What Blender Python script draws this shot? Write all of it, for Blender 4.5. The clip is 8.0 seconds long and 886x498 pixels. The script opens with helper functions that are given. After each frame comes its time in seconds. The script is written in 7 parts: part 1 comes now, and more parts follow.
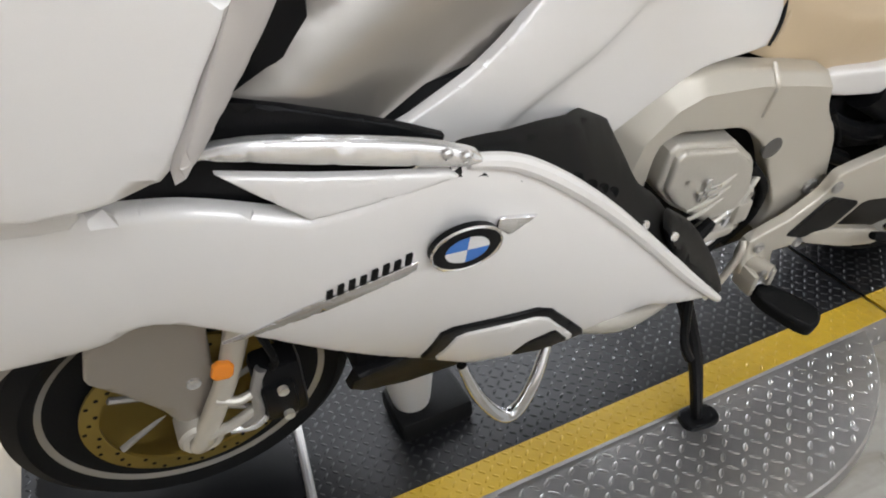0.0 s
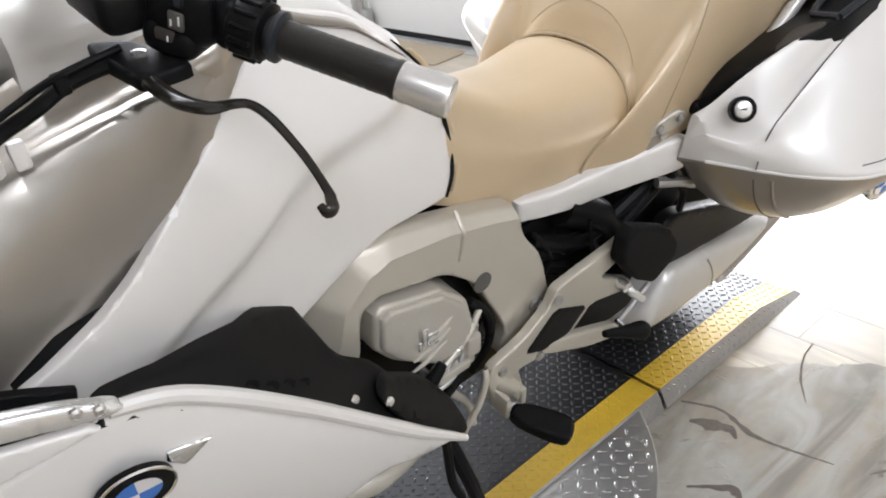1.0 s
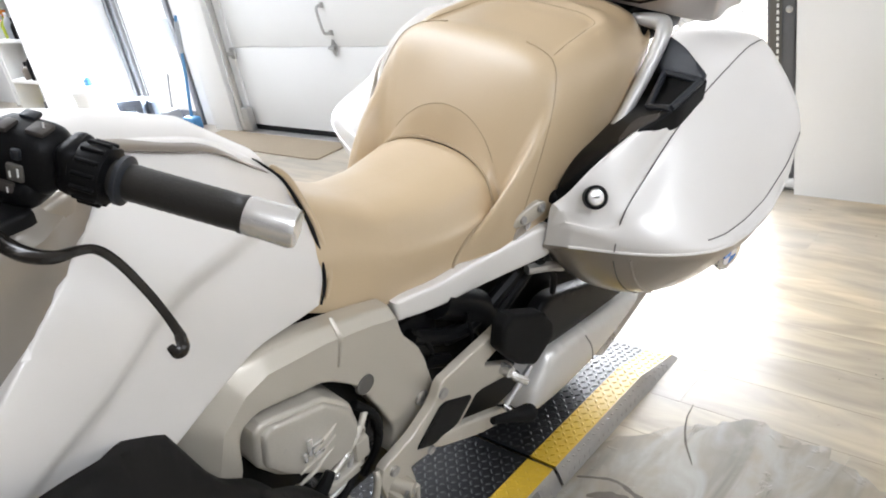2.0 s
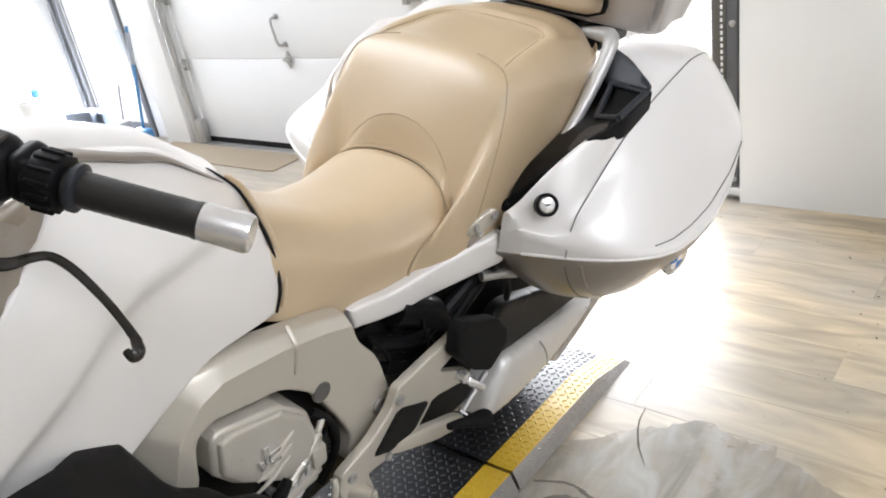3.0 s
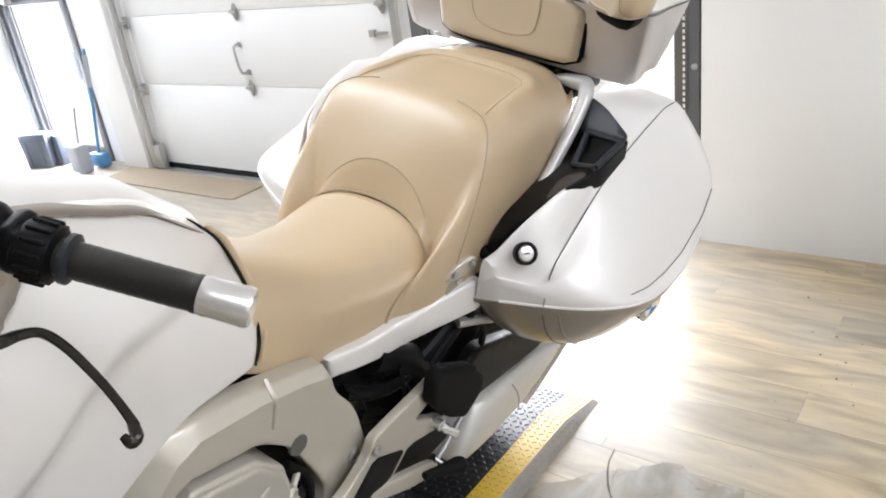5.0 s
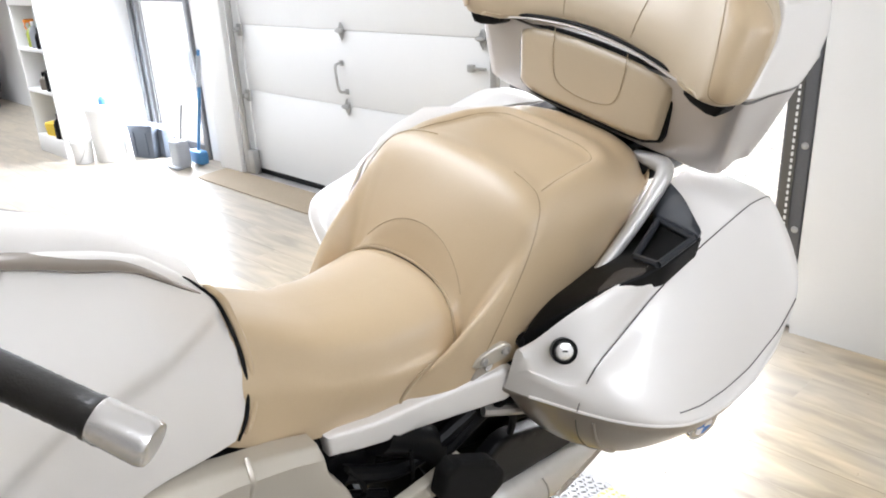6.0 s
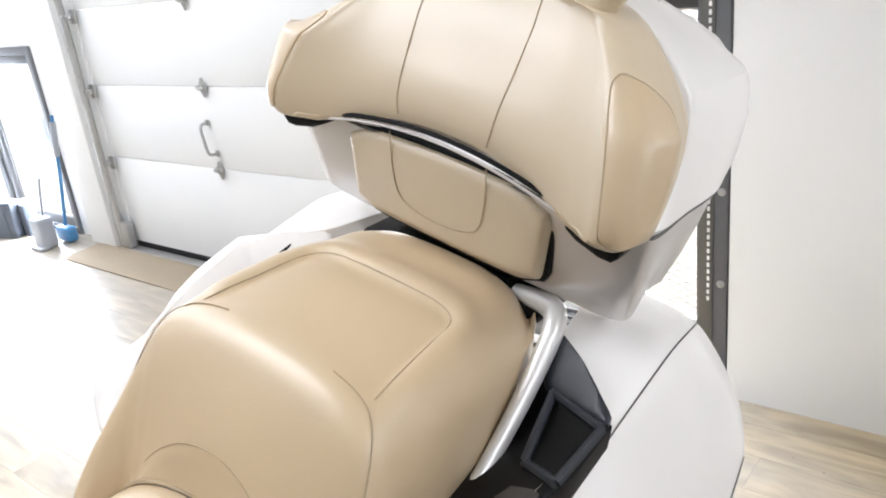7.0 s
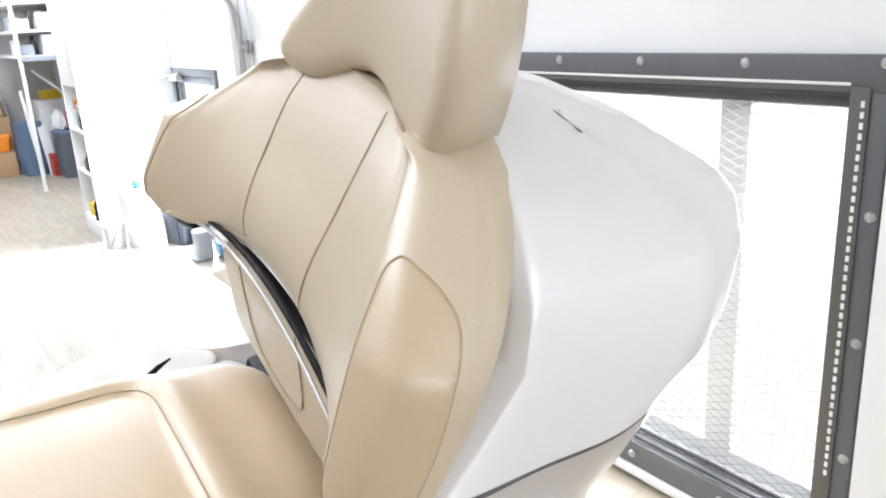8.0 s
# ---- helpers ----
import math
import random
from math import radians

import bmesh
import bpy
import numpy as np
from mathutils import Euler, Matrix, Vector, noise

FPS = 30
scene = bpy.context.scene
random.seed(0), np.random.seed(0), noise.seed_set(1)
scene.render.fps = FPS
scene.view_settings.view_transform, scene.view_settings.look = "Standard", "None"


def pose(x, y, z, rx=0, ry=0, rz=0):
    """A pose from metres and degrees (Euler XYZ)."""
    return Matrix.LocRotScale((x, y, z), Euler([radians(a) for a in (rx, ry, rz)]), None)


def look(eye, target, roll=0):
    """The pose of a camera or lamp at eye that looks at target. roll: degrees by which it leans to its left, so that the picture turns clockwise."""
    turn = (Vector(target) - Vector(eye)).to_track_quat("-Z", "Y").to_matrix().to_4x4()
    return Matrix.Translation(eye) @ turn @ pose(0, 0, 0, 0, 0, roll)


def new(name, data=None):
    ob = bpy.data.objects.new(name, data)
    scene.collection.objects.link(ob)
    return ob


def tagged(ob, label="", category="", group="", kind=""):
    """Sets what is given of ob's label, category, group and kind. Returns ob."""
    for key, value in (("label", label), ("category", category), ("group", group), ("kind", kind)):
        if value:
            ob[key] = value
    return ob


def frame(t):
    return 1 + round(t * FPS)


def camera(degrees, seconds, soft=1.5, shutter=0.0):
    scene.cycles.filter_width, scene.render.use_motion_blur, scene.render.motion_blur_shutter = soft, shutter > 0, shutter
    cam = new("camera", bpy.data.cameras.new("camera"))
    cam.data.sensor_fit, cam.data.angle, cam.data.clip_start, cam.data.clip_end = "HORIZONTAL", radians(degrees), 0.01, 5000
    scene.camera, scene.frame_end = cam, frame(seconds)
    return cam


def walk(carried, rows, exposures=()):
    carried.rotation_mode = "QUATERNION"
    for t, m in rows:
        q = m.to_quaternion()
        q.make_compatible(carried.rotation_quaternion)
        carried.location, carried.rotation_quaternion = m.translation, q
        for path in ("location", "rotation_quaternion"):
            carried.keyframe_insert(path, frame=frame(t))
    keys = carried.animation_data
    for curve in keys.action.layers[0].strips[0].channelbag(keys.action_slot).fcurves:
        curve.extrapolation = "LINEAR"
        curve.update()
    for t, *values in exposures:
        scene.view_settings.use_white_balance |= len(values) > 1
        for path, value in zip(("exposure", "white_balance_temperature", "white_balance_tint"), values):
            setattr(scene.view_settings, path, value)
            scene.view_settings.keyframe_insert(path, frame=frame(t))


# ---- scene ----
cam = camera(59.7, 8.0, soft=1.9)
PATH = [
    (0, (-0.948, -1.107, 1.2), (-0.37, 0.416, 0.039), -6.1),
    (0.5, (-0.813, -1.133, 1.224), (-0.068, 0.36, 0.122), -9.7),
    (1, (-0.741, -1.168, 1.262), (0.242, 0.267, 0.275), -10.7),
    (1.5, (-0.713, -1.192, 1.292), (0.441, 0.189, 0.419), -11.3),
    (3, (-0.727, -1.223, 1.296), (0.61, 0.006, 0.457), -10.3),
    (3.5, (-0.735, -1.232, 1.298), (0.596, 0.011, 0.47), -9.4),
    (4, (-0.723, -1.233, 1.301), (0.585, 0.035, 0.477), -9.3),
    (5.5, (-0.73, -1.16, 1.354), (0.741, -0.059, 0.563), -7.7),
    (6, (-0.555, -1.161, 1.365), (0.745, 0.176, 0.641), -2.8),
    (6.5, (-0.352, -1.103, 1.387), (0.9, 0.262, 0.632), -4.2),
    (7, (-0.104, -0.964, 1.437), (1.325, 0.243, 0.731), -6.9),
    (7.5, (0.156, -0.987, 1.457), (1.541, 0.344, 0.901), -4.4),
    (8, (0.418, -1.023, 1.451), (1.495, 0.563, 0.881), -3.0),
]
EXPOSURES = [(0, 0.35, 6550, 10), (0.5, 0.24, 6600, 11), (1, 0.22, 6550, 11), (1.5, 0.25, 6450, 10), (3, 0.25, 6520, 11), (4, 0.25, 6520, 11), (5.5, 0.29, 6520, 11), (6.5, 0.24, 6470, 11), (7, 0.29, 6470, 11), (7.5, 0.35, 6220, 11), (8, 0.4, 6270, 11)]
walk(cam, [(t, look(eye, target, roll)) for t, eye, target, roll in PATH], EXPOSURES)

# ---- daylight, sky and lamps ----
world = bpy.data.worlds.new("daylight")
scene.world = world
world.use_nodes = True
sky = world.node_tree.nodes.new("ShaderNodeTexSky")
sky.sky_type, sky.sun_disc = "NISHITA", False
sky.sun_elevation, sky.sun_rotation = radians(48), radians(60)
world.node_tree.links.new(sky.outputs[0], world.node_tree.nodes["Background"].inputs["Color"])
world.node_tree.nodes["Background"].inputs["Strength"].default_value = 0.15
sun = new("sun", bpy.data.lights.new("sun", "SUN"))
sun.data.energy, sun.data.angle, sun.data.color = 1.0, radians(15), (1, 0.97, 0.93)
sun.matrix_world = look((6, 3, 7), (0, 0, 0))


def area(name, eye, target, sx, sy, power, color):
    lamp = new(name, bpy.data.lights.new(name, "AREA"))
    lamp.data.shape, lamp.data.size, lamp.data.size_y = "RECTANGLE", sx, sy
    lamp.data.energy, lamp.data.color = power, color
    lamp.matrix_world = look(eye, target)
    return lamp


# daylight in the mesh window and in the glass door
area("window_daylight", (2.05, 0.43, 0.70), (0, 0.43, 0.5), 1.1, 1.05, 34, (0.95, 0.98, 1.04))
area("door_daylight", (2.03, 4.50, 0.62), (0, 4.5, 0.5), 0.8, 1.05, 85, (0.88, 0.97, 1.12))
# unseen soft overhead lamps, added and placed to balance the light
for lx, ly, power in ((-0.8, -3.3, 57), (-0.4, 0.9, 42), (0.9, 2.2, 26), (1.0, 4.2, 32), (0.6, 6.7, 100), (-2.4, 3.6, 14), (1.0, -3.3, 28)):
    area("ceiling_tube", (lx, ly, 2.85), (lx, ly, 0), 0.9, 1.5, power, (0.93, 0.98, 1.07))

# ---- small tools ----
from mathutils.geometry import delaunay_2d_cdt


def lerp_table(table, x):
    """Smooth value at x of a table of (x, value, ...)."""
    xs = [r[0] for r in table]
    vals = [np.interp(x, xs, [r[k] for r in table]) for k in range(1, len(table[0]))]
    return float(vals[0]) if len(vals) == 1 else [float(v) for v in vals]


def step01(a, b, x):
    t = min(1.0, max(0.0, (x - a) / (b - a)))
    return t * t * (3 - 2 * t)


def catmull(pts, n=6, closed=False):
    """Points on a smooth curve through pts, n to a span."""
    p = [Vector(q) for q in pts]
    m = len(p)
    out = []
    for i in range(m if closed else m - 1):
        if closed:
            a, b, c, d = p[i - 1], p[i], p[(i + 1) % m], p[(i + 2) % m]
        else:
            a, b, c, d = p[max(i - 1, 0)], p[i], p[i + 1], p[min(i + 2, m - 1)]
        for k in range(n):
            t = k / n
            out.append(0.5 * (2 * b + (c - a) * t + (2 * a - 5 * b + 4 * c - d) * t * t + (3 * b - a - 3 * c + d) * t ** 3))
    if not closed:
        out.append(p[-1])
    return out


def soften(outline, rounds=2, cut=0.22):
    """Cuts the corners of a closed 2D outline; a third value of 1 keeps a corner sharp."""
    pts = [(p[0], p[1], p[2] if len(p) > 2 else 0) for p in outline]
    for _ in range(rounds):
        new_pts = []
        for i, q in enumerate(pts):
            a, b = pts[i - 1], pts[(i + 1) % len(pts)]
            if q[2]:
                new_pts.append(q)
                continue
            new_pts.append((q[0] + (a[0] - q[0]) * cut, q[1] + (a[1] - q[1]) * cut, 0))
            new_pts.append((q[0] + (b[0] - q[0]) * cut, q[1] + (b[1] - q[1]) * cut, 0))
        pts = new_pts
    return [(p[0], p[1]) for p in pts]


def resample(poly, step):
    out = []
    for i, a in enumerate(poly):
        b = poly[(i + 1) % len(poly)]
        d = math.dist(a, b)
        k = max(1, round(d / step))
        out += [(a[0] + (b[0] - a[0]) * j / k, a[1] + (b[1] - a[1]) * j / k) for j in range(k)]
    return out


def edge_distance(poly, pts):
    a = np.array(poly)
    b = np.roll(a, -1, axis=0)
    p = np.array(pts)[:, None, :]
    ab = (b - a)[None]
    t = np.clip(((p - a[None]) * ab).sum(-1) / np.maximum((ab ** 2).sum(-1), 1e-12), 0, 1)
    return np.sqrt((((a[None] + ab * t[..., None]) - p) ** 2).sum(-1)).min(1)


def inside(poly, pts):
    p = np.array(pts)
    res = np.zeros(len(p), bool)
    for i in range(len(poly)):
        (x1, y1), (x2, y2) = poly[i - 1], poly[i]
        if y1 == y2:
            continue
        cross = ((y1 > p[:, 1]) != (y2 > p[:, 1])) & (p[:, 0] < (x2 - x1) * (p[:, 1] - y1) / (y2 - y1) + x1)
        res ^= cross
    return res


def sheet(outline, place, thick=0.012, r=0.006, step=0.02, rounds=2, cut=0.22, back=True, lines=()):
    """A moulded panel: the closed 2D outline, filled, laid on place(u, v, depth) with rolled edges of radius r and a thickness."""
    poly = resample(soften(outline, rounds, cut), step * 0.8)
    u0, u1 = min(p[0] for p in poly), max(p[0] for p in poly)
    v0, v1 = min(p[1] for p in poly), max(p[1] for p in poly)
    cand = [(u, v) for u in np.arange(u0, u1, step) for v in np.arange(v0, v1, step)]
    for f in (0.15, 0.5, 1.0):
        for i, q in enumerate(poly):
            a, b = poly[i - 1], poly[(i + 1) % len(poly)]
            nx, ny = -(b[1] - a[1]), b[0] - a[0]
            ln = math.hypot(nx, ny) or 1
            for s in (1, -1):
                cand.append((q[0] + s * nx / ln * r * f, q[1] + s * ny / ln * r * f))
    for line in lines:
        marks = np.array([q for a, b in zip(line, line[1:]) for q in np.linspace(a, b, max(2, int(math.dist(a, b) / (step * 0.6))), endpoint=False)])
        cand = [q for q in cand if np.min(np.hypot(marks[:, 0] - q[0], marks[:, 1] - q[1])) > step * 0.35] + [tuple(q) for q in marks]
    cand = np.array(cand)
    creased = {(round(q[0], 6), round(q[1], 6)) for line in lines for a, b in zip(line, line[1:]) for q in np.linspace(a, b, max(2, int(math.dist(a, b) / (step * 0.6))), endpoint=False)}
    d = edge_distance(poly, cand)
    ok = inside(poly, cand) & (d > r * 0.12)
    cand, d = cand[ok], d[ok]
    keep = []
    seen_cells = set()
    for k in np.argsort(d):
        q = cand[k]
        ring = d[k] <= r * 1.05
        size = step * 0.45 if ring else step * 0.62
        cell = (round(q[0] / size), round(q[1] / size), round(d[k] / (r * 0.3)) if ring else -1)
        on_line = (round(float(q[0]), 6), round(float(q[1]), 6)) in creased
        if not on_line and (cell in seen_cells or (not ring and d[k] < r * 1.3)):
            continue
        seen_cells.add(cell)
        keep.append((float(q[0]), float(q[1])))
    verts = [Vector(p) for p in poly] + [Vector(p) for p in keep]
    n = len(poly)
    vo, _, faces, orig, _, _ = delaunay_2d_cdt(verts, [(i, (i + 1) % n) for i in range(n)], [list(range(n))], 1, 1e-6)
    dist = edge_distance(poly, [tuple(v) for v in vo])
    bm = bmesh.new()
    top = []
    for v, dd in zip(vo, dist):
        drop = r - math.sqrt(max(r * r - (r - dd) ** 2, 0)) if dd < r else 0.0
        top.append(bm.verts.new(place(v.x, v.y, drop)))
    bot = [bm.verts.new(place(v.x, v.y, thick)) for v in vo] if back else None
    for f in faces:
        bm.faces.new([top[i] for i in f])
        if back:
            bm.faces.new([bot[i] for i in reversed(f)])
    rim = {}
    for i, o in enumerate(orig):
        for j in o:
            if j < n:
                rim[j] = i
    if back:
        for j in range(n):
            a, b = rim.get(j), rim.get((j + 1) % n)
            if a is None or b is None or a == b:
                continue
            try:
                bm.faces.new((top[a], bot[a], bot[b], top[b]))
            except ValueError:
                pass
    bmesh.ops.recalc_face_normals(bm, faces=bm.faces)
    return bm


def loft(rings, cap=True, closed=True):
    """Skins rings of points with the same count."""
    bm = bmesh.new()
    vs = [[bm.verts.new(p) for p in ring] for ring in rings]
    m = len(rings[0])
    for a, b in zip(vs, vs[1:]):
        for i in range(m if closed else m - 1):
            j = (i + 1) % m
            bm.faces.new((a[i], a[j], b[j], b[i]))
    if cap and closed:
        bm.faces.new(list(reversed(vs[0])))
        bm.faces.new(vs[-1])
    bmesh.ops.recalc_face_normals(bm, faces=bm.faces)
    return bm


def tube(path, radius, n=10, smooth=5, flat=1.0, up=(0, 0, 1)):
    """A bar swept along a smooth path; radius: one value or one per point; flat: its height to its width."""
    pts = catmull(path, smooth) if smooth > 1 and len(path) > 2 else [Vector(p) for p in path]
    rads = [radius] * len(path) if isinstance(radius, (int, float)) else radius
    rings = []
    for i, p in enumerate(pts):
        a, b = pts[max(i - 1, 0)], pts[min(i + 1, len(pts) - 1)]
        d = (b - a).normalized()
        side = d.cross(Vector(up))
        side = side.normalized() if side.length > 1e-4 else Vector((1, 0, 0))
        top = side.cross(d)
        rr = np.interp(i / max(1, len(pts) - 1) * (len(path) - 1), range(len(path)), rads)
        rings.append([p + side * rr * math.cos(6.2832 * k / n) + top * rr * flat * math.sin(6.2832 * k / n) for k in range(n)])
    return loft(rings)


def rbox(size, at=(0, 0, 0), bevel=0.005, segs=2, turn=None):
    bm = bmesh.new()
    bmesh.ops.create_cube(bm, size=1)
    bmesh.ops.scale(bm, vec=size, verts=bm.verts)
    if bevel:
        bmesh.ops.bevel(bm, geom=bm.edges[:], offset=min(bevel, min(size) * 0.45), segments=segs, profile=0.5, affect="EDGES")
    if turn:
        bm.transform(turn)
    bmesh.ops.translate(bm, vec=at, verts=bm.verts)
    return bm


def lathe(profile, n=32, m=None):
    """Turns a profile of (radius, height) round z; m moves the result."""
    rings = [[(r * math.cos(6.2832 * k / n), r * math.sin(6.2832 * k / n), h) for k in range(n)] for r, h in profile]
    bm = loft(rings)
    if m is not None:
        bm.transform(m)
    return bm


def join(*bms):
    out = bmesh.new()
    for b in bms:
        me = bpy.data.meshes.new("tmp")
        b.to_mesh(me)
        out.from_mesh(me)
        bpy.data.meshes.remove(me)
        b.free()
    return out


def along(a, b):
    """A turn that lays z on the way from a to b, with its place at a."""
    d = Vector(b) - Vector(a)
    return Matrix.Translation(a) @ d.to_track_quat("Z", "Y").to_matrix().to_4x4()


def part(name, bm, material, parent=None, label="", sharp=35, mesh=None):
    if mesh is None:
        mesh = bpy.data.meshes.new(name)
        bm.to_mesh(mesh)
        bm.free()
        mesh.polygons.foreach_set("use_smooth", [True] * len(mesh.polygons))
        if sharp:
            mesh.set_sharp_from_angle(angle=radians(sharp))
        if material:
            mesh.materials.append(material)
    ob = new(name, mesh)
    ob.parent = parent
    if label:
        ob["label"] = label
    return ob


def thing(name, m, label, category, group="", kind=""):
    ob = new(name)
    ob.empty_display_size = 0.05
    ob.matrix_world = m
    return tagged(ob, label, category, group, kind)


def mirrored(bm):
    c = bm.copy()
    bmesh.ops.scale(c, vec=(1, -1, 1), verts=c.verts)
    bmesh.ops.reverse_faces(c, faces=c.faces)
    return c


# ---- materials ----
def material(name, color, rough=0.5, metal=0.0, coat=0.0, grain=0.0, grain_size=40.0, bump=0.0, bump_size=200.0, vary=0.0, spec=0.5, rough_vary=0.0, per_object=0.0, coat_rough=0.06):
    """A surface with colour that varies at two scales, and fine relief."""
    mat = bpy.data.materials.new(name)
    mat.use_nodes = True
    nt = mat.node_tree
    b = nt.nodes["Principled BSDF"]
    b.inputs["Roughness"].default_value = rough
    b.inputs["Metallic"].default_value = metal
    b.inputs["Coat Weight"].default_value = coat
    b.inputs["Coat Roughness"].default_value = coat_rough
    b.inputs["Specular IOR Level"].default_value = spec
    tc = nt.nodes.new("ShaderNodeTexCoord")
    big = nt.nodes.new("ShaderNodeTexNoise")
    big.inputs["Scale"].default_value = 3.0
    big.inputs["Detail"].default_value = 4
    fine = nt.nodes.new("ShaderNodeTexNoise")
    fine.inputs["Scale"].default_value = grain_size
    fine.inputs["Detail"].default_value = 3
    for n in (big, fine):
        nt.links.new(tc.outputs["Object"], n.inputs["Vector"])
    mixed = nt.nodes.new("ShaderNodeMath")
    mixed.operation = "MULTIPLY_ADD"
    mixed.inputs[1].default_value = grain
    nt.links.new(fine.outputs["Fac"], mixed.inputs[0])
    scaled = nt.nodes.new("ShaderNodeMath")
    scaled.operation = "MULTIPLY_ADD"
    scaled.inputs[1].default_value = vary
    scaled.inputs[2].default_value = 1 - 0.5 * (grain + vary)
    nt.links.new(big.outputs["Fac"], scaled.inputs[0])
    nt.links.new(scaled.outputs[0], mixed.inputs[2])
    fac = mixed.outputs[0]
    if per_object:
        info = nt.nodes.new("ShaderNodeObjectInfo")
        po = nt.nodes.new("ShaderNodeMath")
        po.operation = "MULTIPLY_ADD"
        po.inputs[1].default_value = per_object
        po.inputs[2].default_value = 1 - per_object / 2
        isl = nt.nodes.new("ShaderNodeNewGeometry")
        both_r = nt.nodes.new("ShaderNodeMath")
        both_r.operation = "ADD"
        nt.links.new(info.outputs["Random"], both_r.inputs[0])
        nt.links.new(isl.outputs["Random Per Island"], both_r.inputs[1])
        wrap = nt.nodes.new("ShaderNodeMath")
        wrap.operation = "FRACT"
        nt.links.new(both_r.outputs[0], wrap.inputs[0])
        nt.links.new(wrap.outputs[0], po.inputs[0])
        mm = nt.nodes.new("ShaderNodeMath")
        mm.operation = "MULTIPLY"
        nt.links.new(po.outputs[0], mm.inputs[0])
        nt.links.new(fac, mm.inputs[1])
        fac = mm.outputs[0]
    col = nt.nodes.new("ShaderNodeVectorMath")
    col.operation = "SCALE"
    col.inputs[0].default_value = color[:3]
    nt.links.new(fac, col.inputs["Scale"])
    nt.links.new(col.outputs[0], b.inputs["Base Color"])
    if rough_vary:
        rv = nt.nodes.new("ShaderNodeMath")
        rv.operation = "MULTIPLY_ADD"
        rv.inputs[1].default_value = rough_vary
        rv.inputs[2].default_value = rough - rough_vary / 2
        nt.links.new(big.outputs["Fac"], rv.inputs[0])
        nt.links.new(rv.outputs[0], b.inputs["Roughness"])
    if bump:
        bn = nt.nodes.new("ShaderNodeTexNoise")
        bn.inputs["Scale"].default_value = bump_size
        bn.inputs["Detail"].default_value = 2
        nt.links.new(tc.outputs["Object"], bn.inputs["Vector"])
        bp = nt.nodes.new("ShaderNodeBump")
        bp.inputs["Strength"].default_value = bump
        bp.inputs["Distance"].default_value = 0.002
        nt.links.new(bn.outputs["Fac"], bp.inputs["Height"])
        nt.links.new(bp.outputs[0], b.inputs["Normal"])
    return mat


def leather(name, color):
    """Soft upholstery with pores and faint creases."""
    mat = material(name, color, rough=0.46, grain=0.06, grain_size=350, vary=0.10, spec=0.55, rough_vary=0.10)
    nt = mat.node_tree
    b = nt.nodes["Principled BSDF"]
    tc = nt.nodes.new("ShaderNodeTexCoord")
    vo = nt.nodes.new("ShaderNodeTexVoronoi")
    vo.inputs["Scale"].default_value = 420
    soft_n = nt.nodes.new("ShaderNodeTexNoise")
    soft_n.inputs["Scale"].default_value = 14
    soft_n.inputs["Detail"].default_value = 3
    nt.links.new(tc.outputs["Object"], vo.inputs["Vector"])
    nt.links.new(tc.outputs["Object"], soft_n.inputs["Vector"])
    b.inputs["Coat Weight"].default_value = 0.8
    b.inputs["Coat Roughness"].default_value = 0.36
    b1 = nt.nodes.new("ShaderNodeBump")
    b1.inputs["Strength"].default_value = 0.10
    b1.inputs["Distance"].default_value = 0.001
    b2 = nt.nodes.new("ShaderNodeBump")
    b2.inputs["Strength"].default_value = 0.22
    b2.inputs["Distance"].default_value = 0.006
    nt.links.new(vo.outputs["Distance"], b1.inputs["Height"])
    nt.links.new(soft_n.outputs["Fac"], b2.inputs["Height"])
    nt.links.new(b2.outputs[0], b1.inputs["Normal"])
    nt.links.new(b1.outputs[0], b.inputs["Normal"])
    return mat


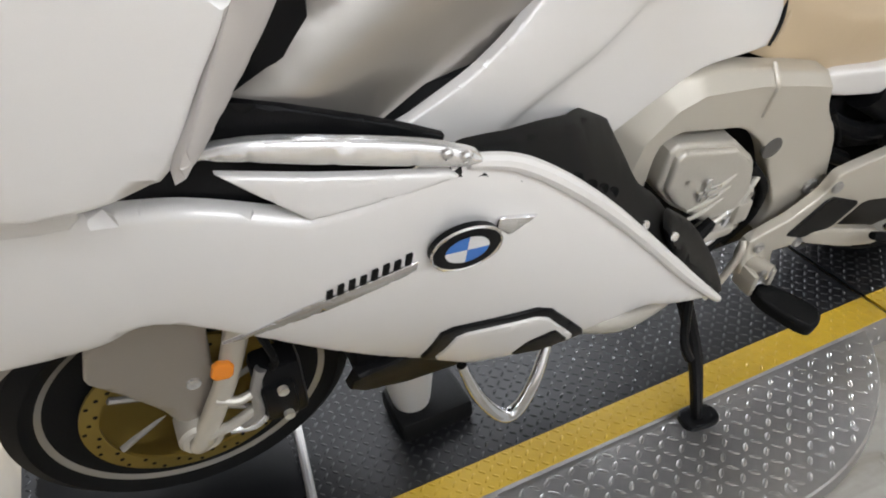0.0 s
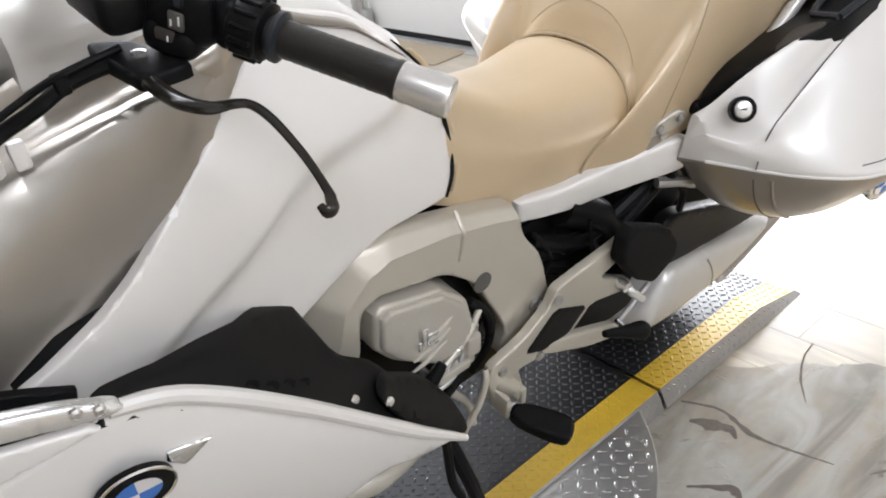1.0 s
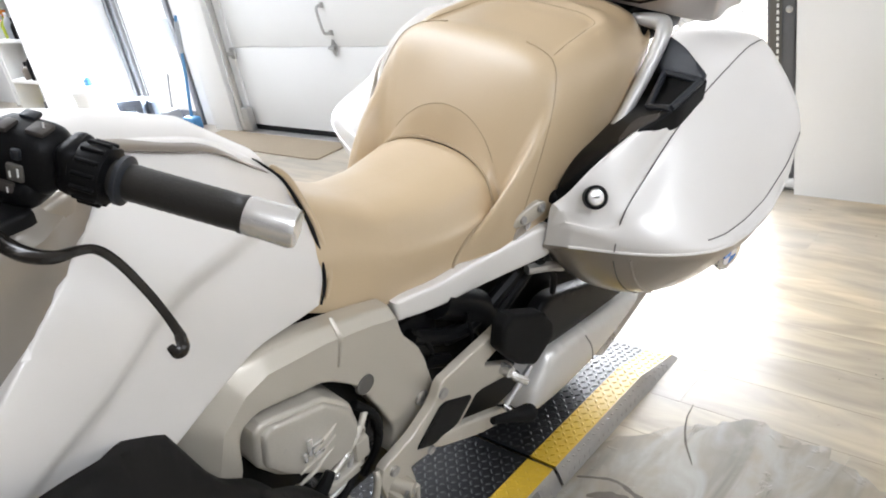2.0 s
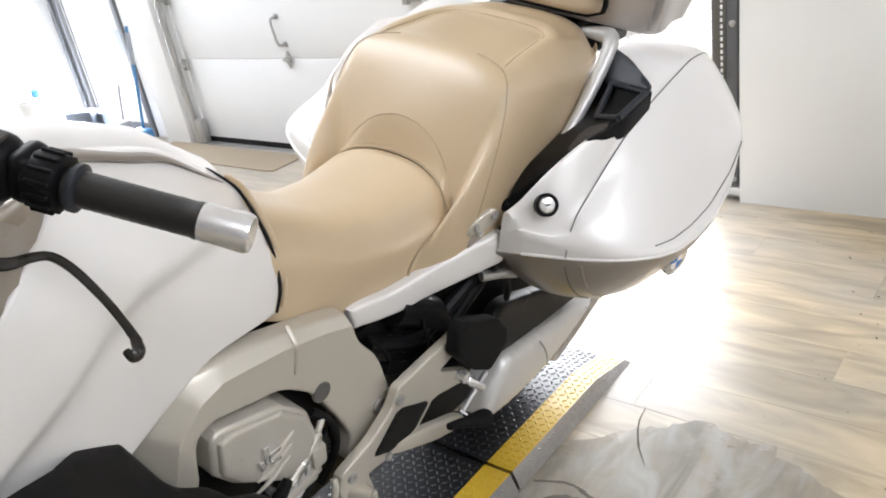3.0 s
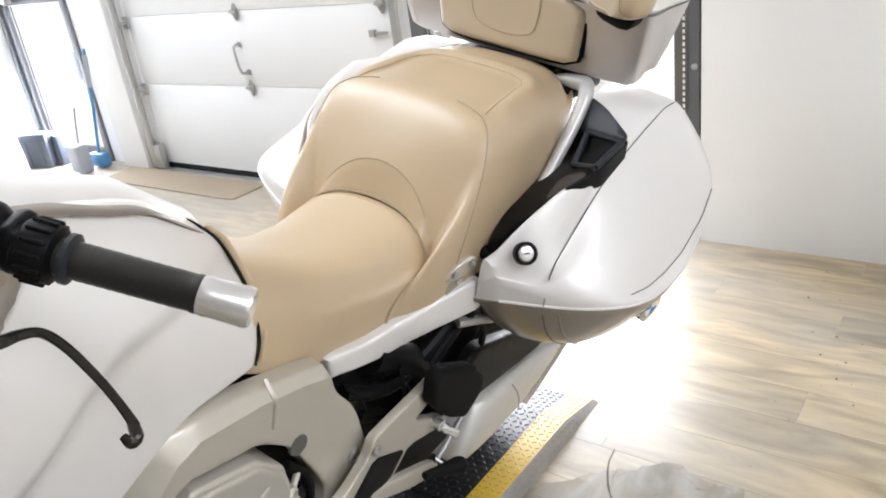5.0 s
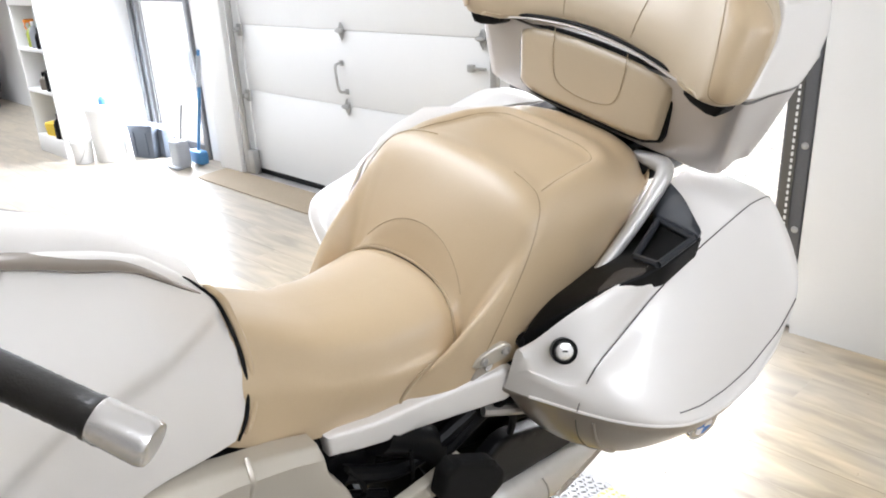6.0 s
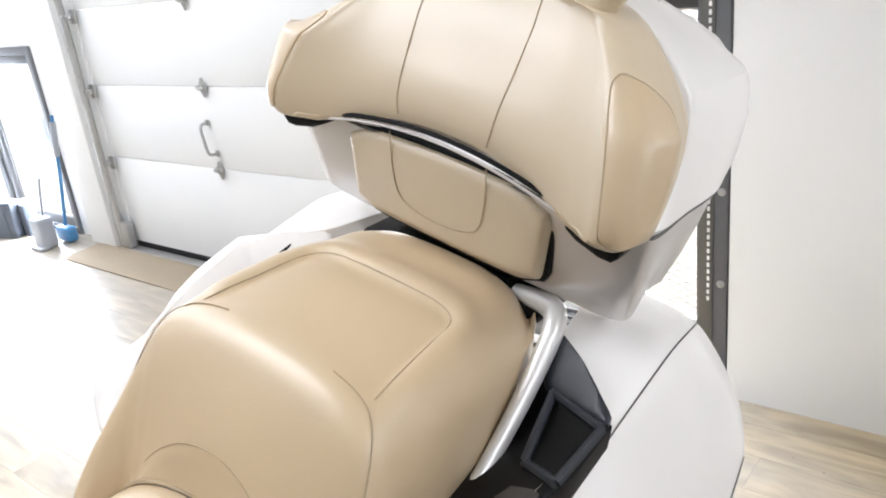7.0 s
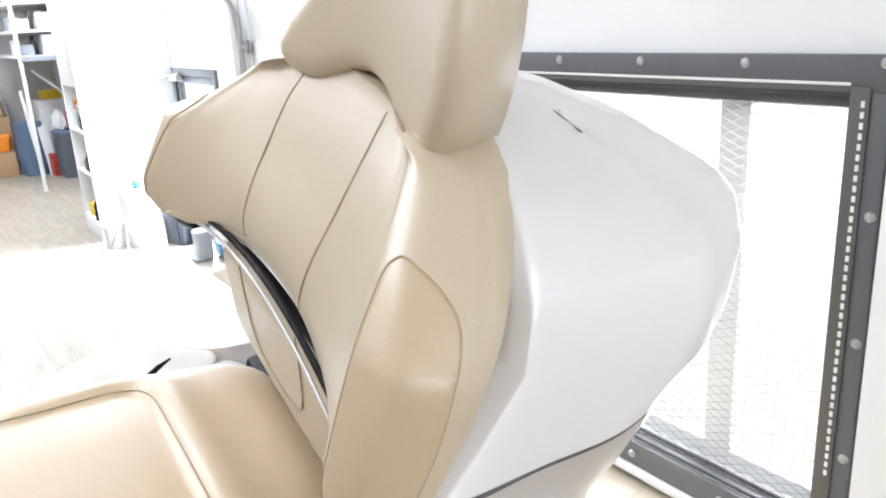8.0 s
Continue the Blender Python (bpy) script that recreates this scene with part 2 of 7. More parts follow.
def plank_material():
    """Grey-brown wood-look planks, each its own tone, with grain along y, worn pale patches and a greyer tone towards
    high y.
    """
    mat = material("plank", (0.45, 0.365, 0.245), rough=0.36, grain=0.0, vary=0.18, rough_vary=0.16, per_object=0.22)
    nt = mat.node_tree
    b = nt.nodes["Principled BSDF"]
    geo = nt.nodes.new("ShaderNodeNewGeometry")
    mp = nt.nodes.new("ShaderNodeMapping")
    mp.inputs["Scale"].default_value = (15, 2.4, 1)
    info = nt.nodes.new("ShaderNodeObjectInfo")
    nt.links.new(geo.outputs["Position"], mp.inputs["Vector"])
    off = nt.nodes.new("ShaderNodeVectorMath")
    off.operation = "SCALE"
    off.inputs[0].default_value = (7, 31, 3)
    nt.links.new(info.outputs["Random"], off.inputs["Scale"])
    nt.links.new(off.outputs[0], mp.inputs["Location"])
    gr = nt.nodes.new("ShaderNodeTexNoise")
    gr.inputs["Scale"].default_value = 1.0
    gr.inputs["Detail"].default_value = 7
    gr.inputs["Distortion"].default_value = 1.2
    nt.links.new(mp.outputs[0], gr.inputs["Vector"])
    wear = nt.nodes.new("ShaderNodeTexNoise")
    wear.inputs["Scale"].default_value = 1.6
    wear.inputs["Detail"].default_value = 6
    nt.links.new(geo.outputs["Position"], wear.inputs["Vector"])
    ramp = nt.nodes.new("ShaderNodeMapRange")
    ramp.inputs["From Min"].default_value = 0.42
    ramp.inputs["From Max"].default_value = 0.72
    ramp.inputs["To Max"].default_value = 0.75
    nt.links.new(wear.outputs["Fac"], ramp.inputs["Value"])
    old = b.inputs["Base Color"].links[0].from_socket
    gfac = nt.nodes.new("ShaderNodeMapRange")
    gfac.inputs["From Min"].default_value = 0.3
    gfac.inputs["From Max"].default_value = 0.7
    gfac.inputs["To Min"].default_value = 0.58
    gfac.inputs["To Max"].default_value = 1.25
    nt.links.new(gr.outputs["Fac"], gfac.inputs["Value"])
    mul = nt.nodes.new("ShaderNodeVectorMath")
    mul.operation = "SCALE"
    nt.links.new(old, mul.inputs[0])
    nt.links.new(gfac.outputs[0], mul.inputs["Scale"])
    mix = nt.nodes.new("ShaderNodeMix")
    mix.data_type = "RGBA"
    mix.inputs["B"].default_value = (0.33, 0.315, 0.29, 1)
    # the grey mix also grows with y, from 0.9 to 2.4
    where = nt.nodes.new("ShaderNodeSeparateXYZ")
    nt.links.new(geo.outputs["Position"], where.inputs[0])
    y_grey = nt.nodes.new("ShaderNodeMapRange")
    y_grey.inputs["From Min"].default_value = 0.9
    y_grey.inputs["From Max"].default_value = 2.4
    y_grey.inputs["To Max"].default_value = 0.55
    nt.links.new(where.outputs["Y"], y_grey.inputs["Value"])
    more_grey = nt.nodes.new("ShaderNodeMath")
    more_grey.operation = "MAXIMUM"
    nt.links.new(ramp.outputs[0], more_grey.inputs[0])
    nt.links.new(y_grey.outputs[0], more_grey.inputs[1])
    nt.links.new(more_grey.outputs[0], mix.inputs["Factor"])
    nt.links.new(mul.outputs[0], mix.inputs["A"])
    nt.links.new(mix.outputs["Result"], b.inputs["Base Color"])
    bp = nt.nodes.new("ShaderNodeBump")
    bp.inputs["Strength"].default_value = 0.12
    bp.inputs["Distance"].default_value = 0.002
    nt.links.new(gr.outputs["Fac"], bp.inputs["Height"])
    nt.links.new(bp.outputs[0], b.inputs["Normal"])
    return mat


def screed_material():
    """Worn floor covering: pale grey skin, brown bare places, smears and fine cracks."""
    mat = material("worn_floor_skin", (0.34, 0.32, 0.285), rough=0.5, spec=0.3, grain=0.25, grain_size=60, vary=0.2, rough_vary=0.2)
    nt = mat.node_tree
    b = nt.nodes["Principled BSDF"]
    geo = nt.nodes.new("ShaderNodeNewGeometry")

    def wave(scale, detail, bend, lo, hi, stretch=(1, 1, 1)):
        mp = nt.nodes.new("ShaderNodeMapping")
        mp.inputs["Scale"].default_value = stretch
        mp.inputs["Rotation"].default_value = (0, 0, 0.6)
        nt.links.new(geo.outputs["Position"], mp.inputs["Vector"])
        n = nt.nodes.new("ShaderNodeTexNoise")
        n.inputs["Scale"].default_value = scale
        n.inputs["Detail"].default_value = detail
        n.inputs["Distortion"].default_value = bend
        nt.links.new(mp.outputs[0], n.inputs["Vector"])
        r = nt.nodes.new("ShaderNodeMapRange")
        r.inputs["From Min"].default_value = lo
        r.inputs["From Max"].default_value = hi
        nt.links.new(n.outputs["Fac"], r.inputs["Value"])
        return r.outputs[0]

    def over(color, fac):
        mix = nt.nodes.new("ShaderNodeMix")
        mix.data_type = "RGBA"
        mix.inputs["B"].default_value = (*color, 1)
        nt.links.new(b.inputs["Base Color"].links[0].from_socket, mix.inputs["A"])
        nt.links.new(fac, mix.inputs["Factor"])
        nt.links.new(mix.outputs["Result"], b.inputs["Base Color"])

    over((0.27, 0.23, 0.175), wave(2.6, 7, 1.2, 0.42, 0.66))
    over((0.185, 0.165, 0.135), wave(2.2, 8, 1.2, 0.44, 0.70, (1, 4, 1)))
    over((0.335, 0.32, 0.29), wave(3.1, 9, 1.4, 0.50, 0.74, (1, 3, 1)))
    over((0.15, 0.13, 0.105), wave(6.0, 8, 1.5, 0.66, 0.72))
    bp = nt.nodes.new("ShaderNodeBump")
    bp.inputs["Strength"].default_value = 0.4
    bp.inputs["Distance"].default_value = 0.004
    nt.links.new(wave(6.0, 8, 3.0, 0.62, 0.68), bp.inputs["Height"])
    nt.links.new(bp.outputs[0], b.inputs["Normal"])
    return mat


def glow(name, color, strength):
    mat = bpy.data.materials.new(name)
    mat.use_nodes = True
    b = mat.node_tree.nodes["Principled BSDF"]
    b.inputs["Base Color"].default_value = (0.8, 0.8, 0.8, 1)
    b.inputs["Emission Color"].default_value = (*color, 1)
    b.inputs["Emission Strength"].default_value = strength
    return mat


def glass(name, tint=(1, 1, 1), rough=0.0):
    mat = bpy.data.materials.new(name)
    mat.use_nodes = True
    b = mat.node_tree.nodes["Principled BSDF"]
    b.inputs["Base Color"].default_value = (*tint, 1)
    b.inputs["Roughness"].default_value = rough
    b.inputs["Transmission Weight"].default_value = 1.0
    b.inputs["IOR"].default_value = 1.45
    return mat


PEARL = material("pearl_white_paint", (0.80, 0.775, 0.745), rough=0.40, metal=0.15, coat=0.45, coat_rough=0.16, grain=0.03, grain_size=900, vary=0.03, rough_vary=0.05)
TAUPE = material("taupe_metallic_paint", (0.335, 0.298, 0.255), rough=0.32, metal=0.45, coat=0.5, grain=0.05, grain_size=900, vary=0.05)
CASE_GREY = material("warm_grey_metallic_paint", (0.56, 0.53, 0.51), rough=0.34, metal=0.45, coat=0.5, grain=0.05, grain_size=900, vary=0.05)
GREY_GLOSS = material("grey_gloss_paint", (0.34, 0.315, 0.285), rough=0.28, metal=0.65, coat=0.6, grain=0.05, grain_size=700, vary=0.05)
CHAMPAGNE = material("champagne_cover_paint", (0.55, 0.51, 0.435), rough=0.36, metal=0.35, coat=0.25, grain=0.06, grain_size=800, vary=0.06, bump=0.05, bump_size=700)
CAST = material("cast_engine_metal", (0.55, 0.52, 0.46), rough=0.42, metal=0.45, grain=0.10, grain_size=300, vary=0.10, bump=0.12, bump_size=420)
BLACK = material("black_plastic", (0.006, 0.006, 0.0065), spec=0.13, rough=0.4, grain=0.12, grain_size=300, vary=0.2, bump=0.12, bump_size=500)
RUBBER = material("black_rubber", (0.007, 0.007, 0.007), spec=0.13, rough=0.65, grain=0.2, grain_size=200, vary=0.25, bump=0.2, bump_size=350)
MATTE_BLACK = material("matt_black_cover", (0.0085, 0.0083, 0.008), spec=0.13, rough=0.5, grain=0.08, grain_size=500, vary=0.12, bump=0.1, bump_size=900)
CHROME = material("chrome", (0.86, 0.86, 0.87), rough=0.09, metal=1.0, vary=0.03)
SATIN = material("satin_aluminium", (0.80, 0.79, 0.78), rough=0.26, metal=0.75, grain=0.08, grain_size=300, vary=0.06)
SILVER_BAR = material("silver_painted_bar", (0.68, 0.665, 0.64), rough=0.35, metal=0.35, grain=0.04, grain_size=400, vary=0.04)
STEEL = material("dull_steel", (0.45, 0.44, 0.43), rough=0.45, metal=0.8, grain=0.15, grain_size=120, vary=0.15)
GOLD = material("gold_brake_metal", (0.30, 0.22, 0.06), rough=0.4, metal=0.7, grain=0.1, vary=0.1)
WHEEL = material("grey_wheel_paint", (0.30, 0.29, 0.27), rough=0.35, metal=0.5, coat=0.3, vary=0.08)
ORANGE = material("orange_reflector", (0.85, 0.26, 0.02), rough=0.25, coat=0.5)
BLUE_ENAMEL = material("blue_enamel", (0.05, 0.20, 0.62), rough=0.2, coat=0.5)
WHITE_ENAMEL = material("white_enamel", (0.82, 0.82, 0.82), rough=0.2, coat=0.5)
LEATHER = leather("tan_leather", (0.52, 0.395, 0.245))
LEATHER_PALE = leather("pale_tan_leather", (0.545, 0.445, 0.305))
STITCH = material("seam_thread", (0.40, 0.31, 0.20), rough=0.7, vary=0.1)
TREAD_BLACK = material("worn_black_tread_plate", (0.010, 0.010, 0.011), spec=0.28, rough=0.36, metal=0.0, grain=0.3, grain_size=60, vary=0.5, rough_vary=0.2)
TREAD_WORN = material("worn_lug_steel", (0.045, 0.045, 0.047), spec=0.5, rough=0.28, metal=0.5, grain=0.5, grain_size=45, vary=0.9, rough_vary=0.2)
TREAD_YELLOW = material("yellow_painted_tread_plate", (0.53, 0.34, 0.022), rough=0.42, grain=0.25, grain_size=70, vary=0.3)
TREAD_BARE = material("bare_tread_plate", (0.46, 0.45, 0.44), rough=0.33, metal=0.85, grain=0.25, grain_size=50, vary=0.25, rough_vary=0.15)
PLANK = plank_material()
SUBFLOOR_DARK = material("broken_screed", (0.12, 0.10, 0.08), rough=0.85, grain=0.6, grain_size=70, vary=0.5, bump=0.8, bump_size=70)
BAND = material("taupe_trim_paint", (0.21, 0.178, 0.148), rough=0.35, metal=0.2, coat=0.4, vary=0.06)
LEVER = material("dark_lever_metal", (0.018, 0.015, 0.012), rough=0.22, metal=0.25, vary=0.2)
SLATE_BLACK = material("slate_black_plastic", (0.018, 0.021, 0.027), rough=0.4, spec=0.4, grain=0.1, grain_size=300, vary=0.15, bump=0.1, bump_size=500)
POCKET_MAT = material("brown_pocket_mat", (0.045, 0.038, 0.034), rough=0.6, grain=0.25, grain_size=120, vary=0.3, bump=0.3, bump_size=160)
SOCKET = material("grey_socket_plastic", (0.10, 0.095, 0.085), rough=0.5, vary=0.15)
GRIP = material("worn_grip_rubber", (0.014, 0.0125, 0.011), rough=0.40, spec=0.5, grain=0.2, grain_size=200, vary=0.3, bump=0.15, bump_size=350)
SEAM_GREY = material("dark_seam", (0.10, 0.095, 0.09), rough=0.6, vary=0.1)
SUBFLOOR = material("dark_floor_joint", (0.27, 0.22, 0.16), rough=0.8, vary=0.2)
CONCRETE = screed_material()
YARD = material("worn_grey_screed", (0.27, 0.235, 0.185), rough=0.65, spec=0.25, grain=0.45, grain_size=11, vary=0.8, bump=0.25, bump_size=45, rough_vary=0.25)
WALL_PAINT = material("white_wall_paint", (0.80, 0.80, 0.79), rough=0.75, grain=0.02, grain_size=60, vary=0.03, bump=0.08, bump_size=160)
CEILING_PAINT = material("white_ceiling_paint", (0.78, 0.78, 0.77), rough=0.85, vary=0.04)
# darker tone for an unseen wall, so that glossy paint reflects some contrast
REFLECTION_WALL = material("dark_reflection_wall_paint", (0.36, 0.34, 0.32), rough=0.7, grain=0.03, vary=0.15)
DOOR_PAINT = material("white_door_enamel", (0.78, 0.785, 0.78), rough=0.5, grain=0.03, grain_size=150, vary=0.04, bump=0.06, bump_size=260)
FRAME_GREY = material("grey_painted_steel_frame", (0.115, 0.118, 0.125), rough=0.5, grain=0.15, grain_size=90, vary=0.25, bump=0.1)
ZINC = material("galvanised_steel", (0.44, 0.44, 0.43), rough=0.42, metal=0.75, grain=0.2, grain_size=60, vary=0.2)
CLEAR = glass("clear_glass")
GREY_PLASTIC = material("grey_plastic", (0.33, 0.35, 0.38), rough=0.45, vary=0.1)
DUSTY_BLUE = material("dusty_blue_plastic", (0.10, 0.155, 0.24), rough=0.5, grain=0.08, vary=0.15)
SLATE_PLASTIC = material("slate_plastic", (0.085, 0.10, 0.125), rough=0.5, grain=0.08, vary=0.15)
PINK_PLASTIC = material("pink_plastic", (0.62, 0.16, 0.22), rough=0.4, vary=0.15)
BLUE_PLASTIC = material("blue_plastic", (0.05, 0.19, 0.38), rough=0.4, vary=0.1)
WHITE_PLASTIC = material("white_plastic", (0.78, 0.78, 0.77), rough=0.4, vary=0.06)
CARTON = material("brown_cardboard", (0.40, 0.26, 0.14), rough=0.8, grain=0.1, vary=0.15)
YELLOW_PLASTIC = material("yellow_plastic", (0.75, 0.52, 0.03), rough=0.4, vary=0.1)
GREEN_FLUID = material("green_fluid", (0.38, 0.45, 0.06), rough=0.2, vary=0.1)
RED_PLASTIC = material("red_plastic", (0.36, 0.05, 0.03), rough=0.35, vary=0.1)
MAT_BROWN = material("brown_floor_mat", (0.27, 0.215, 0.15), rough=0.85, grain=0.3, grain_size=90, vary=0.25, bump=0.3, bump_size=200)


# ---- the room ----
WALL_X = 2.13


def box_part(name, lo, hi, mat, parent=None, bevel=0.0, label="", kind=""):
    size = [b - a for a, b in zip(lo, hi)]
    ob = part(name, rbox(size, [(a + b) / 2 for a, b in zip(lo, hi)], bevel, 2), mat, parent, label)
    return tagged(ob, kind=kind) if kind else ob


floor = tagged(box_part("floor", (-5, -4.5, -0.12), (WALL_X + 0.2, 10.2, -0.006), SUBFLOOR), "grey-brown wood-look plank floor, worn pale in places", "floor", kind="structure")
ground = tagged(box_part("ground", (WALL_X + 0.2, -300, -0.3), (300, 300, -0.1), YARD), "pale paved yard outside the window and door", "ground", kind="structure")
ceiling = tagged(box_part("ceiling", (-5.2, -4.7, 3.0), (WALL_X + 0.2, 10.4, 3.15), CEILING_PAINT), "plain white painted ceiling", "ceiling", kind="structure")


def wall_with_openings(name, y0, y1, openings, label):
    """The back wall, cut into blocks round its openings (y0, y1, z0, z1)."""
    bms = []
    edge = y0
    for a, b, z0, z1 in openings:
        bms.append(rbox((0.16, a - edge, 3.0), (WALL_X + 0.08, (edge + a) / 2, 1.5), 0))
        if z0 > 0:
            bms.append(rbox((0.16, b - a, z0), (WALL_X + 0.08, (a + b) / 2, z0 / 2), 0))
        bms.append(rbox((0.16, b - a, 3.0 - z1), (WALL_X + 0.08, (a + b) / 2, (3.0 + z1) / 2), 0))
        edge = b
    bms.append(rbox((0.16, y1 - edge, 3.0), (WALL_X + 0.08, (edge + y1) / 2, 1.5), 0))
    return tagged(part(name, join(*bms), WALL_PAINT), label, "wall", kind="structure")


WIN = (-0.135, 1.02, 0.135, 1.255)
GATE = (1.19, 3.36, 0.0, 1.76)
GLASS_DOOR = (4.02, 4.87, 0.03, 1.16)
wall_with_openings("wall_east", -4.5, 10.2, [WIN, GATE, GLASS_DOOR], "white painted wall with a mesh window, a sectional door and a glass door")
# the unseen west wall is toned darker for the reflections only
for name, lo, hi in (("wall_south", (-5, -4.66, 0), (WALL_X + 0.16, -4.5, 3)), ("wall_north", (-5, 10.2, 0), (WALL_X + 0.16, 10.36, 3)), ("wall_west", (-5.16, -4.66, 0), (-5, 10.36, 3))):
    tagged(box_part(name, lo, hi, REFLECTION_WALL if name == "wall_west" else WALL_PAINT), "plain painted wall closing the workshop", "wall", kind="structure")
tagged(box_part("wall_return", (1.49, -1.75, 0), (WALL_X - 0.002, -0.985, 2.998), WALL_PAINT, bevel=0.006), "white painted wall return beside the mesh window", "wall", kind="structure")
tagged(box_part("wall_lining", (2.085, -0.984, 0), (WALL_X - 0.002, -0.238, 2.996), WALL_PAINT), "white painted lining on the wall beside the mesh window", "wall", kind="structure")
tagged(box_part("wall_pier", (2.06, 3.46, 0), (WALL_X - 0.002, 3.74, 2.998), WALL_PAINT, bevel=0.006), "white painted pier between the sectional door and the glass door", "wall", kind="structure")

# bright overcast yard behind the openings
backdrop = tagged(part("backdrop", rbox((0.1, 60, 24), (26, 2, 8), 0), glow("bright_haze", (0.96, 0.98, 1.0), 14.0)), "bright white overcast distance outside the building", "backdrop", kind="structure")


def mesh_window():
    """A floor-near window behind a bolted steel frame with expanded metal."""
    y0, y1, z0, z1 = WIN
    win = thing("window_1", pose(WALL_X, 0, 0), "window behind a bolted dark steel frame with expanded metal mesh", "window", kind="structure")
    w = 0.080
    for name, lo, hi in (("frame_bar", (-0.022, y0 - 0.088, z1), (-0.001, y1 + w, z1 + w)), ("frame_bar", (-0.022, y0 - 0.088, z0 - w), (-0.001, y1 + w, z0)),
                         ("frame_bar", (-0.024, y0 - 0.088, z0), (-0.001, y0, z1)), ("frame_bar", (-0.024, y1, z0), (-0.001, y1 + w, z1))):
        box_part(name, lo, hi, FRAME_GREY, win, 0.003)
    # inner angle with slotted strip
    for lo, hi in (((0.0, y0, z0), (0.03, y0 + 0.014, z1)), ((0.0, y1 - 0.014, z0), (0.03, y1, z1)), ((0.0, y0 + 0.014, z1 - 0.012), (0.03, y1 - 0.014, z1)), ((0.0, y0 + 0.014, z0), (0.03, y1 - 0.014, z0 + 0.012))):
        box_part("angle_bar", lo, hi, FRAME_GREY, win, 0.002)
    box_part("slotted_angle", (-0.030, y0 - 0.046, z0), (-0.0245, y0 - 0.004, z1 + 0.012), SOCKET, win, 0.001, "dull slotted steel angle")
    for lo, hi in (((0.030, y0 + 0.014, z1 - 0.038), (0.037, y1 - 0.014, z1 - 0.012)), ((0.030, y0 + 0.014, z0 + 0.012), (0.037, y1 - 0.014, z0 + 0.026)), ((0.030, y0 + 0.014, z0 + 0.026), (0.037, y0 + 0.026, z1 - 0.038))):
        box_part("mesh_binding", lo, hi, FRAME_GREY, win, 0.001)
    slots = [rbox((0.004, 0.008, 0.014), (-0.031, y0 - 0.033, z), 0.001, 1) for z in np.arange(z0 + 0.2, z1 - 0.02, 0.023)]
    part("slot_row", join(*slots), WHITE_PLASTIC, win, "row of bright slots in the steel frame")
    part("light_strip", rbox((0.004, y1 - y0, 0.007), (-0.025, (y0 + y1) / 2, z1 + 0.018), 0.001, 1), WHITE_PLASTIC, win, "thin pale strip along the frame")
    bolt = bpy.data.meshes.new("bolt")
    bm = lathe([(0.013, 0), (0.013, 0.003), (0.009, 0.008), (0.004, 0.010)], 12, pose(0, 0, 0, 0, -90, 0))
    bm.to_mesh(bolt)
    bm.free()
    bolt.materials.append(ZINC)
    for y, z in [(y0 - 0.070, z) for z in (0.088, 0.387, 0.688, 0.989, 1.318)] + [(y, z) for y in (0.126, 0.452, 0.772, 1.06) for z in (1.314, 0.093)]:
        part("bolt", None, None, win, mesh=bolt).location = (-0.022, y, z)
    # expanded metal: two runs of slanting strands
    vs, fs = [], []
    dy, dz = 0.030, 0.0125
    ny, nz = int((y1 - y0) / dy), int((z1 - z0) / dz)

    def strand(a, b):
        k = len(vs)
        t = 0.0010
        for p in (a, b):
            vs.extend([(p[0] - t, p[1], p[2] - t), (p[0] + t, p[1], p[2]), (p[0], p[1], p[2] + t)])
        fs.extend([(k, k + 1, k + 4, k + 3), (k + 1, k + 2, k + 5, k + 4), (k + 2, k, k + 3, k + 5)])

    for i in range(ny):
        for j in range(nz):
            s = 1 if (i + j) % 2 else -1
            a = (0.034, y0 + i * dy, z0 + (j + (0 if s > 0 else 1)) * dz)
            b = (0.034, y0 + (i + 1) * dy, z0 + (j + (1 if s > 0 else 0)) * dz)
            strand(a, b)
    me = bpy.data.meshes.new("expanded_mesh")
    me.from_pydata(vs, [], fs)
    me.materials.append(ZINC)
    tagged(part("expanded_mesh", None, None, win, "grey expanded metal mesh", mesh=me), kind="stuff")
    # the sash behind
    for lo, hi in (((0.09, y0, z0), (0.12, y0 + 0.05, z1)), ((0.09, y1 - 0.05, z0), (0.12, y1, z1)), ((0.09, 0.18, z0), (0.12, 0.27, z1)), ((0.09, y0 + 0.05, z1 - 0.05), (0.12, 0.18, z1)), ((0.09, 0.27, z1 - 0.05), (0.12, y1 - 0.05, z1)), ((0.09, y0 + 0.05, z0), (0.12, 0.18, z0 + 0.05)), ((0.09, 0.27, z0), (0.12, y1 - 0.05, z0 + 0.05))):
        box_part("window_frame", lo, hi, WHITE_PLASTIC, win, 0.004)
    for a, b in ((y0 + 0.05, 0.18), (0.27, y1 - 0.05)):
        box_part("pane", (0.102, a, z0 + 0.05), (0.108, b, z1 - 0.05), CLEAR, win).visible_shadow = False
    box_part("window_sill", (-0.03, y0 - 0.1, 0.02), (-0.0, y1 + 0.1, 0.052), WALL_PAINT, win, 0.004)


def roller_bracket(parent, y, z):
    bms = [rbox((0.012, 0.05, 0.075), (-0.012, y - 0.02, z), 0.003), rbox((0.03, 0.03, 0.03), (-0.03, y - 0.01, z), 0.006),
           lathe([(0.017, -0.012), (0.02, 0), (0.017, 0.012)], 14, pose(-0.042, y + 0.022, z, 90, 0, 0)), tube([(-0.042, y + 0.02, z), (-0.042, y - 0.05, z)], 0.005, 8, 1)]
    return part("roller_bracket", join(*bms), ZINC, parent, "zinc roller bracket")


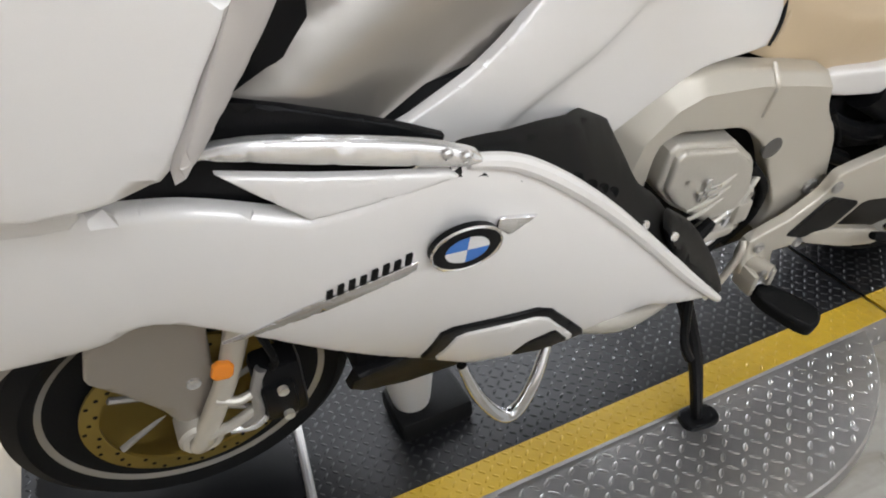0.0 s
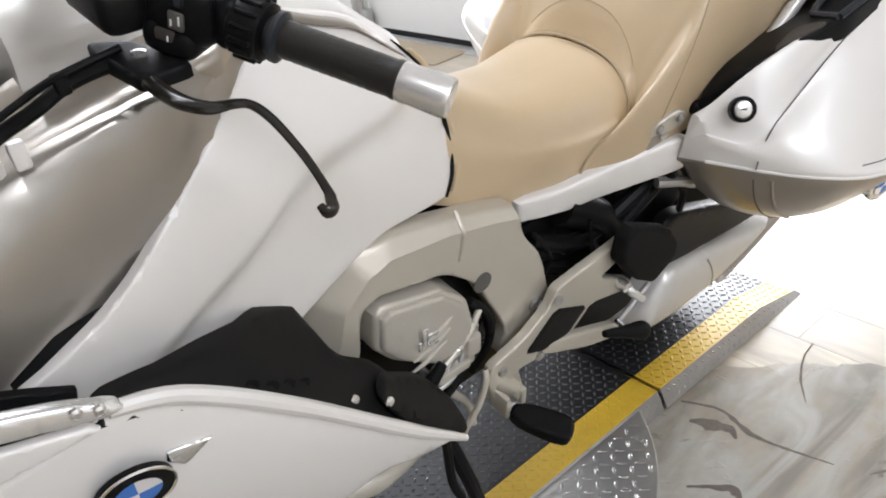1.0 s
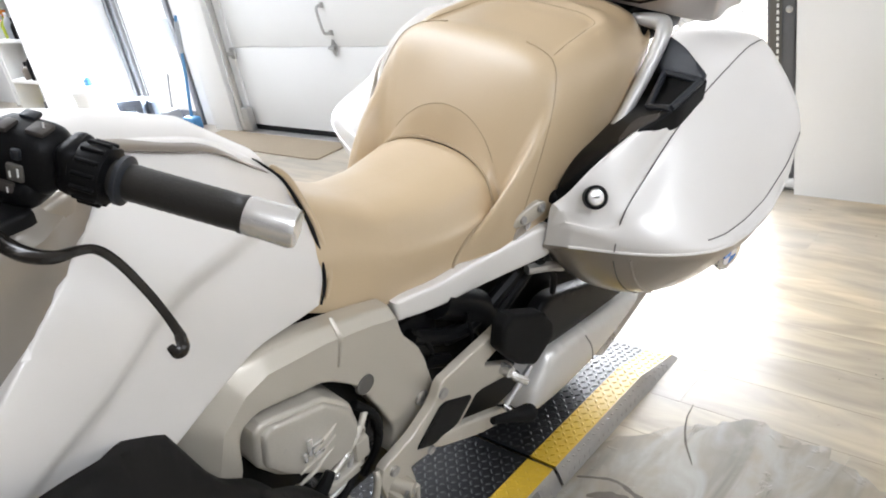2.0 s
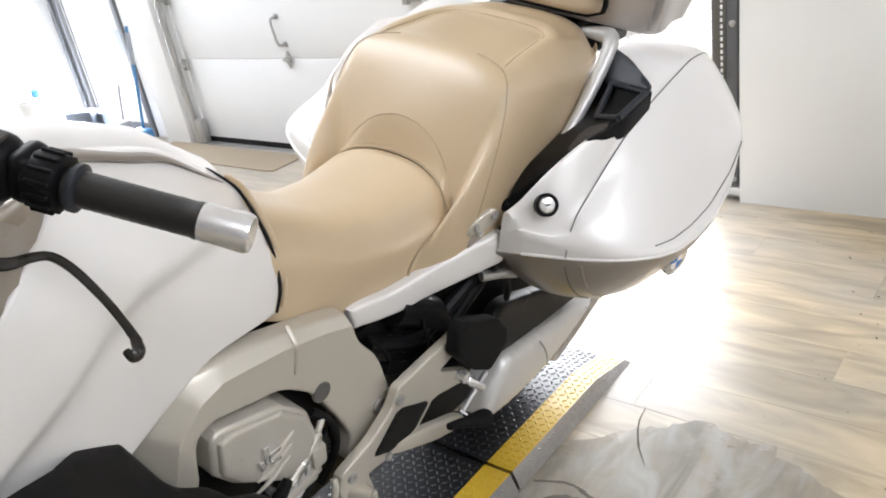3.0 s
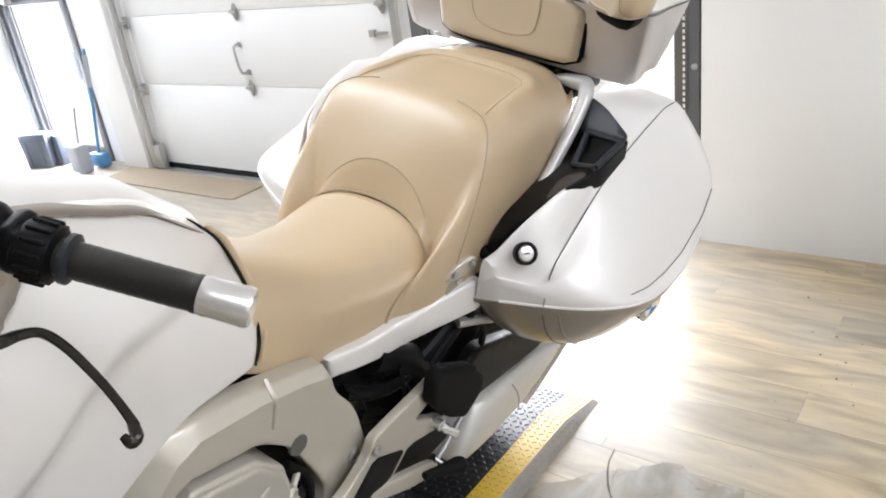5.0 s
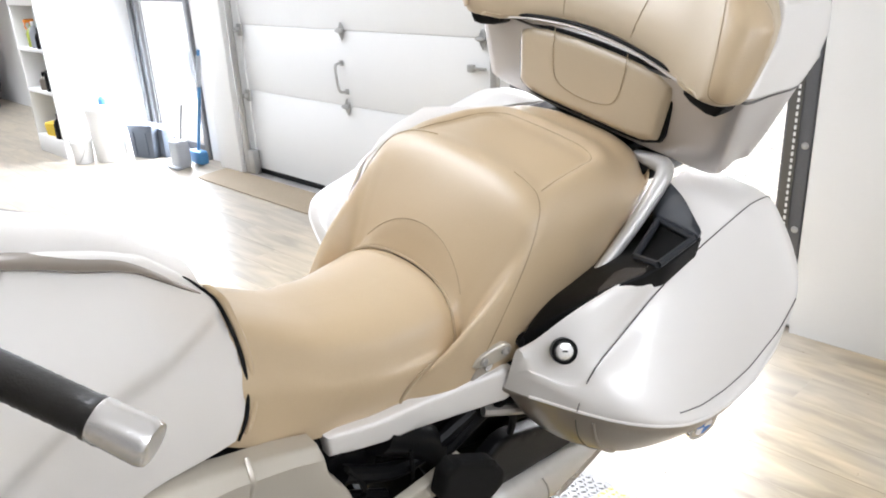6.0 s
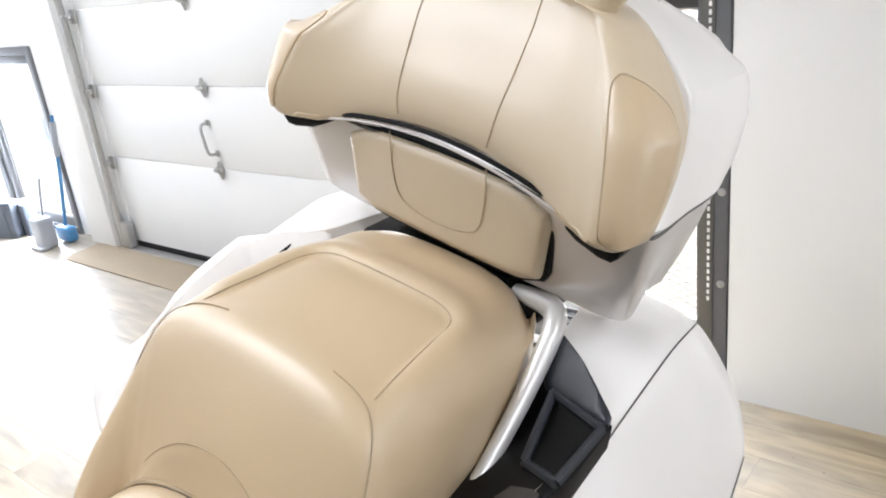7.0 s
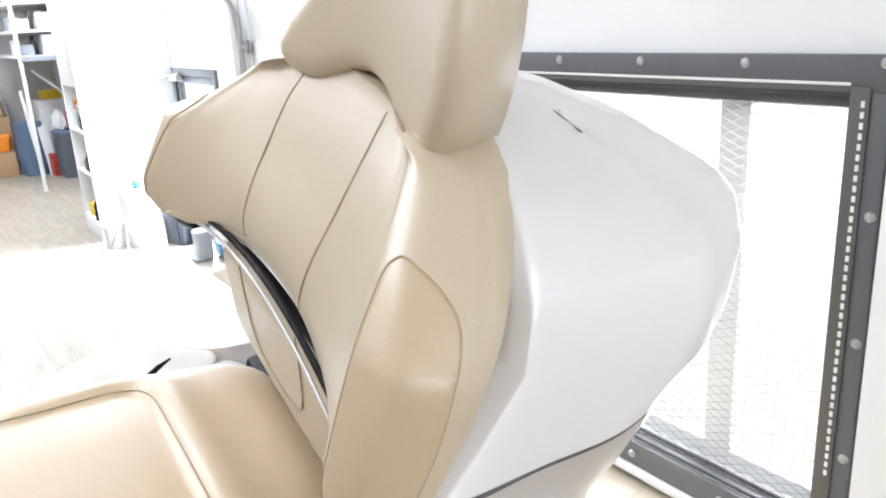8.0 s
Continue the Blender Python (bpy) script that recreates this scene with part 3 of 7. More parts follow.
def hinge_part(parent, y, z):
    leaf = [(-0.03, 0.0), (0.0, 0.055), (0.03, 0.0), (0.016, -0.03), (0.0, -0.055), (-0.016, -0.03)]
    bm = sheet(leaf, lambda u, v, d: (-0.006 + d, y + u, z + v), 0.005, 0.002, 0.012, 1)
    return part("hinge", join(bm, rbox((0.022, 0.045, 0.024), (-0.016, y, z), 0.006), tube([(-0.022, y - 0.028, z), (-0.022, y + 0.028, z)], 0.006, 8, 1)), ZINC, parent, "zinc hinge plate with a pin")


def sectional_door():
    y0, y1, z0, z1 = GATE
    gate = thing("door_1", pose(WALL_X, 0, 0), "closed white sectional garage door with zinc hinges and tracks", "garage door", kind="structure")
    joints = [0.038, 0.562, 0.977, 1.384, 1.76]
    for a, b in zip(joints, joints[1:]):
        sec = join(rbox((0.04, y1 - y0 - 0.004, b - a - 0.0025), (0.03, (y0 + y1) / 2, (a + b) / 2), 0.002))
        part("door_panel", sec, DOOR_PAINT, gate)
    box_part("bottom_seal", (0.005, y0, 0.0), (0.055, y1, 0.036), RUBBER, gate, 0.01, "black rubber bottom seal")
    for z in joints[1:-1]:
        hinge_part(gate, 2.31, z)
        hinge_part(gate, 1.27, z)
        roller_bracket(gate, 3.36, z - 0.03)
    roller_bracket(gate, 3.36, 0.13)
    # vertical track with its bend towards the ceiling
    path = [(-0.045, 3.395, 0.02), (-0.045, 3.395, 0.8), (-0.045, 3.395, 1.45), (-0.09, 3.395, 1.62), (-0.22, 3.395, 1.76), (-0.45, 3.395, 1.82), (-1.9, 3.395, 1.86)]
    part("door_track", tube(path, 0.018, 8, 6, 1.5, (0, 1, 0)), ZINC, gate, "grey galvanised door track")
    part("door_track", tube([(p[0], 1.165, p[2]) for p in path], 0.018, 8, 6, 1.5, (0, 1, 0)), ZINC, gate, "grey galvanised door track")
    part("track_foot", join(rbox((0.05, 0.10, 0.16), (-0.03, 3.36, 0.09), 0.006), rbox((0.03, 0.05, 0.20), (-0.03, 3.42, 0.11), 0.004)), ZINC, gate, "zinc bottom bracket")
    # pull handle and step plate under the hinge
    part("pull_handle", join(tube([(-0.01, 2.34, 0.80), (-0.045, 2.335, 0.79), (-0.05, 2.325, 0.72), (-0.045, 2.315, 0.655), (-0.01, 2.31, 0.645)], 0.008, 8, 6), rbox((0.006, 0.03, 0.03), (-0.0, 2.34, 0.80), 0.002), rbox((0.006, 0.03, 0.03), (-0.0, 2.31, 0.645), 0.002)), ZINC, gate, "curved zinc pull handle")
    part("lock_bar", join(rbox((0.015, 0.10, 0.014), (-0.01, 1.30, 0.84), 0.003), rbox((0.025, 0.035, 0.035), (-0.012, 1.34, 0.84), 0.004)), ZINC, gate, "sliding zinc lock bar")
    box_part("threshold", (-0.10, y0 - 0.02, -0.004), (0.06, y1 + 0.02, 0.006), STEEL, gate, 0.002, "worn metal threshold")


def glass_door():
    y0, y1, z0, z1 = GLASS_DOOR
    door = thing("door_2", pose(WALL_X, 0, 0), "low glass door with a dark metal frame, a closer and a push plate", "glass door", kind="structure")
    for lo, hi in (((-0.02, y0 - 0.05, 0.0), (0.06, y0, z1 + 0.05)), ((-0.02, y1, 0.0), (0.06, y1 + 0.05, z1 + 0.05)), ((-0.02, y0, z1), (0.06, y1, z1 + 0.05))):
        box_part("door_frame", lo, hi, FRAME_GREY, door, 0.004)
    box_part("door_sill", (-0.03, y0, 0.0), (0.06, y1, 0.028), FRAME_GREY, door, 0.003)
    leaf = part("door_leaf", join(rbox((0.035, 0.05, z1 - z0 - 0.01), (0.02, y0 + 0.03, (z0 + z1) / 2), 0.004), rbox((0.035, 0.05, z1 - z0 - 0.01), (0.02, y1 - 0.03, (z0 + z1) / 2), 0.004),
                                  rbox((0.033, y1 - y0 - 0.11, 0.05), (0.02, (y0 + y1) / 2, z1 - 0.03), 0.003), rbox((0.033, y1 - y0 - 0.11, 0.06), (0.02, (y0 + y1) / 2, z0 + 0.035), 0.003)), FRAME_GREY, door)
    box_part("pane", (0.017, y0 + 0.055, z0 + 0.06), (0.023, y1 - 0.055, z1 - 0.05), CLEAR, leaf).visible_shadow = False
    box_part("inner_bar", (0.0, y1 - 0.14, z0 + 0.06), (0.012, y1 - 0.125, z1 - 0.06), FRAME_GREY, leaf, 0.002)
    part("door_closer", join(rbox((0.05, 0.20, 0.045), (-0.045, y1 - 0.12, z1 - 0.015), 0.006), tube([(-0.06, y1 - 0.06, z1 - 0.01), (-0.16, y1 - 0.10, z1 + 0.0), (-0.07, y1 - 0.30, z1 + 0.02)], 0.008, 8, 4)), ZINC, leaf, "grey door closer with its arm")
    part("push_plate", rbox((0.012, 0.10, 0.20), (-0.008, y0 + 0.06, 0.68), 0.003), GREY_PLASTIC, leaf, "grey latch plate")


mesh_window()
sectional_door()
glass_door()


def tread_lugs(name, keep, z_at, pitch, mat, parent, x0, x1, y0, y1):
    """Raised lugs of tread plate, set crosswise by turns, where keep(x, y) holds."""
    vs, fs = [], []
    nx, ny = int((x1 - x0) / pitch), int((y1 - y0) / pitch)
    for i in range(nx + 1):
        for j in range(ny + 1):
            x, y = x0 + i * pitch, y0 + j * pitch
            if not keep(x, y):
                continue
            a = radians(45 if (i + j) % 2 else -45)
            c, s = math.cos(a), math.sin(a)
            L, W, H = pitch * 0.47, pitch * 0.15, 0.0022
            z = z_at(x)
            k = len(vs)
            for u, v, h in ((-L, 0, 0), (-L * .45, -W, 0), (L * .45, -W, 0), (L, 0, 0), (L * .45, W, 0), (-L * .45, W, 0), (-L * .55, 0, H), (L * .55, 0, H)):
                vs.append((x + u * c - v * s, y + u * s + v * c, z + h))
            fs.extend([(k, k + 1, k + 6), (k + 1, k + 2, k + 7, k + 6), (k + 2, k + 3, k + 7), (k + 3, k + 4, k + 7), (k + 4, k + 5, k + 6, k + 7), (k + 5, k, k + 6)])
    me = bpy.data.meshes.new(name)
    me.from_pydata(vs, [], fs)
    me.polygons.foreach_set("use_smooth", [True] * len(me.polygons))
    me.materials.append(mat)
    return tagged(part(name, None, None, parent, mesh=me), kind="stuff")


def ramp_z(x):
    return float(np.interp(x, [-2, 0.351, 0.76, 0.93], [0.05, 0.05, 0.044, 0.006]))


def profile_plate(x_rows, y0, y1):
    rings = []
    for x in x_rows:
        z = ramp_z(x)
        rings.append([(x, y0, z - 0.005), (x, y0, z), (x, y1, z), (x, y1, z - 0.005)])
    return loft(rings)


def lift_platform():
    """The low tread-plate stand with yellow borders and its end ramp."""
    plat = thing("motorcycle_platform", pose(0, 0, 0), "low black tread-plate platform with yellow painted borders and an end ramp", "platform")
    deck_x = [-1.39, -0.5, 0.346]
    ramp_x = [0.356, 0.56, 0.76, 0.80, 0.86, 0.93]
    for rows, nm in ((deck_x, "deck"), (ramp_x, "ramp")):
        body = part(nm, profile_plate(rows, -0.245, 0.245), TREAD_BLACK, plat, "black tread plate")
        for a, b in ((-0.318, -0.2455), (0.2455, 0.318)):
            part("yellow_border", profile_plate(rows, a, b), TREAD_YELLOW, plat, "yellow painted tread plate border")
        for s in (-1, 1):
            rings = [[(x, s * 0.318, ramp_z(x) - 0.0005), (x, s * 0.336, 0.0), (x, s * 0.331, 0.0), (x, s * 0.314, ramp_z(x) - 0.006)] for x in rows]
            part("side_skirt", loft(rings), TREAD_BARE, plat, "bare tread plate skirt")
            vs, fs = [], []
            for i, x in enumerate(np.arange(rows[0] + 0.02, rows[-1] - 0.03, 0.022)):
                zt = ramp_z(x)
                if zt < 0.02:
                    continue
                for f, sg in ((0.25, 1), (0.72, -1)):
                    cx, cy, cz = x + (0.011 if f > 0.5 else 0), s * (0.318 + 0.018 * f), zt * (1 - f)
                    k = len(vs)
                    L, W = 0.010, 0.003
                    for u, v, h in ((-L, 0, 0), (0, -W, 0), (L, 0, 0), (0, W, 0), (0, 0, 0.002)):
                        du, dv = u * 0.7 - v * 0.7 * sg, u * 0.7 * sg + v * 0.7
                        vs.append((cx + du, cy + s * (dv * 0.6 + h), cz - dv * 0.7 + h * 0.6))
                    fs.extend([(k, k + 1, k + 4), (k + 1, k + 2, k + 4), (k + 2, k + 3, k + 4), (k + 3, k, k + 4)])
            me = bpy.data.meshes.new("skirt_relief")
            me.from_pydata(vs, [], fs)
            me.materials.append(TREAD_BARE)
            tagged(part("skirt_relief", None, None, plat, mesh=me), kind="stuff")
        tread_lugs("deck_relief", lambda x, y: abs(y) < 0.24, ramp_z, 0.0185, TREAD_WORN, plat, rows[0] + 0.012, rows[-1] - 0.012, -0.235, 0.235)
        for a, b in ((-0.316, -0.248), (0.248, 0.316)):
            tread_lugs("border_relief", lambda x, y: True, ramp_z, 0.0185, TREAD_YELLOW, plat, rows[0] + 0.012, rows[-1] - 0.012, a + 0.008, b - 0.004)
    part("joint_gap", rbox((0.012, 0.64, 0.03), (0.351, 0, 0.02), 0.002), RUBBER, plat, "dark joint between deck and ramp")
    return plat


def turn_disc():
    disc = thing("turn_disc", pose(-0.16, -0.07, 0), "round bare tread-plate disc lying under the platform", "floor plate")
    part("disc", lathe([(0.495, 0.0), (0.505, 0.004), (0.505, 0.039), (0.502, 0.0425), (0.0005, 0.0425)], 96), TREAD_BARE, disc)
    tread_lugs("disc_relief", lambda x, y: math.hypot(x, y) < 0.49 and y < -0.262, lambda x: 0.0425, 0.0255, TREAD_BARE, disc, -0.5, 0.5, -0.5, 0.0)
    for a in range(200, 345, 24):
        part("screw", lathe([(0.007, 0), (0.006, 0.003), (0.0005, 0.004)], 10, pose(0.48 * math.cos(radians(a)), 0.48 * math.sin(radians(a)), 0.0425)), STEEL, disc)


lift_platform()
turn_disc()
patch = [(-1.7, -1.9), (-0.9, -2.2), (0.1, -1.9), (0.62, -1.05), (0.80, -0.62), (0.66, -0.45), (0.52, -0.30), (-0.5, -0.2), (-1.5, -0.3), (-1.9, -1.0)]
ragged = [(u + 0.05 * noise.noise((u * 7, v * 7, 0)) + 0.025 * noise.noise((u * 31, v * 31, 2)), v + 0.05 * noise.noise((u * 7, v * 7, 5)) + 0.025 * noise.noise((u * 31, v * 31, 9))) for u, v in resample(soften(patch, 2), 0.015)]
tagged(part("bare_patch", sheet(ragged, lambda u, v, d: (u, v, 0.0009 - d * 0.5), 0.004, 0.0005, 0.06, 0), CONCRETE), "worn grey bare screed patch in the plank floor", "floor patch", kind="structure")



def torn_line(path, widths, seed):
    """A ragged dark strip where the floor skin has torn."""
    pts = catmull([(x, y, 0) for x, y in path], 8)
    left_side, right_side = [], []
    for i, p in enumerate(pts):
        a, b = pts[max(i - 1, 0)], pts[min(i + 1, len(pts) - 1)]
        d = (b - a).normalized()
        n = Vector((-d.y, d.x, 0))
        w = float(np.interp(i / (len(pts) - 1) * (len(widths) - 1), range(len(widths)), widths))
        wob = noise.noise((p.x * 40, p.y * 40, seed))
        left_side.append(p + n * w * (1 + 0.8 * wob))
        right_side.append(p - n * w * (1 + 0.8 * noise.noise((p.x * 55, p.y * 55, seed + 3))))
    bm = bmesh.new()
    vs = [[bm.verts.new((q.x, q.y, z)) for q in side] for side, z in ((left_side, 0.0022), (right_side, 0.0014))]
    for i in range(len(pts) - 1):
        bm.faces.new((vs[0][i], vs[0][i + 1], vs[1][i + 1], vs[1][i]))
    return bm


tears = [([(0.395, -0.345), (0.420, -0.40), (0.424, -0.44), (0.405, -0.50), (0.402, -0.54), (0.412, -0.60), (0.43, -0.68)], [0.002, 0.004, 0.003, 0.008, 0.004, 0.003, 0.001]), ([(0.355, -0.395), (0.372, -0.43), (0.385, -0.475), (0.37, -0.50)], [0.004, 0.016, 0.010, 0.002]),
         ([(0.195, -0.50), (0.225, -0.535), (0.245, -0.575), (0.215, -0.62), (0.205, -0.68), (0.23, -0.76)], [0.002, 0.006, 0.010, 0.004, 0.003, 0.001]), ([(0.56, -0.55), (0.63, -0.50), (0.70, -0.47), (0.76, -0.46)], [0.001, 0.003, 0.002, 0.001]), ([(0.45, -0.74), (0.52, -0.80), (0.50, -0.90)], [0.001, 0.004, 0.001])]
for k, (path, widths) in enumerate(tears):
    tagged(part("floor_tear", torn_line(path, widths, k * 7.0), SUBFLOOR_DARK), "dark ragged tear in the worn floor skin", "floor tear", kind="structure")

# ---- the motorcycle: x runs to its tail, y to its right, z up along its own leaning plane ----
LEANING = 13.0
bike = thing("touring_motorcycle", pose(0, -0.045, 0.05, LEANING, 0, 0), "pearl white touring motorcycle with tan seats, leaning on its stand", "motorcycle")


def geometry_closest(p, a, b):
    """The point of the stretch a-b that lies nearest to p."""
    ab = b - a
    return a + ab * min(1.0, max(0.0, (p - a).dot(ab) / ab.dot(ab)))


def left(yf):
    """Lays (x, z) on the machine's left side at the distance yf(x, z) from its middle."""
    return lambda u, v, d: (u, -(yf(u, v) - d), v)


def both(name, bm, mat, label="", parent=None):
    m = mirrored(bm)
    a = part(name, bm, mat, parent or bike, label)
    b = part(name, m, mat, parent or bike, label)
    return a, b


FAIR_W = [(-1.35, 0.14), (-1.25, 0.175), (-1.1, 0.21), (-1.0, 0.235), (-0.87, 0.268), (-0.73, 0.297), (-0.6, 0.31), (-0.45, 0.305), (-0.25, 0.285)]
FAIR_C = [(-1.2, 0.80), (-0.73, 0.74), (-0.45, 0.60), (-0.25, 0.45)]


def fair_y(x, z):
    return lerp_table(FAIR_W, x) - 0.92 * (z - lerp_table(FAIR_C, x)) ** 2


FAIR_EDGE = [(-0.72, 0.862), (-0.657, 0.838), (-0.554, 0.752), (-0.384, 0.585), (-0.257, 0.447)]


def lower_fairing():
    outline = [(-1.30, 0.875), (-1.133, 0.856), (-1.073, 0.860), (-1.03, 0.860), (-0.985, 0.857), (-0.945, 0.848), (-0.875, 0.826, 1), (-0.80, 0.838), (-0.715, 0.866), (-0.657, 0.838), (-0.554, 0.752), (-0.384, 0.585), (-0.257, 0.447, 1),
               (-0.366, 0.488), (-0.43, 0.520), (-0.495, 0.503), (-0.535, 0.490), (-0.60, 0.452), (-0.67, 0.434), (-0.761, 0.478), (-0.847, 0.556), (-0.985, 0.672), (-1.05, 0.702), (-1.10, 0.662), (-1.20, 0.635), (-1.30, 0.63)]
    both("lower_fairing", sheet(outline, left(fair_y), 0.02, 0.012, 0.022, 2, 0.2), PEARL)
    # rolled bright lip along the upper edge
    lip = [(x, -(fair_y(x, z) + 0.001), z) for x, z in FAIR_EDGE]
    part("fairing_lip", tube(lip, [0.008, 0.010, 0.011, 0.011, 0.006], 10, 6), PEARL, bike)
    # air outlet: black rim with a bright insert
    out = [(-0.757, 0.492), (-0.741, 0.600), (-0.615, 0.612), (-0.530, 0.502), (-0.560, 0.486), (-0.64, 0.470), (-0.672, 0.448)]
    part("outlet_rim", sheet(out, lambda u, v, d: (u, -(fair_y(u, v) + 0.005 - d), v), 0.02, 0.003, 0.02, 1, 0.1), BLACK, bike, "black air outlet rim")
    ins = [(-0.740, 0.495), (-0.722, 0.586), (-0.618, 0.597), (-0.552, 0.506), (-0.60, 0.490), (-0.65, 0.470), (-0.684, 0.450)]
    part("outlet_insert", sheet(ins, lambda u, v, d: (u, -(fair_y(u, v) + 0.009 - d), v), 0.02, 0.003, 0.02, 1, 0.1), PEARL, bike, "pearl outlet insert")
    part("outlet_slot", sheet([(-0.628, 0.530), (-0.598, 0.556), (-0.566, 0.510), (-0.602, 0.492), (-0.64, 0.484)], lambda u, v, d: (u, -(fair_y(u, v) + 0.0115 - d), v), 0.006, 0.002, 0.012, 1, 0.1), BLACK, bike, "black slot in the outlet")
    # maker's roundel drawn as a plain ringed disc of four quarters
    cx, cz, rr = -0.729, 0.765, 0.038
    up = lambda u, v, d: (u, -(fair_y(u, v) + 0.004 - d), v)
    ring = lambda r, h: [(cx + r * math.cos(a), -(fair_y(cx, cz) + 0.007 + h + 0.12 * (r * math.cos(a)) + 0.2 * (r * math.sin(a))), cz + r * math.sin(a)) for a in np.linspace(0, 6.2832, 40, endpoint=False)]
    badge = part("round_badge", loft([ring(rr, -0.006), ring(rr, 0.001), ring(rr * 0.96, 0.003), ring(rr * 0.02, 0.003)]), BLACK, bike, "round badge with blue and white quarters in a dark ring")
    for q in range(4):
        a0 = q * math.pi / 2
        arc = [(cx, cz)] + [(cx + 0.62 * rr * math.cos(a), cz + 0.62 * rr * math.sin(a)) for a in np.linspace(a0, a0 + math.pi / 2, 9)]
        bm = bmesh.new()
        vs = [bm.verts.new((u, -(fair_y(cx, cz) + 0.0112 + 0.12 * (u - cx) + 0.2 * (v - cz)), v)) for u, v in arc]
        bm.faces.new(vs)
        part("quarter", bm, BLUE_ENAMEL if q % 2 else WHITE_ENAMEL, badge)
    part("bezel", tube([(p[0], p[1] - 0.001, p[2]) for p in ring(rr * 0.985, 0.002)] + [ring(rr * 0.985, 0.002)[0]], 0.0016, 6, 1), CHROME, badge)
    # pointed bright trims before and behind the badge, and dark bars in place of the model lettering
    spear = [(-0.985, 0.642, 1), (-0.88, 0.688), (-0.778, 0.735), (-0.774, 0.752), (-0.89, 0.706)]
    part("spear_trim", sheet(spear, lambda u, v, d: (u, -(fair_y(u, v) + 0.003 - d), v), 0.006, 0.002, 0.012, 1, 0.1), CHROME, bike, "thin bright spear trim")
    tip = [(-0.694, 0.776), (-0.69, 0.788), (-0.645, 0.776, 1), (-0.678, 0.760)]
    part("spear_tip", sheet(tip, up, 0.006, 0.002, 0.008, 1, 0.1), CHROME, bike, "bright trim tip")
    for k in range(8):
        x = -0.872 + k * 0.0118
        z = 0.7145 + (x + 0.868) * 0.42
        tall = 0.0145 if k % 3 else 0.0125
        bar = [(x, z), (x + 0.0062, z + 0.0026), (x + 0.0082, z + tall + 0.0026), (x + 0.002, z + tall)]
        part("letter_bar", sheet(bar, lambda u, v, d: (u, -(fair_y(u, v) + 0.0045 - d), v), 0.004, 0.001, 0.006, 0), MATTE_BLACK, bike)


def side_wing():
    """The bright hinged air wing over the fairing and the dark slot behind it."""
    slot = [(-1.085, 0.840), (-1.085, 0.905), (-1.05, 0.94), (-0.98, 0.955), (-0.90, 0.945), (-0.78, 0.90), (-0.72, 0.87), (-0.80, 0.82), (-0.88, 0.805), (-0.96, 0.825), (-1.04, 0.835)]
    part("air_slot", sheet(slot, left(lambda x, z: fair_y(x, 0.86) - 0.022), 0.01, 0.003, 0.025, 1), BLACK, bike, "deep black air slot")
    upper = [(-0.985, 0.912, 1), (-0.905, 0.921), (-0.76, 0.893), (-0.712, 0.874), (-0.705, 0.858), (-0.76, 0.868), (-0.90, 0.897)]
    part("air_wing", sheet(upper, lambda u, v, d: (u, -(fair_y(u, v) + 0.012 - d), v), 0.012, 0.005, 0.014, 2), SATIN, bike, "bright silver air wing")
    lower = [(-0.945, 0.888, 1), (-0.83, 0.868), (-0.715, 0.852), (-0.79, 0.838), (-0.874, 0.828, 1)]
    part("air_wing_blade", sheet(lower, lambda u, v, d: (u, -(fair_y(u, v) + 0.006 - d), v), 0.01, 0.004, 0.014, 1), PEARL, bike)
    for u, v in ((-0.745, 0.882), (-0.727, 0.876)):
        part("wing_screw", lathe([(0.006, 0), (0.006, 0.004), (0.003, 0.006)], 10, pose(u, -(fair_y(u, v) + 0.012), v, 90, 0, 0)), CHROME, bike)


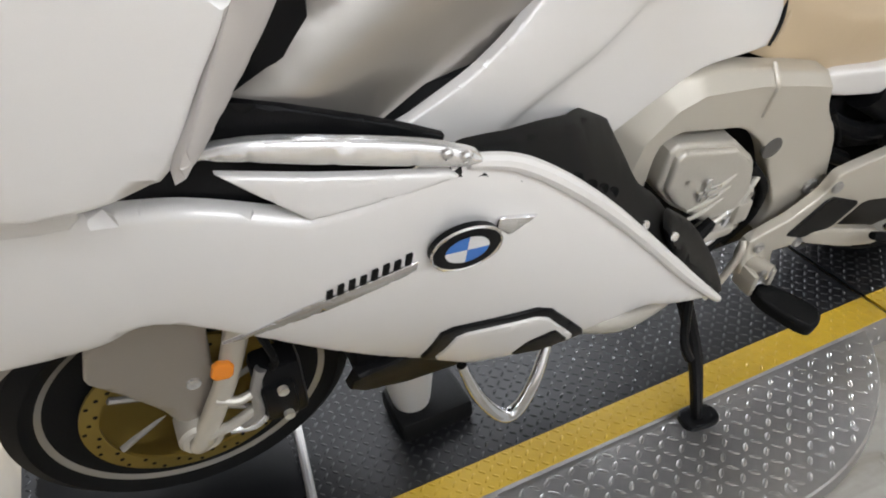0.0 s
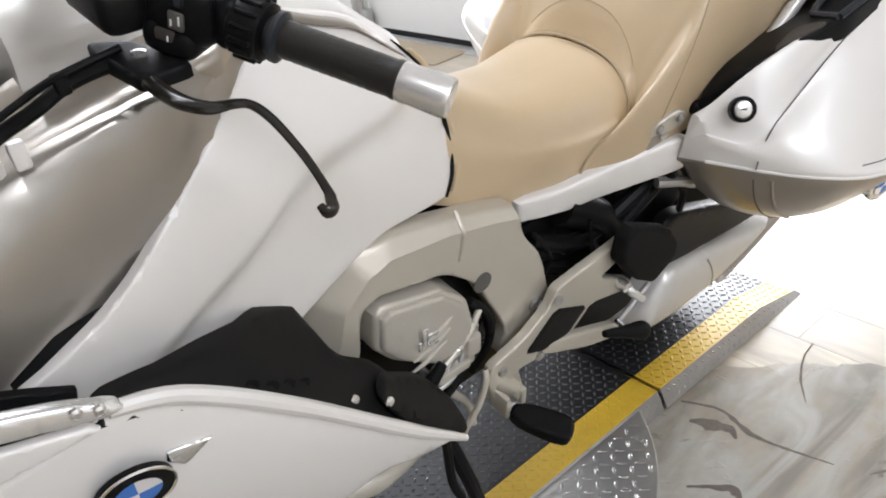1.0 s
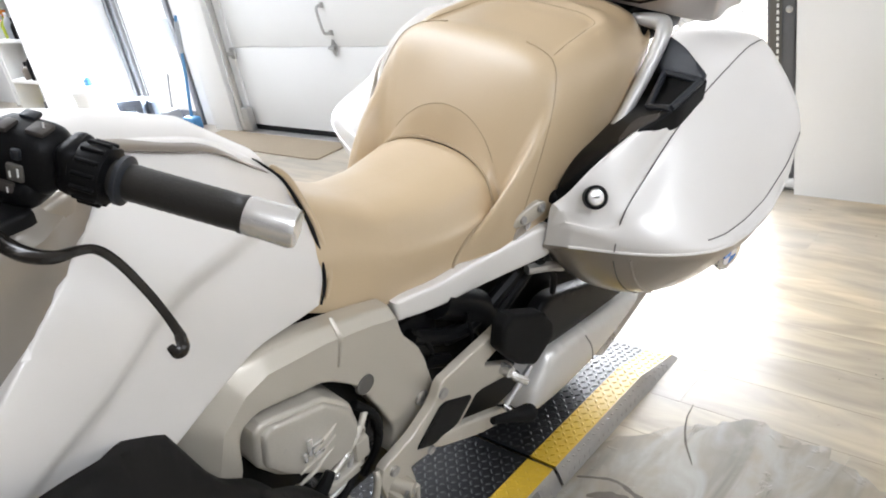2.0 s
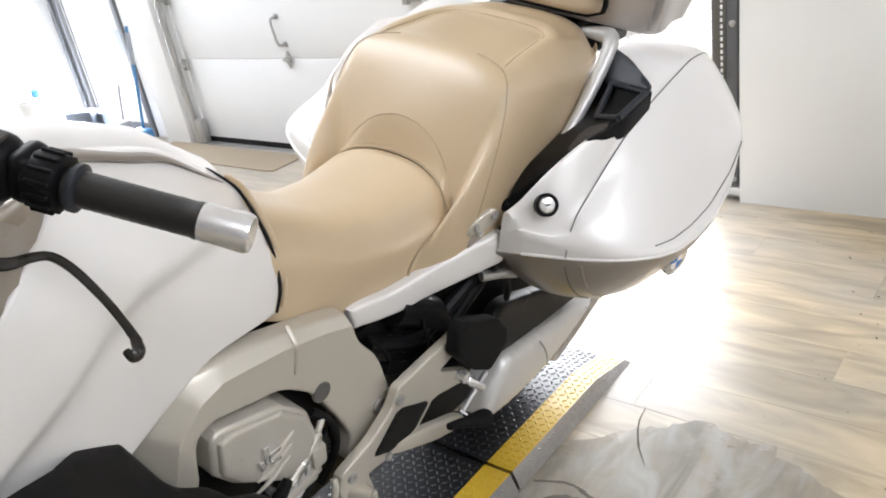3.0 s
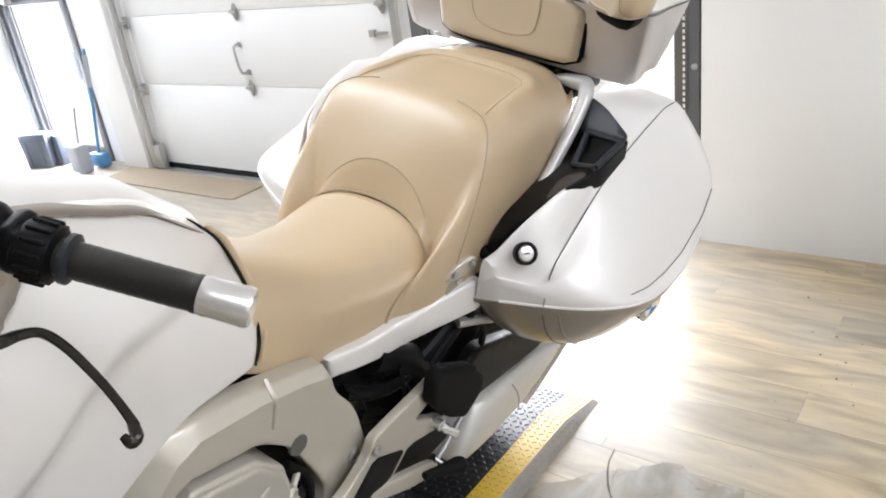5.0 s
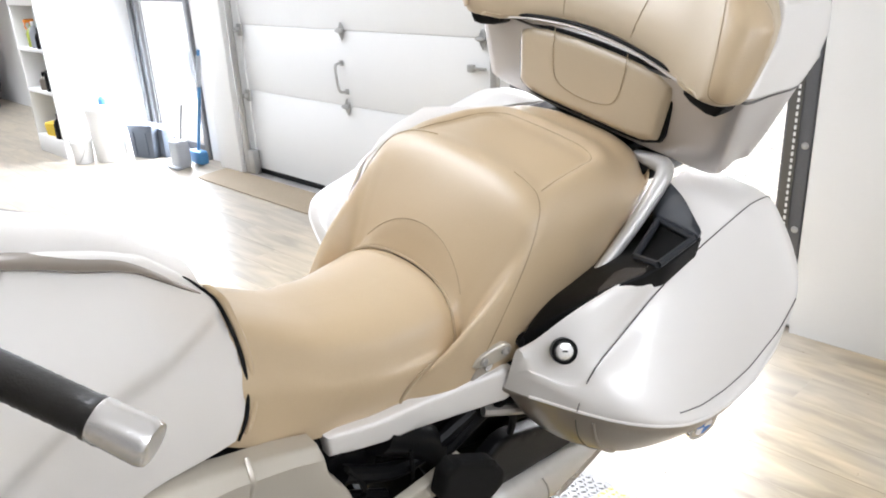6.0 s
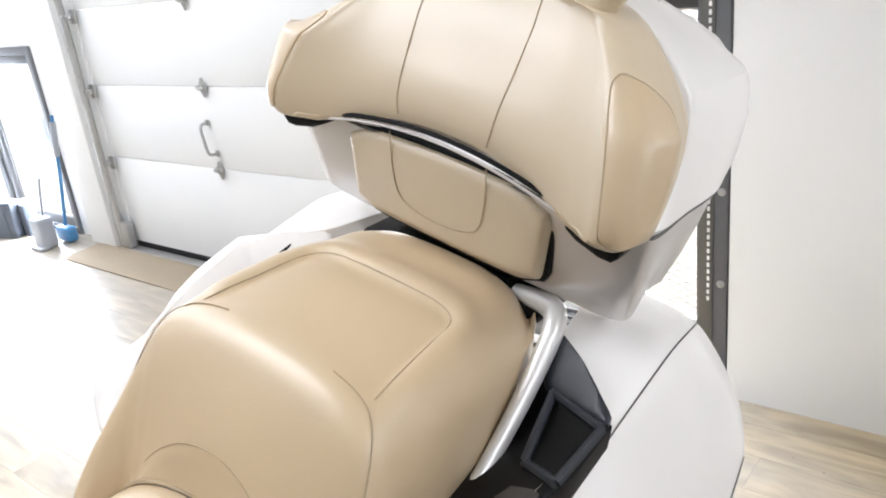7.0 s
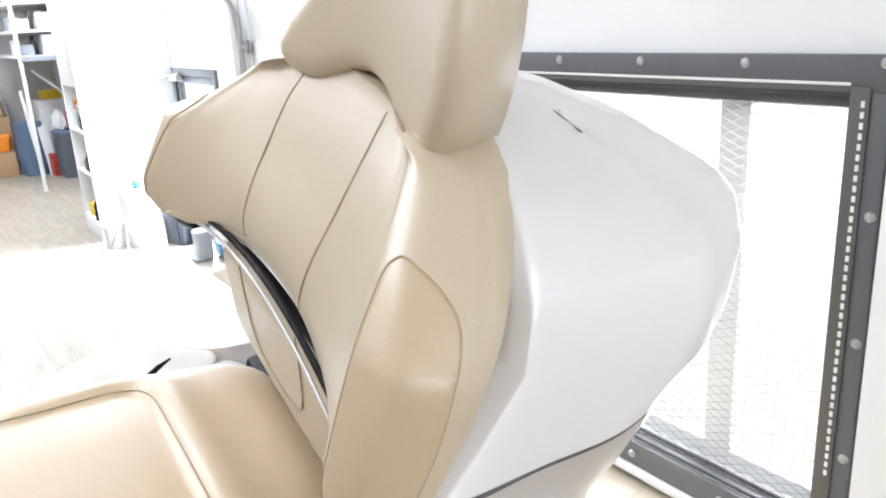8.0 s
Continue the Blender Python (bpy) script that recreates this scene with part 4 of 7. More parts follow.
def upper_fairing():
    outline = [(-1.36, 0.95), (-1.12, 0.936), (-1.057, 0.940), (-1.000, 0.958), (-0.965, 1.032), (-0.930, 1.090, 1), (-0.97, 1.112), (-1.06, 1.14), (-1.36, 1.17)]
    yf = lambda x, z: np.interp(x, [-1.36, -1.1, -0.9], [0.19, 0.30, 0.335]) - 0.5 * max(0, z - 1.0) ** 2
    both("upper_fairing", sheet(outline, left(yf), 0.02, 0.008, 0.03, 2, 0.15), PEARL)
    nose = [(-1.36, 0.84), (-1.13, 0.845), (-1.085, 0.85), (-1.075, 0.90), (-1.09, 0.95), (-1.36, 0.97)]
    both("nose_bridge", sheet(nose, left(lambda x, z: np.interp(x, [-1.36, -1.1, -0.9], [0.14, 0.215, 0.26]) + 0.3 * max(0.0, z - 0.88)), 0.02, 0.008, 0.025, 1), PEARL)
    back = [(-1.002, 0.968), (-0.986, 0.972), (-0.918, 1.046), (-0.880, 1.097), (-0.860, 1.16), (-0.905, 1.15), (-0.932, 1.088), (-0.962, 1.035)]
    both("fairing_return", sheet(back, left(lambda x, z: 0.322 - 0.35 * (x + 0.95)), 0.03, 0.005, 0.018, 1), CASE_GREY)
    top = [(-0.935, 1.095), (-0.89, 1.10), (-0.82, 1.20), (-0.95, 1.26), (-1.36, 1.24), (-1.36, 1.16), (-1.06, 1.135)]
    both("fairing_top", sheet(top, left(lambda x, z: np.interp(x, [-1.36, -1.1, -0.9], [0.17, 0.27, 0.31]) - 0.5 * max(0, z - 1.08)), 0.02, 0.008, 0.03, 2, 0.15), CASE_GREY)
    # added black blocks close the openings and stand in for the shade inside
    part("inner_shadow_panel", rbox((0.42, 0.40, 0.30), (-1.05, 0, 0.98), 0.04), BLACK, bike, "black filler block for the shaded void inside the fairing")
    part("inner_shadow_panel", rbox((0.20, 0.42, 0.12), (-0.75, 0, 0.845), 0.03), BLACK, bike, "black filler block for the shaded void inside the fairing")
    part("inner_shadow_panel", rbox((0.30, 0.34, 0.12), (-0.86, 0, 0.86), 0.03), BLACK, bike, "black filler block for the shaded void inside the fairing")
    # mirror: dark glass in a bright rim
    mir = thing_part_mirror()
    return mir


def thing_part_mirror():
    outline = [(-0.813, 1.088), (-0.820, 1.21), (-0.95, 1.23), (-0.95, 1.13), (-0.868, 1.106)]
    cx, cz = -0.88, 1.16

    def lay(lift):
        return lambda u, v, d: (u, -(0.305 + 0.25 * (u + 0.88) + lift - d), v)

    grow = lambda k: [(cx + (u - cx) * k, cz + (v - cz) * k) for u, v in outline]
    housing = part("mirror", sheet(outline, lay(0.0), 0.05, 0.008, 0.015, 2, 0.12), CHROME, bike, "dark mirror in a bright rim on the fairing")
    part("mirror_glass", sheet(grow(0.88), lay(0.002), 0.004, 0.002, 0.02, 2, 0.12), BLACK, housing, "dark mirror glass")
    return housing


TANK_W = [(-0.90, 0.235), (-0.7, 0.222), (-0.5, 0.205), (-0.35, 0.182), (-0.25, 0.165), (-0.15, 0.147), (-0.1, 0.14)]
TANK_T = [(-0.90, 1.16), (-0.5, 1.145), (-0.36, 1.10), (-0.242, 1.05), (-0.178, 0.995), (-0.117, 0.945), (-0.08, 0.93)]


def tank_crease(x):
    return lerp_table([(-0.70, 0.79), (-0.583, 0.852), (-0.495, 0.893), (-0.425, 0.932), (-0.366, 0.948), (-0.255, 0.942), (-0.16, 0.936)], x)


def tank_y(x, z):
    t = min(1.0, max(0.0, (z - (lerp_table(TANK_T, x) - 0.28)) / 0.28))
    y = lerp_table(TANK_W, x) * (1 - 0.72 * t ** 2.8)
    return y - (0.013 + 0.004 * step01(-0.16, -0.30, x)) * (1 - step01(-0.026 + 0.008 * step01(-0.30, -0.16, x), 0.014, z - tank_crease(x))) * step01(-0.70, -0.55, x)


def tank():
    outline = [(-0.834, 0.848, 1), (-0.800, 0.862), (-0.757, 0.880), (-0.70, 0.900), (-0.655, 0.918), (-0.612, 0.944), (-0.556, 0.987), (-0.508, 1.021), (-0.460, 1.047), (-0.428, 1.060), (-0.385, 1.082), (-0.36, 1.092), (-0.236, 1.046), (-0.176, 0.994), (-0.138, 0.950), (-0.124, 0.888), (-0.134, 0.81), (-0.160, 0.774, 1), (-0.195, 0.779), (-0.285, 0.790), (-0.345, 0.777), (-0.445, 0.742, 1), (-0.584, 0.80), (-0.70, 0.835), (-0.77, 0.85)]
    both("tank_side", sheet(outline, left(tank_y), 0.015, 0.0035, 0.014, 2, 0.2, lines=[[(x, tank_crease(x) + o) for x in np.linspace(-0.70, -0.15, 40)] for o in (-0.022, -0.014, -0.007, 0.0, 0.007, 0.014)]), PEARL)
    rings = []
    for x in np.linspace(-0.62, -0.150, 26):
        zt = lerp_table(TANK_T, x)
        w = lerp_table(TANK_W, x) * 0.30
        rings.append([(x, w * math.cos(a) * 1.05, zt - 0.03 + 0.042 * math.sin(a)) for a in np.linspace(math.pi, 0, 15)] + [(x, w * 0.8, zt - 0.10), (x, -w * 0.8, zt - 0.10)])
    part("tank_top", loft(rings), PEARL, bike)
    for s in (-1, 1):
        band = [(x, s * (lerp_table(TANK_W, x) * 0.30 + 0.004), lerp_table(TANK_T, x) - 0.014) for x in (-0.44, -0.36, -0.30, -0.25, -0.21, -0.18, -0.155)]
        part("tank_band", tube(band, [0.012, 0.020, 0.020, 0.018, 0.014, 0.010, 0.006], 12, 6, 0.30), BAND, bike, "taupe trim band on the tank")
    grey = [(-0.85, 0.842, 1), (-0.69, 0.884), (-0.635, 0.915), (-0.48, 1.020), (-0.425, 1.050), (-0.385, 1.075), (-0.40, 1.108, 1), (-0.533, 1.098), (-0.589, 1.088), (-0.68, 1.067), (-0.75, 1.040), (-0.83, 1.002), (-0.90, 0.960), (-0.905, 0.93), (-0.87, 0.895)]
    flat = lambda x, z: 0.191 + 0.03 * step01(-0.6, -0.85, x) - 0.25 * max(0.0, z - (0.93 + (x + 0.85) * 0.40)) - 0.02 * step01(0.0, 0.05, z - (0.945 + (x + 0.85) * 0.52))

    def gy(x, z):
        ahead = max(0.0, float(np.interp(z, [0.848, 0.880, 0.918, 0.987, 1.021, 1.047, 1.082], [-0.834, -0.757, -0.655, -0.556, -0.508, -0.460, -0.385])) - x)
        return min(flat(x, z), tank_y(x, z) - 0.005 + 0.45 * ahead)

    both("knee_panel", sheet(grey, left(gy), 0.015, 0.006, 0.02, 2, 0.2), GREY_GLOSS, "glossy warm grey side panel")
    # ledge between the side panel and the steering head
    edge_z = lambda x: float(np.interp(x, [-0.75, -0.68, -0.589, -0.533, -0.43], [1.040, 1.067, 1.088, 1.098, 1.112]))
    both("inner_ledge", sheet([(-0.715, -0.172), (-0.60, -0.166), (-0.44, -0.150), (-0.44, -0.03), (-0.60, -0.03), (-0.70, -0.05)], lambda u, v, d: (u, v, edge_z(u) - 0.014 + 0.02 * math.sin((v + 0.17) * 60) * step01(-0.172, -0.14, v) * 0.4 + 0.12 * (v + 0.17) - d), 0.02, 0.006, 0.012, 1, 0.12), TAUPE, "taupe inner ledge")
    part("tank_shell", rbox((0.46, 0.2, 0.24), (-0.42, 0, 0.88), 0.06, 3), BLACK, bike, "hidden black tank shell")


def knee_guard():
    """Matt black moulding between the fairing and the engine."""
    outline = [(-0.74, 0.858), (-0.715, 0.876), (-0.66, 0.866), (-0.60, 0.845), (-0.52, 0.812), (-0.458, 0.772, 1), (-0.425, 0.69), (-0.36, 0.63), (-0.285, 0.50), (-0.262, 0.452, 1), (-0.384, 0.575), (-0.554, 0.742), (-0.657, 0.828)]

    def yf(x, z):
        up = max(0.0, z - lerp_table(FAIR_EDGE, x))
        return lerp_table([(-0.74, 0.285), (-0.55, 0.298), (-0.38, 0.288), (-0.25, 0.275)], x) - 0.75 * up - 2.0 * up * up

    guard = part("knee_guard", sheet(outline, left(yf), 0.02, 0.006, 0.02, 2, 0.15), MATTE_BLACK, bike, "matt black knee guard moulding")
    for k in range(4):
        x, z = -0.575 + 0.023 * k, 0.793 - 0.018 * k
        part("drain_hole", lathe([(0.0085, 0.0), (0.0085, 0.0015), (0.005, 0.001), (0.0005, -0.001)], 12, pose(x, -(yf(x, z) - 0.0005), z, 78, 0, 0)), RUBBER, guard)
    for x, z in ((-0.64, 0.832), (-0.44, 0.665), (-0.345, 0.585)):
        part("guard_screw", lathe([(0.007, 0), (0.007, 0.003), (0.003, 0.004)], 12, pose(x, -yf(x, z), z, 80, 0, 0)), SATIN, guard)


def knee_flap():
    """Separate rounded black pad closing the lower end of the knee guard."""
    outline = [(-0.389, 0.653), (-0.371, 0.650), (-0.356, 0.636), (-0.294, 0.575), (-0.249, 0.503), (-0.238, 0.463), (-0.250, 0.455), (-0.317, 0.504), (-0.369, 0.585), (-0.397, 0.645)]
    yf = lambda x, z: 0.288 - 0.85 * max(0.0, z - (0.457 - 1.29 * (x + 0.25)))
    flap = part("knee_flap", sheet(outline, left(yf), 0.016, 0.006, 0.012, 2, 0.2), MATTE_BLACK, bike, "matt black rounded flap")
    part("flap_screw", lathe([(0.0065, 0), (0.0065, 0.003), (0.003, 0.004)], 12, pose(-0.386, -yf(-0.386, 0.640), 0.640, 70, 0, 0)), SATIN, flap)


LOOP = [(-0.648, -0.21, 0.41), (-0.625, -0.225, 0.335), (-0.582, -0.23, 0.257), (-0.552, -0.23, 0.254), (-0.524, -0.225, 0.31), (-0.492, -0.20, 0.358)]


def engine():
    cover_out = [(-0.398, 0.632), (-0.436, 0.745, 1), (-0.400, 0.764), (-0.349, 0.784), (-0.285, 0.788), (-0.198, 0.768), (-0.046, 0.720, 1), (-0.034, 0.662), (0.010, 0.602), (0.042, 0.480), (0.034, 0.440), (-0.040, 0.400), (-0.079, 0.412), (-0.062, 0.467), (-0.084, 0.519), (-0.136, 0.622), (-0.200, 0.680), (-0.253, 0.694), (-0.318, 0.714), (-0.352, 0.700), (-0.360, 0.600)]
    bevel = [(-0.400, 0.62), (-0.387, 0.666), (-0.375, 0.712), (-0.334, 0.752), (-0.296, 0.766), (-0.188, 0.746), (-0.045, 0.702), (0.02, 0.68)]

    def over_bevel(x, z):
        if z <= float(np.interp(x, [q[0] for q in bevel], [q[1] for q in bevel])):
            return 0.0
        return min((Vector((x, z)) - geometry_closest(Vector((x, z)), Vector(a), Vector(b))).length for a, b in zip(bevel, bevel[1:]))

    cy = lambda x, z: np.interp(x, [-0.44, -0.3, -0.1, 0.05], [0.178, 0.183, 0.173, 0.181]) - 0.85 * over_bevel(x, z)
    cover = part("side_cover", sheet(cover_out, left(cy), 0.03, 0.005, 0.012, 2, 0.18, lines=[bevel]), CHAMPAGNE, bike, "champagne painted engine side cover")
    ridge = [(x, -(cy(x, z) + 0.0005), z) for x, z in ((-0.160, 0.764), (-0.161, 0.755), (-0.163, 0.740), (-0.167, 0.715), (-0.172, 0.690))]
    part("cover_ridge", tube(ridge, [0.003, 0.0045, 0.005, 0.0045, 0.003], 8, 5, 0.6), CHAMPAGNE, cover)
    for x, z, r in ((-0.121, 0.614, 0.0185),):
        part("cover_hole", lathe([(r, -0.004), (r, 0.0016), (r * 0.93, 0.0026), (r * 0.88, 0.0018), (0.0005, 0.0018)], 22, pose(x, -cy(x, z), z, 90, 0, 0)), SOCKET, cover, "dark round socket")
    for x, z in ((0.003, 0.494),):
        part("cover_bolt", lathe([(0.015, 0.0), (0.015, 0.004), (0.011, 0.006), (0.010, 0.003), (0.0005, 0.003)], 18, pose(x, -cy(x, z), z, 90, 0, 0)), STEEL, cover)
    # alternator cover, cast and ribbed
    out = [(-0.338, 0.690), (-0.322, 0.700), (-0.216, 0.668, 1), (-0.166, 0.618), (-0.152, 0.558), (-0.170, 0.524), (-0.229, 0.514), (-0.312, 0.584), (-0.343, 0.628)]
    ec = part("engine_cover", sheet(out, left(lambda x, z: 0.190), 0.06, 0.007, 0.012, 1, 0.10), CAST, bike, "pale cast metal engine cover")
    face = [(-0.250 + (q[0] + 0.250) * 0.90, 0.608 + (q[1] - 0.608) * 0.90, *q[2:]) for q in out]
    part("cover_face", sheet(face, left(lambda x, z: 0.199), 0.05, 0.006, 0.010, 1, 0.10), CAST, ec)
    for k, (x, z, L) in enumerate(((-0.235, 0.60, 0.05), (-0.245, 0.578, 0.06), (-0.255, 0.556, 0.065))):
        part("cover_rib", tube([(x - L * 0.6, -0.198, z - 0.012), (x, -0.2015, z), (x + L * 0.6, -0.198, z + 0.013)], [0.002, 0.004, 0.002], 8, 4), CAST, ec)
    for x, z, w, h in ((-0.262, 0.612, 0.010, 0.034), (-0.247, 0.608, 0.022, 0.008), (-0.247, 0.590, 0.02, 0.008), (-0.272, 0.598, 0.008, 0.018)):
        part("cover_mark", rbox((w, 0.006, h), (x, -0.2035, z), 0.002, 2), CHROME, ec)
    part("cover_bolt", lathe([(0.007, 0), (0.007, 0.005), (0.004, 0.006)], 12, pose(-0.30, -0.193, 0.632, 90, 0, 0)), STEEL, ec)
    # pipes, levers and housings round the cover
    for path, r, mat in (([(-0.33, -0.185, 0.52), (-0.25, -0.195, 0.50), (-0.17, -0.19, 0.535), (-0.12, -0.17, 0.56)], 0.006, CAST), ([(-0.31, -0.18, 0.49), (-0.23, -0.19, 0.475), (-0.15, -0.18, 0.50)], 0.0055, CAST),
                         ([(-0.24, -0.19, 0.455), (-0.2, -0.195, 0.47), (-0.16, -0.18, 0.52), (-0.15, -0.17, 0.56)], 0.0045, STEEL), ([(-0.20, -0.18, 0.42), (-0.16, -0.185, 0.36), (-0.15, -0.19, 0.30)], 0.007, CAST), ([(-0.13, -0.17, 0.53), (-0.12, -0.165, 0.47), (-0.16, -0.16, 0.42)], 0.011, BLACK)):
        part("engine_pipe", tube(path, r, 10, 6), mat, bike)
    for x, z, r in ((-0.155, 0.545, 0.013), (-0.185, 0.515, 0.012), (-0.225, 0.495, 0.011), (-0.27, 0.485, 0.012), (-0.16, 0.48, 0.010)):
        part("engine_bolt", lathe([(r, 0), (r, 0.01), (r * 0.7, 0.014), (r * 0.6, 0.008), (0.0005, 0.008)], 12, pose(x, -0.18, z, 90, 0, 0)), CAST, bike)
    for x, z in ((-0.30, 0.528), (-0.275, 0.516), (-0.245, 0.506), (-0.215, 0.508), (-0.19, 0.53)):
        part("engine_bolt", lathe([(0.0075, -0.02), (0.0075, 0.006), (0.005, 0.009), (0.0045, 0.004), (0.0005, 0.004)], 10, pose(x, -0.190, z - 0.008, 90, 0, 0)), SATIN, bike)
    part("engine_bracket", join(rbox((0.07, 0.03, 0.02), (-0.20, -0.185, 0.480), 0.006), rbox((0.03, 0.035, 0.045), (-0.155, -0.18, 0.51), 0.006), rbox((0.05, 0.03, 0.018), (-0.27, -0.185, 0.462), 0.005)), CAST, bike, "machined engine bracket")
    for path in ([(-0.36, -0.17, 0.53), (-0.33, -0.192, 0.485), (-0.27, -0.20, 0.445), (-0.21, -0.19, 0.43), (-0.15, -0.17, 0.44)], [(-0.14, -0.165, 0.58), (-0.105, -0.175, 0.53), (-0.10, -0.17, 0.46), (-0.13, -0.16, 0.40)]):
        part("engine_hose", tube(path, 0.008, 10, 6), RUBBER, bike)
    part("engine_lever", tube([(-0.30, -0.20, 0.50), (-0.265, -0.212, 0.515), (-0.235, -0.21, 0.54)], [0.010, 0.012, 0.008], 10, 5), RUBBER, bike, "black rubber lever")
    part("engine_block", join(rbox((0.44, 0.25, 0.34), (-0.27, 0, 0.53), 0.03), rbox((0.30, 0.24, 0.20), (-0.40, 0, 0.36), 0.03), rbox((0.36, 0.22, 0.16), (-0.05, 0.0, 0.66), 0.02)), BLACK, bike, "black engine block")
    part("gearbox", join(rbox((0.30, 0.24, 0.22), (-0.05, 0, 0.40), 0.04), rbox((0.10, 0.27, 0.10), (-0.2, 0, 0.40), 0.02)), BLACK, bike)
    # belly: silver catalyst and bracket under the fairing
    part("belly_pipe", tube([(-0.75, -0.14, 0.42), (-0.62, -0.17, 0.40), (-0.50, -0.18, 0.41), (-0.36, -0.18, 0.43)], [0.02, 0.022, 0.022, 0.02], 14, 5), BLACK, bike, "dark exhaust pipe under the fairing")
    part("belly_pipe", tube([(-0.50, -0.20, 0.43), (-0.40, -0.235, 0.42), (-0.30, -0.22, 0.40)], [0.02, 0.022, 0.016], 12, 5), CAST, bike)
    for x, z, r in ((-0.43, 0.455, 0.014), (-0.385, 0.462, 0.017), (-0.35, 0.448, 0.012)):
        part("engine_bolt", lathe([(r, -0.03), (r, 0.008), (r * 0.7, 0.014), (r * 0.6, 0.006), (0.0005, 0.006)], 12, pose(x, -0.225, z, 90, 0, 0)), CAST, bike)
    part("belly_bracket", join(rbox((0.10, 0.05, 0.035), (-0.42, -0.19, 0.445), 0.008), rbox((0.05, 0.06, 0.03), (-0.34, -0.19, 0.455), 0.008)), CAST, bike, "cast bracket under the fairing")
    part("centre_stand_loop", tube(LOOP, [0.008, 0.011, 0.013, 0.012, 0.010, 0.008], 12, 6), CHROME, bike, "bright bent steel bar")
    part("belly_pan", sheet([(-0.82, 0.42), (-0.70, 0.36), (-0.45, 0.36), (-0.35, 0.40), (-0.40, 0.48), (-0.80, 0.50)], left(lambda x, z: 0.19 + 0.3 * (z - 0.4)), 0.02, 0.008, 0.03, 1), BLACK, bike)


def seat():
    rider = [(-0.17, 0.074, 0.930, 0.114, 0.757), (-0.148, 0.088, 0.926, 0.124, 0.749), (-0.12, 0.099, 0.912, 0.130, 0.737), (-0.06, 0.103, 0.875, 0.127, 0.705), (0.02, 0.118, 0.830, 0.122, 0.672), (0.12, 0.136, 0.812, 0.142, 0.680), (0.20, 0.150, 0.816, 0.160, 0.70), (0.30, 0.156, 0.83, 0.175, 0.715), (0.75, 0.156, 0.84, 0.175, 0.80)]
    pill = [(-0.2, 0.155, 0.98, 0.155, 0.70), (0.14, 0.172, 0.985, 0.172, 0.69), (0.28, 0.188, 0.984, 0.200, 0.712), (0.36, 0.200, 1.000, 0.212, 0.735), (0.44, 0.205, 1.014, 0.216, 0.760), (0.54, 0.202, 1.018, 0.212, 0.800), (0.62, 0.192, 1.014, 0.20, 0.85), (0.68, 0.180, 1.012, 0.186, 0.90), (0.715, 0.162, 1.004, 0.167, 0.935), (0.738, 0.136, 0.985, 0.14, 0.945)]
    nv = 44

    def section(tab, x, v):
        wt, zt, wb, zb = lerp_table(tab, x)
        a = abs(v)
        prof = catmull([(0, zt + 0.006, 0), (0.45 * wt, zt + 0.003, 0), (0.78 * wt, zt - 0.013, 0), (0.97 * wt, zt - 0.048, 0), (wt * 0.5 + wb * 0.5 + 0.005, zt * 0.48 + zb * 0.52, 0), (wb, zb, 0)], 8)
        k = a * (len(prof) - 1)
        i = min(int(k), len(prof) - 2)
        p = prof[i].lerp(prof[i + 1], k - i)
        return math.copysign(p.x, v), p.y

    def panel_edge(x, y):
        """How far a place lies outside the stitched panel (below 0: inside it)."""
        half = 0.128 + 0.10 * max(0.0, 0.60 - x)
        a, b = max(0.0, x - 0.585 + 0.03), max(0.0, abs(y) - half + 0.03)
        return math.hypot(a, b) - 0.03

    def joint_x(v):
        """Where the two cushions meet, across the seat and down its sides."""
        y = abs(section(rider, 0.25, v)[0])
        return 0.275 - 1.6 * min(y, 0.14) ** 2 - 0.115 * step01(0.50, 0.95, abs(v)) ** 1.4

    def point(x, v):
        side = step01(0.50, 0.95, abs(v))
        yr, zr = section(rider, x, v)
        yp, zp = section(pill, x, v)
        s = x - joint_x(v)
        wall = 0.40 * step01(-0.002, 0.017, s) * max(0.0, 1 - (abs(yr) / 0.128) ** 2)
        t = min(1.0, max(0.0, (s - 0.016) / (0.118 - 0.035 * side)))
        rise = wall + (1 - wall) * (1 - (1 - t) ** 2.0)
        # slight roll of the front cushion into the joint
        roll = -0.006 * step01(-0.022, -0.001, s) if s < 0.0 else 0.0
        p = Vector((x, yr + (yp - yr) * rise, zr + (zp - zr) * rise + roll * (1 - side)))
        # crest over the rider's back, and a sunk panel with a soft border behind it
        p.z += 0.009 * math.exp(-((s - 0.105) / 0.036) ** 2) * (1 - step01(0.45, 0.85, abs(v)))
        d = panel_edge(x, p.y)
        p.z += (0.006 * math.exp(-((d - 0.022) / 0.018) ** 2) - 0.009 * step01(0.008, -0.010, d)) * step01(0.36, 0.46, x) * (1 - step01(0.45, 0.62, abs(v)))
        return p

    fwd = [-0.44, -0.41, -0.38, -0.35, -0.32, -0.29, -0.26, -0.23, -0.20, -0.17, -0.14, -0.11, -0.085, -0.062, -0.043, -0.03, -0.021, -0.014, -0.008, -0.004, -0.0012]
    aft = [0.0012, 0.003, 0.005, 0.0075, 0.010, 0.014, 0.02, 0.028, 0.037, 0.047, 0.058, 0.07, 0.083, 0.097, 0.112, 0.128, 0.145, 0.160, 0.175, 0.19, 0.205, 0.22, 0.235, 0.25, 0.262, 0.274, 0.286, 0.296, 0.304, 0.311, 0.318, 0.325, 0.332, 0.340, 0.350, 0.36, 0.37, 0.38, 0.39, 0.40, 0.41, 0.418, 0.425, 0.435, 0.445, 0.453, 0.46]
    vsn = np.linspace(-1, 1, nv * 2 + 1)

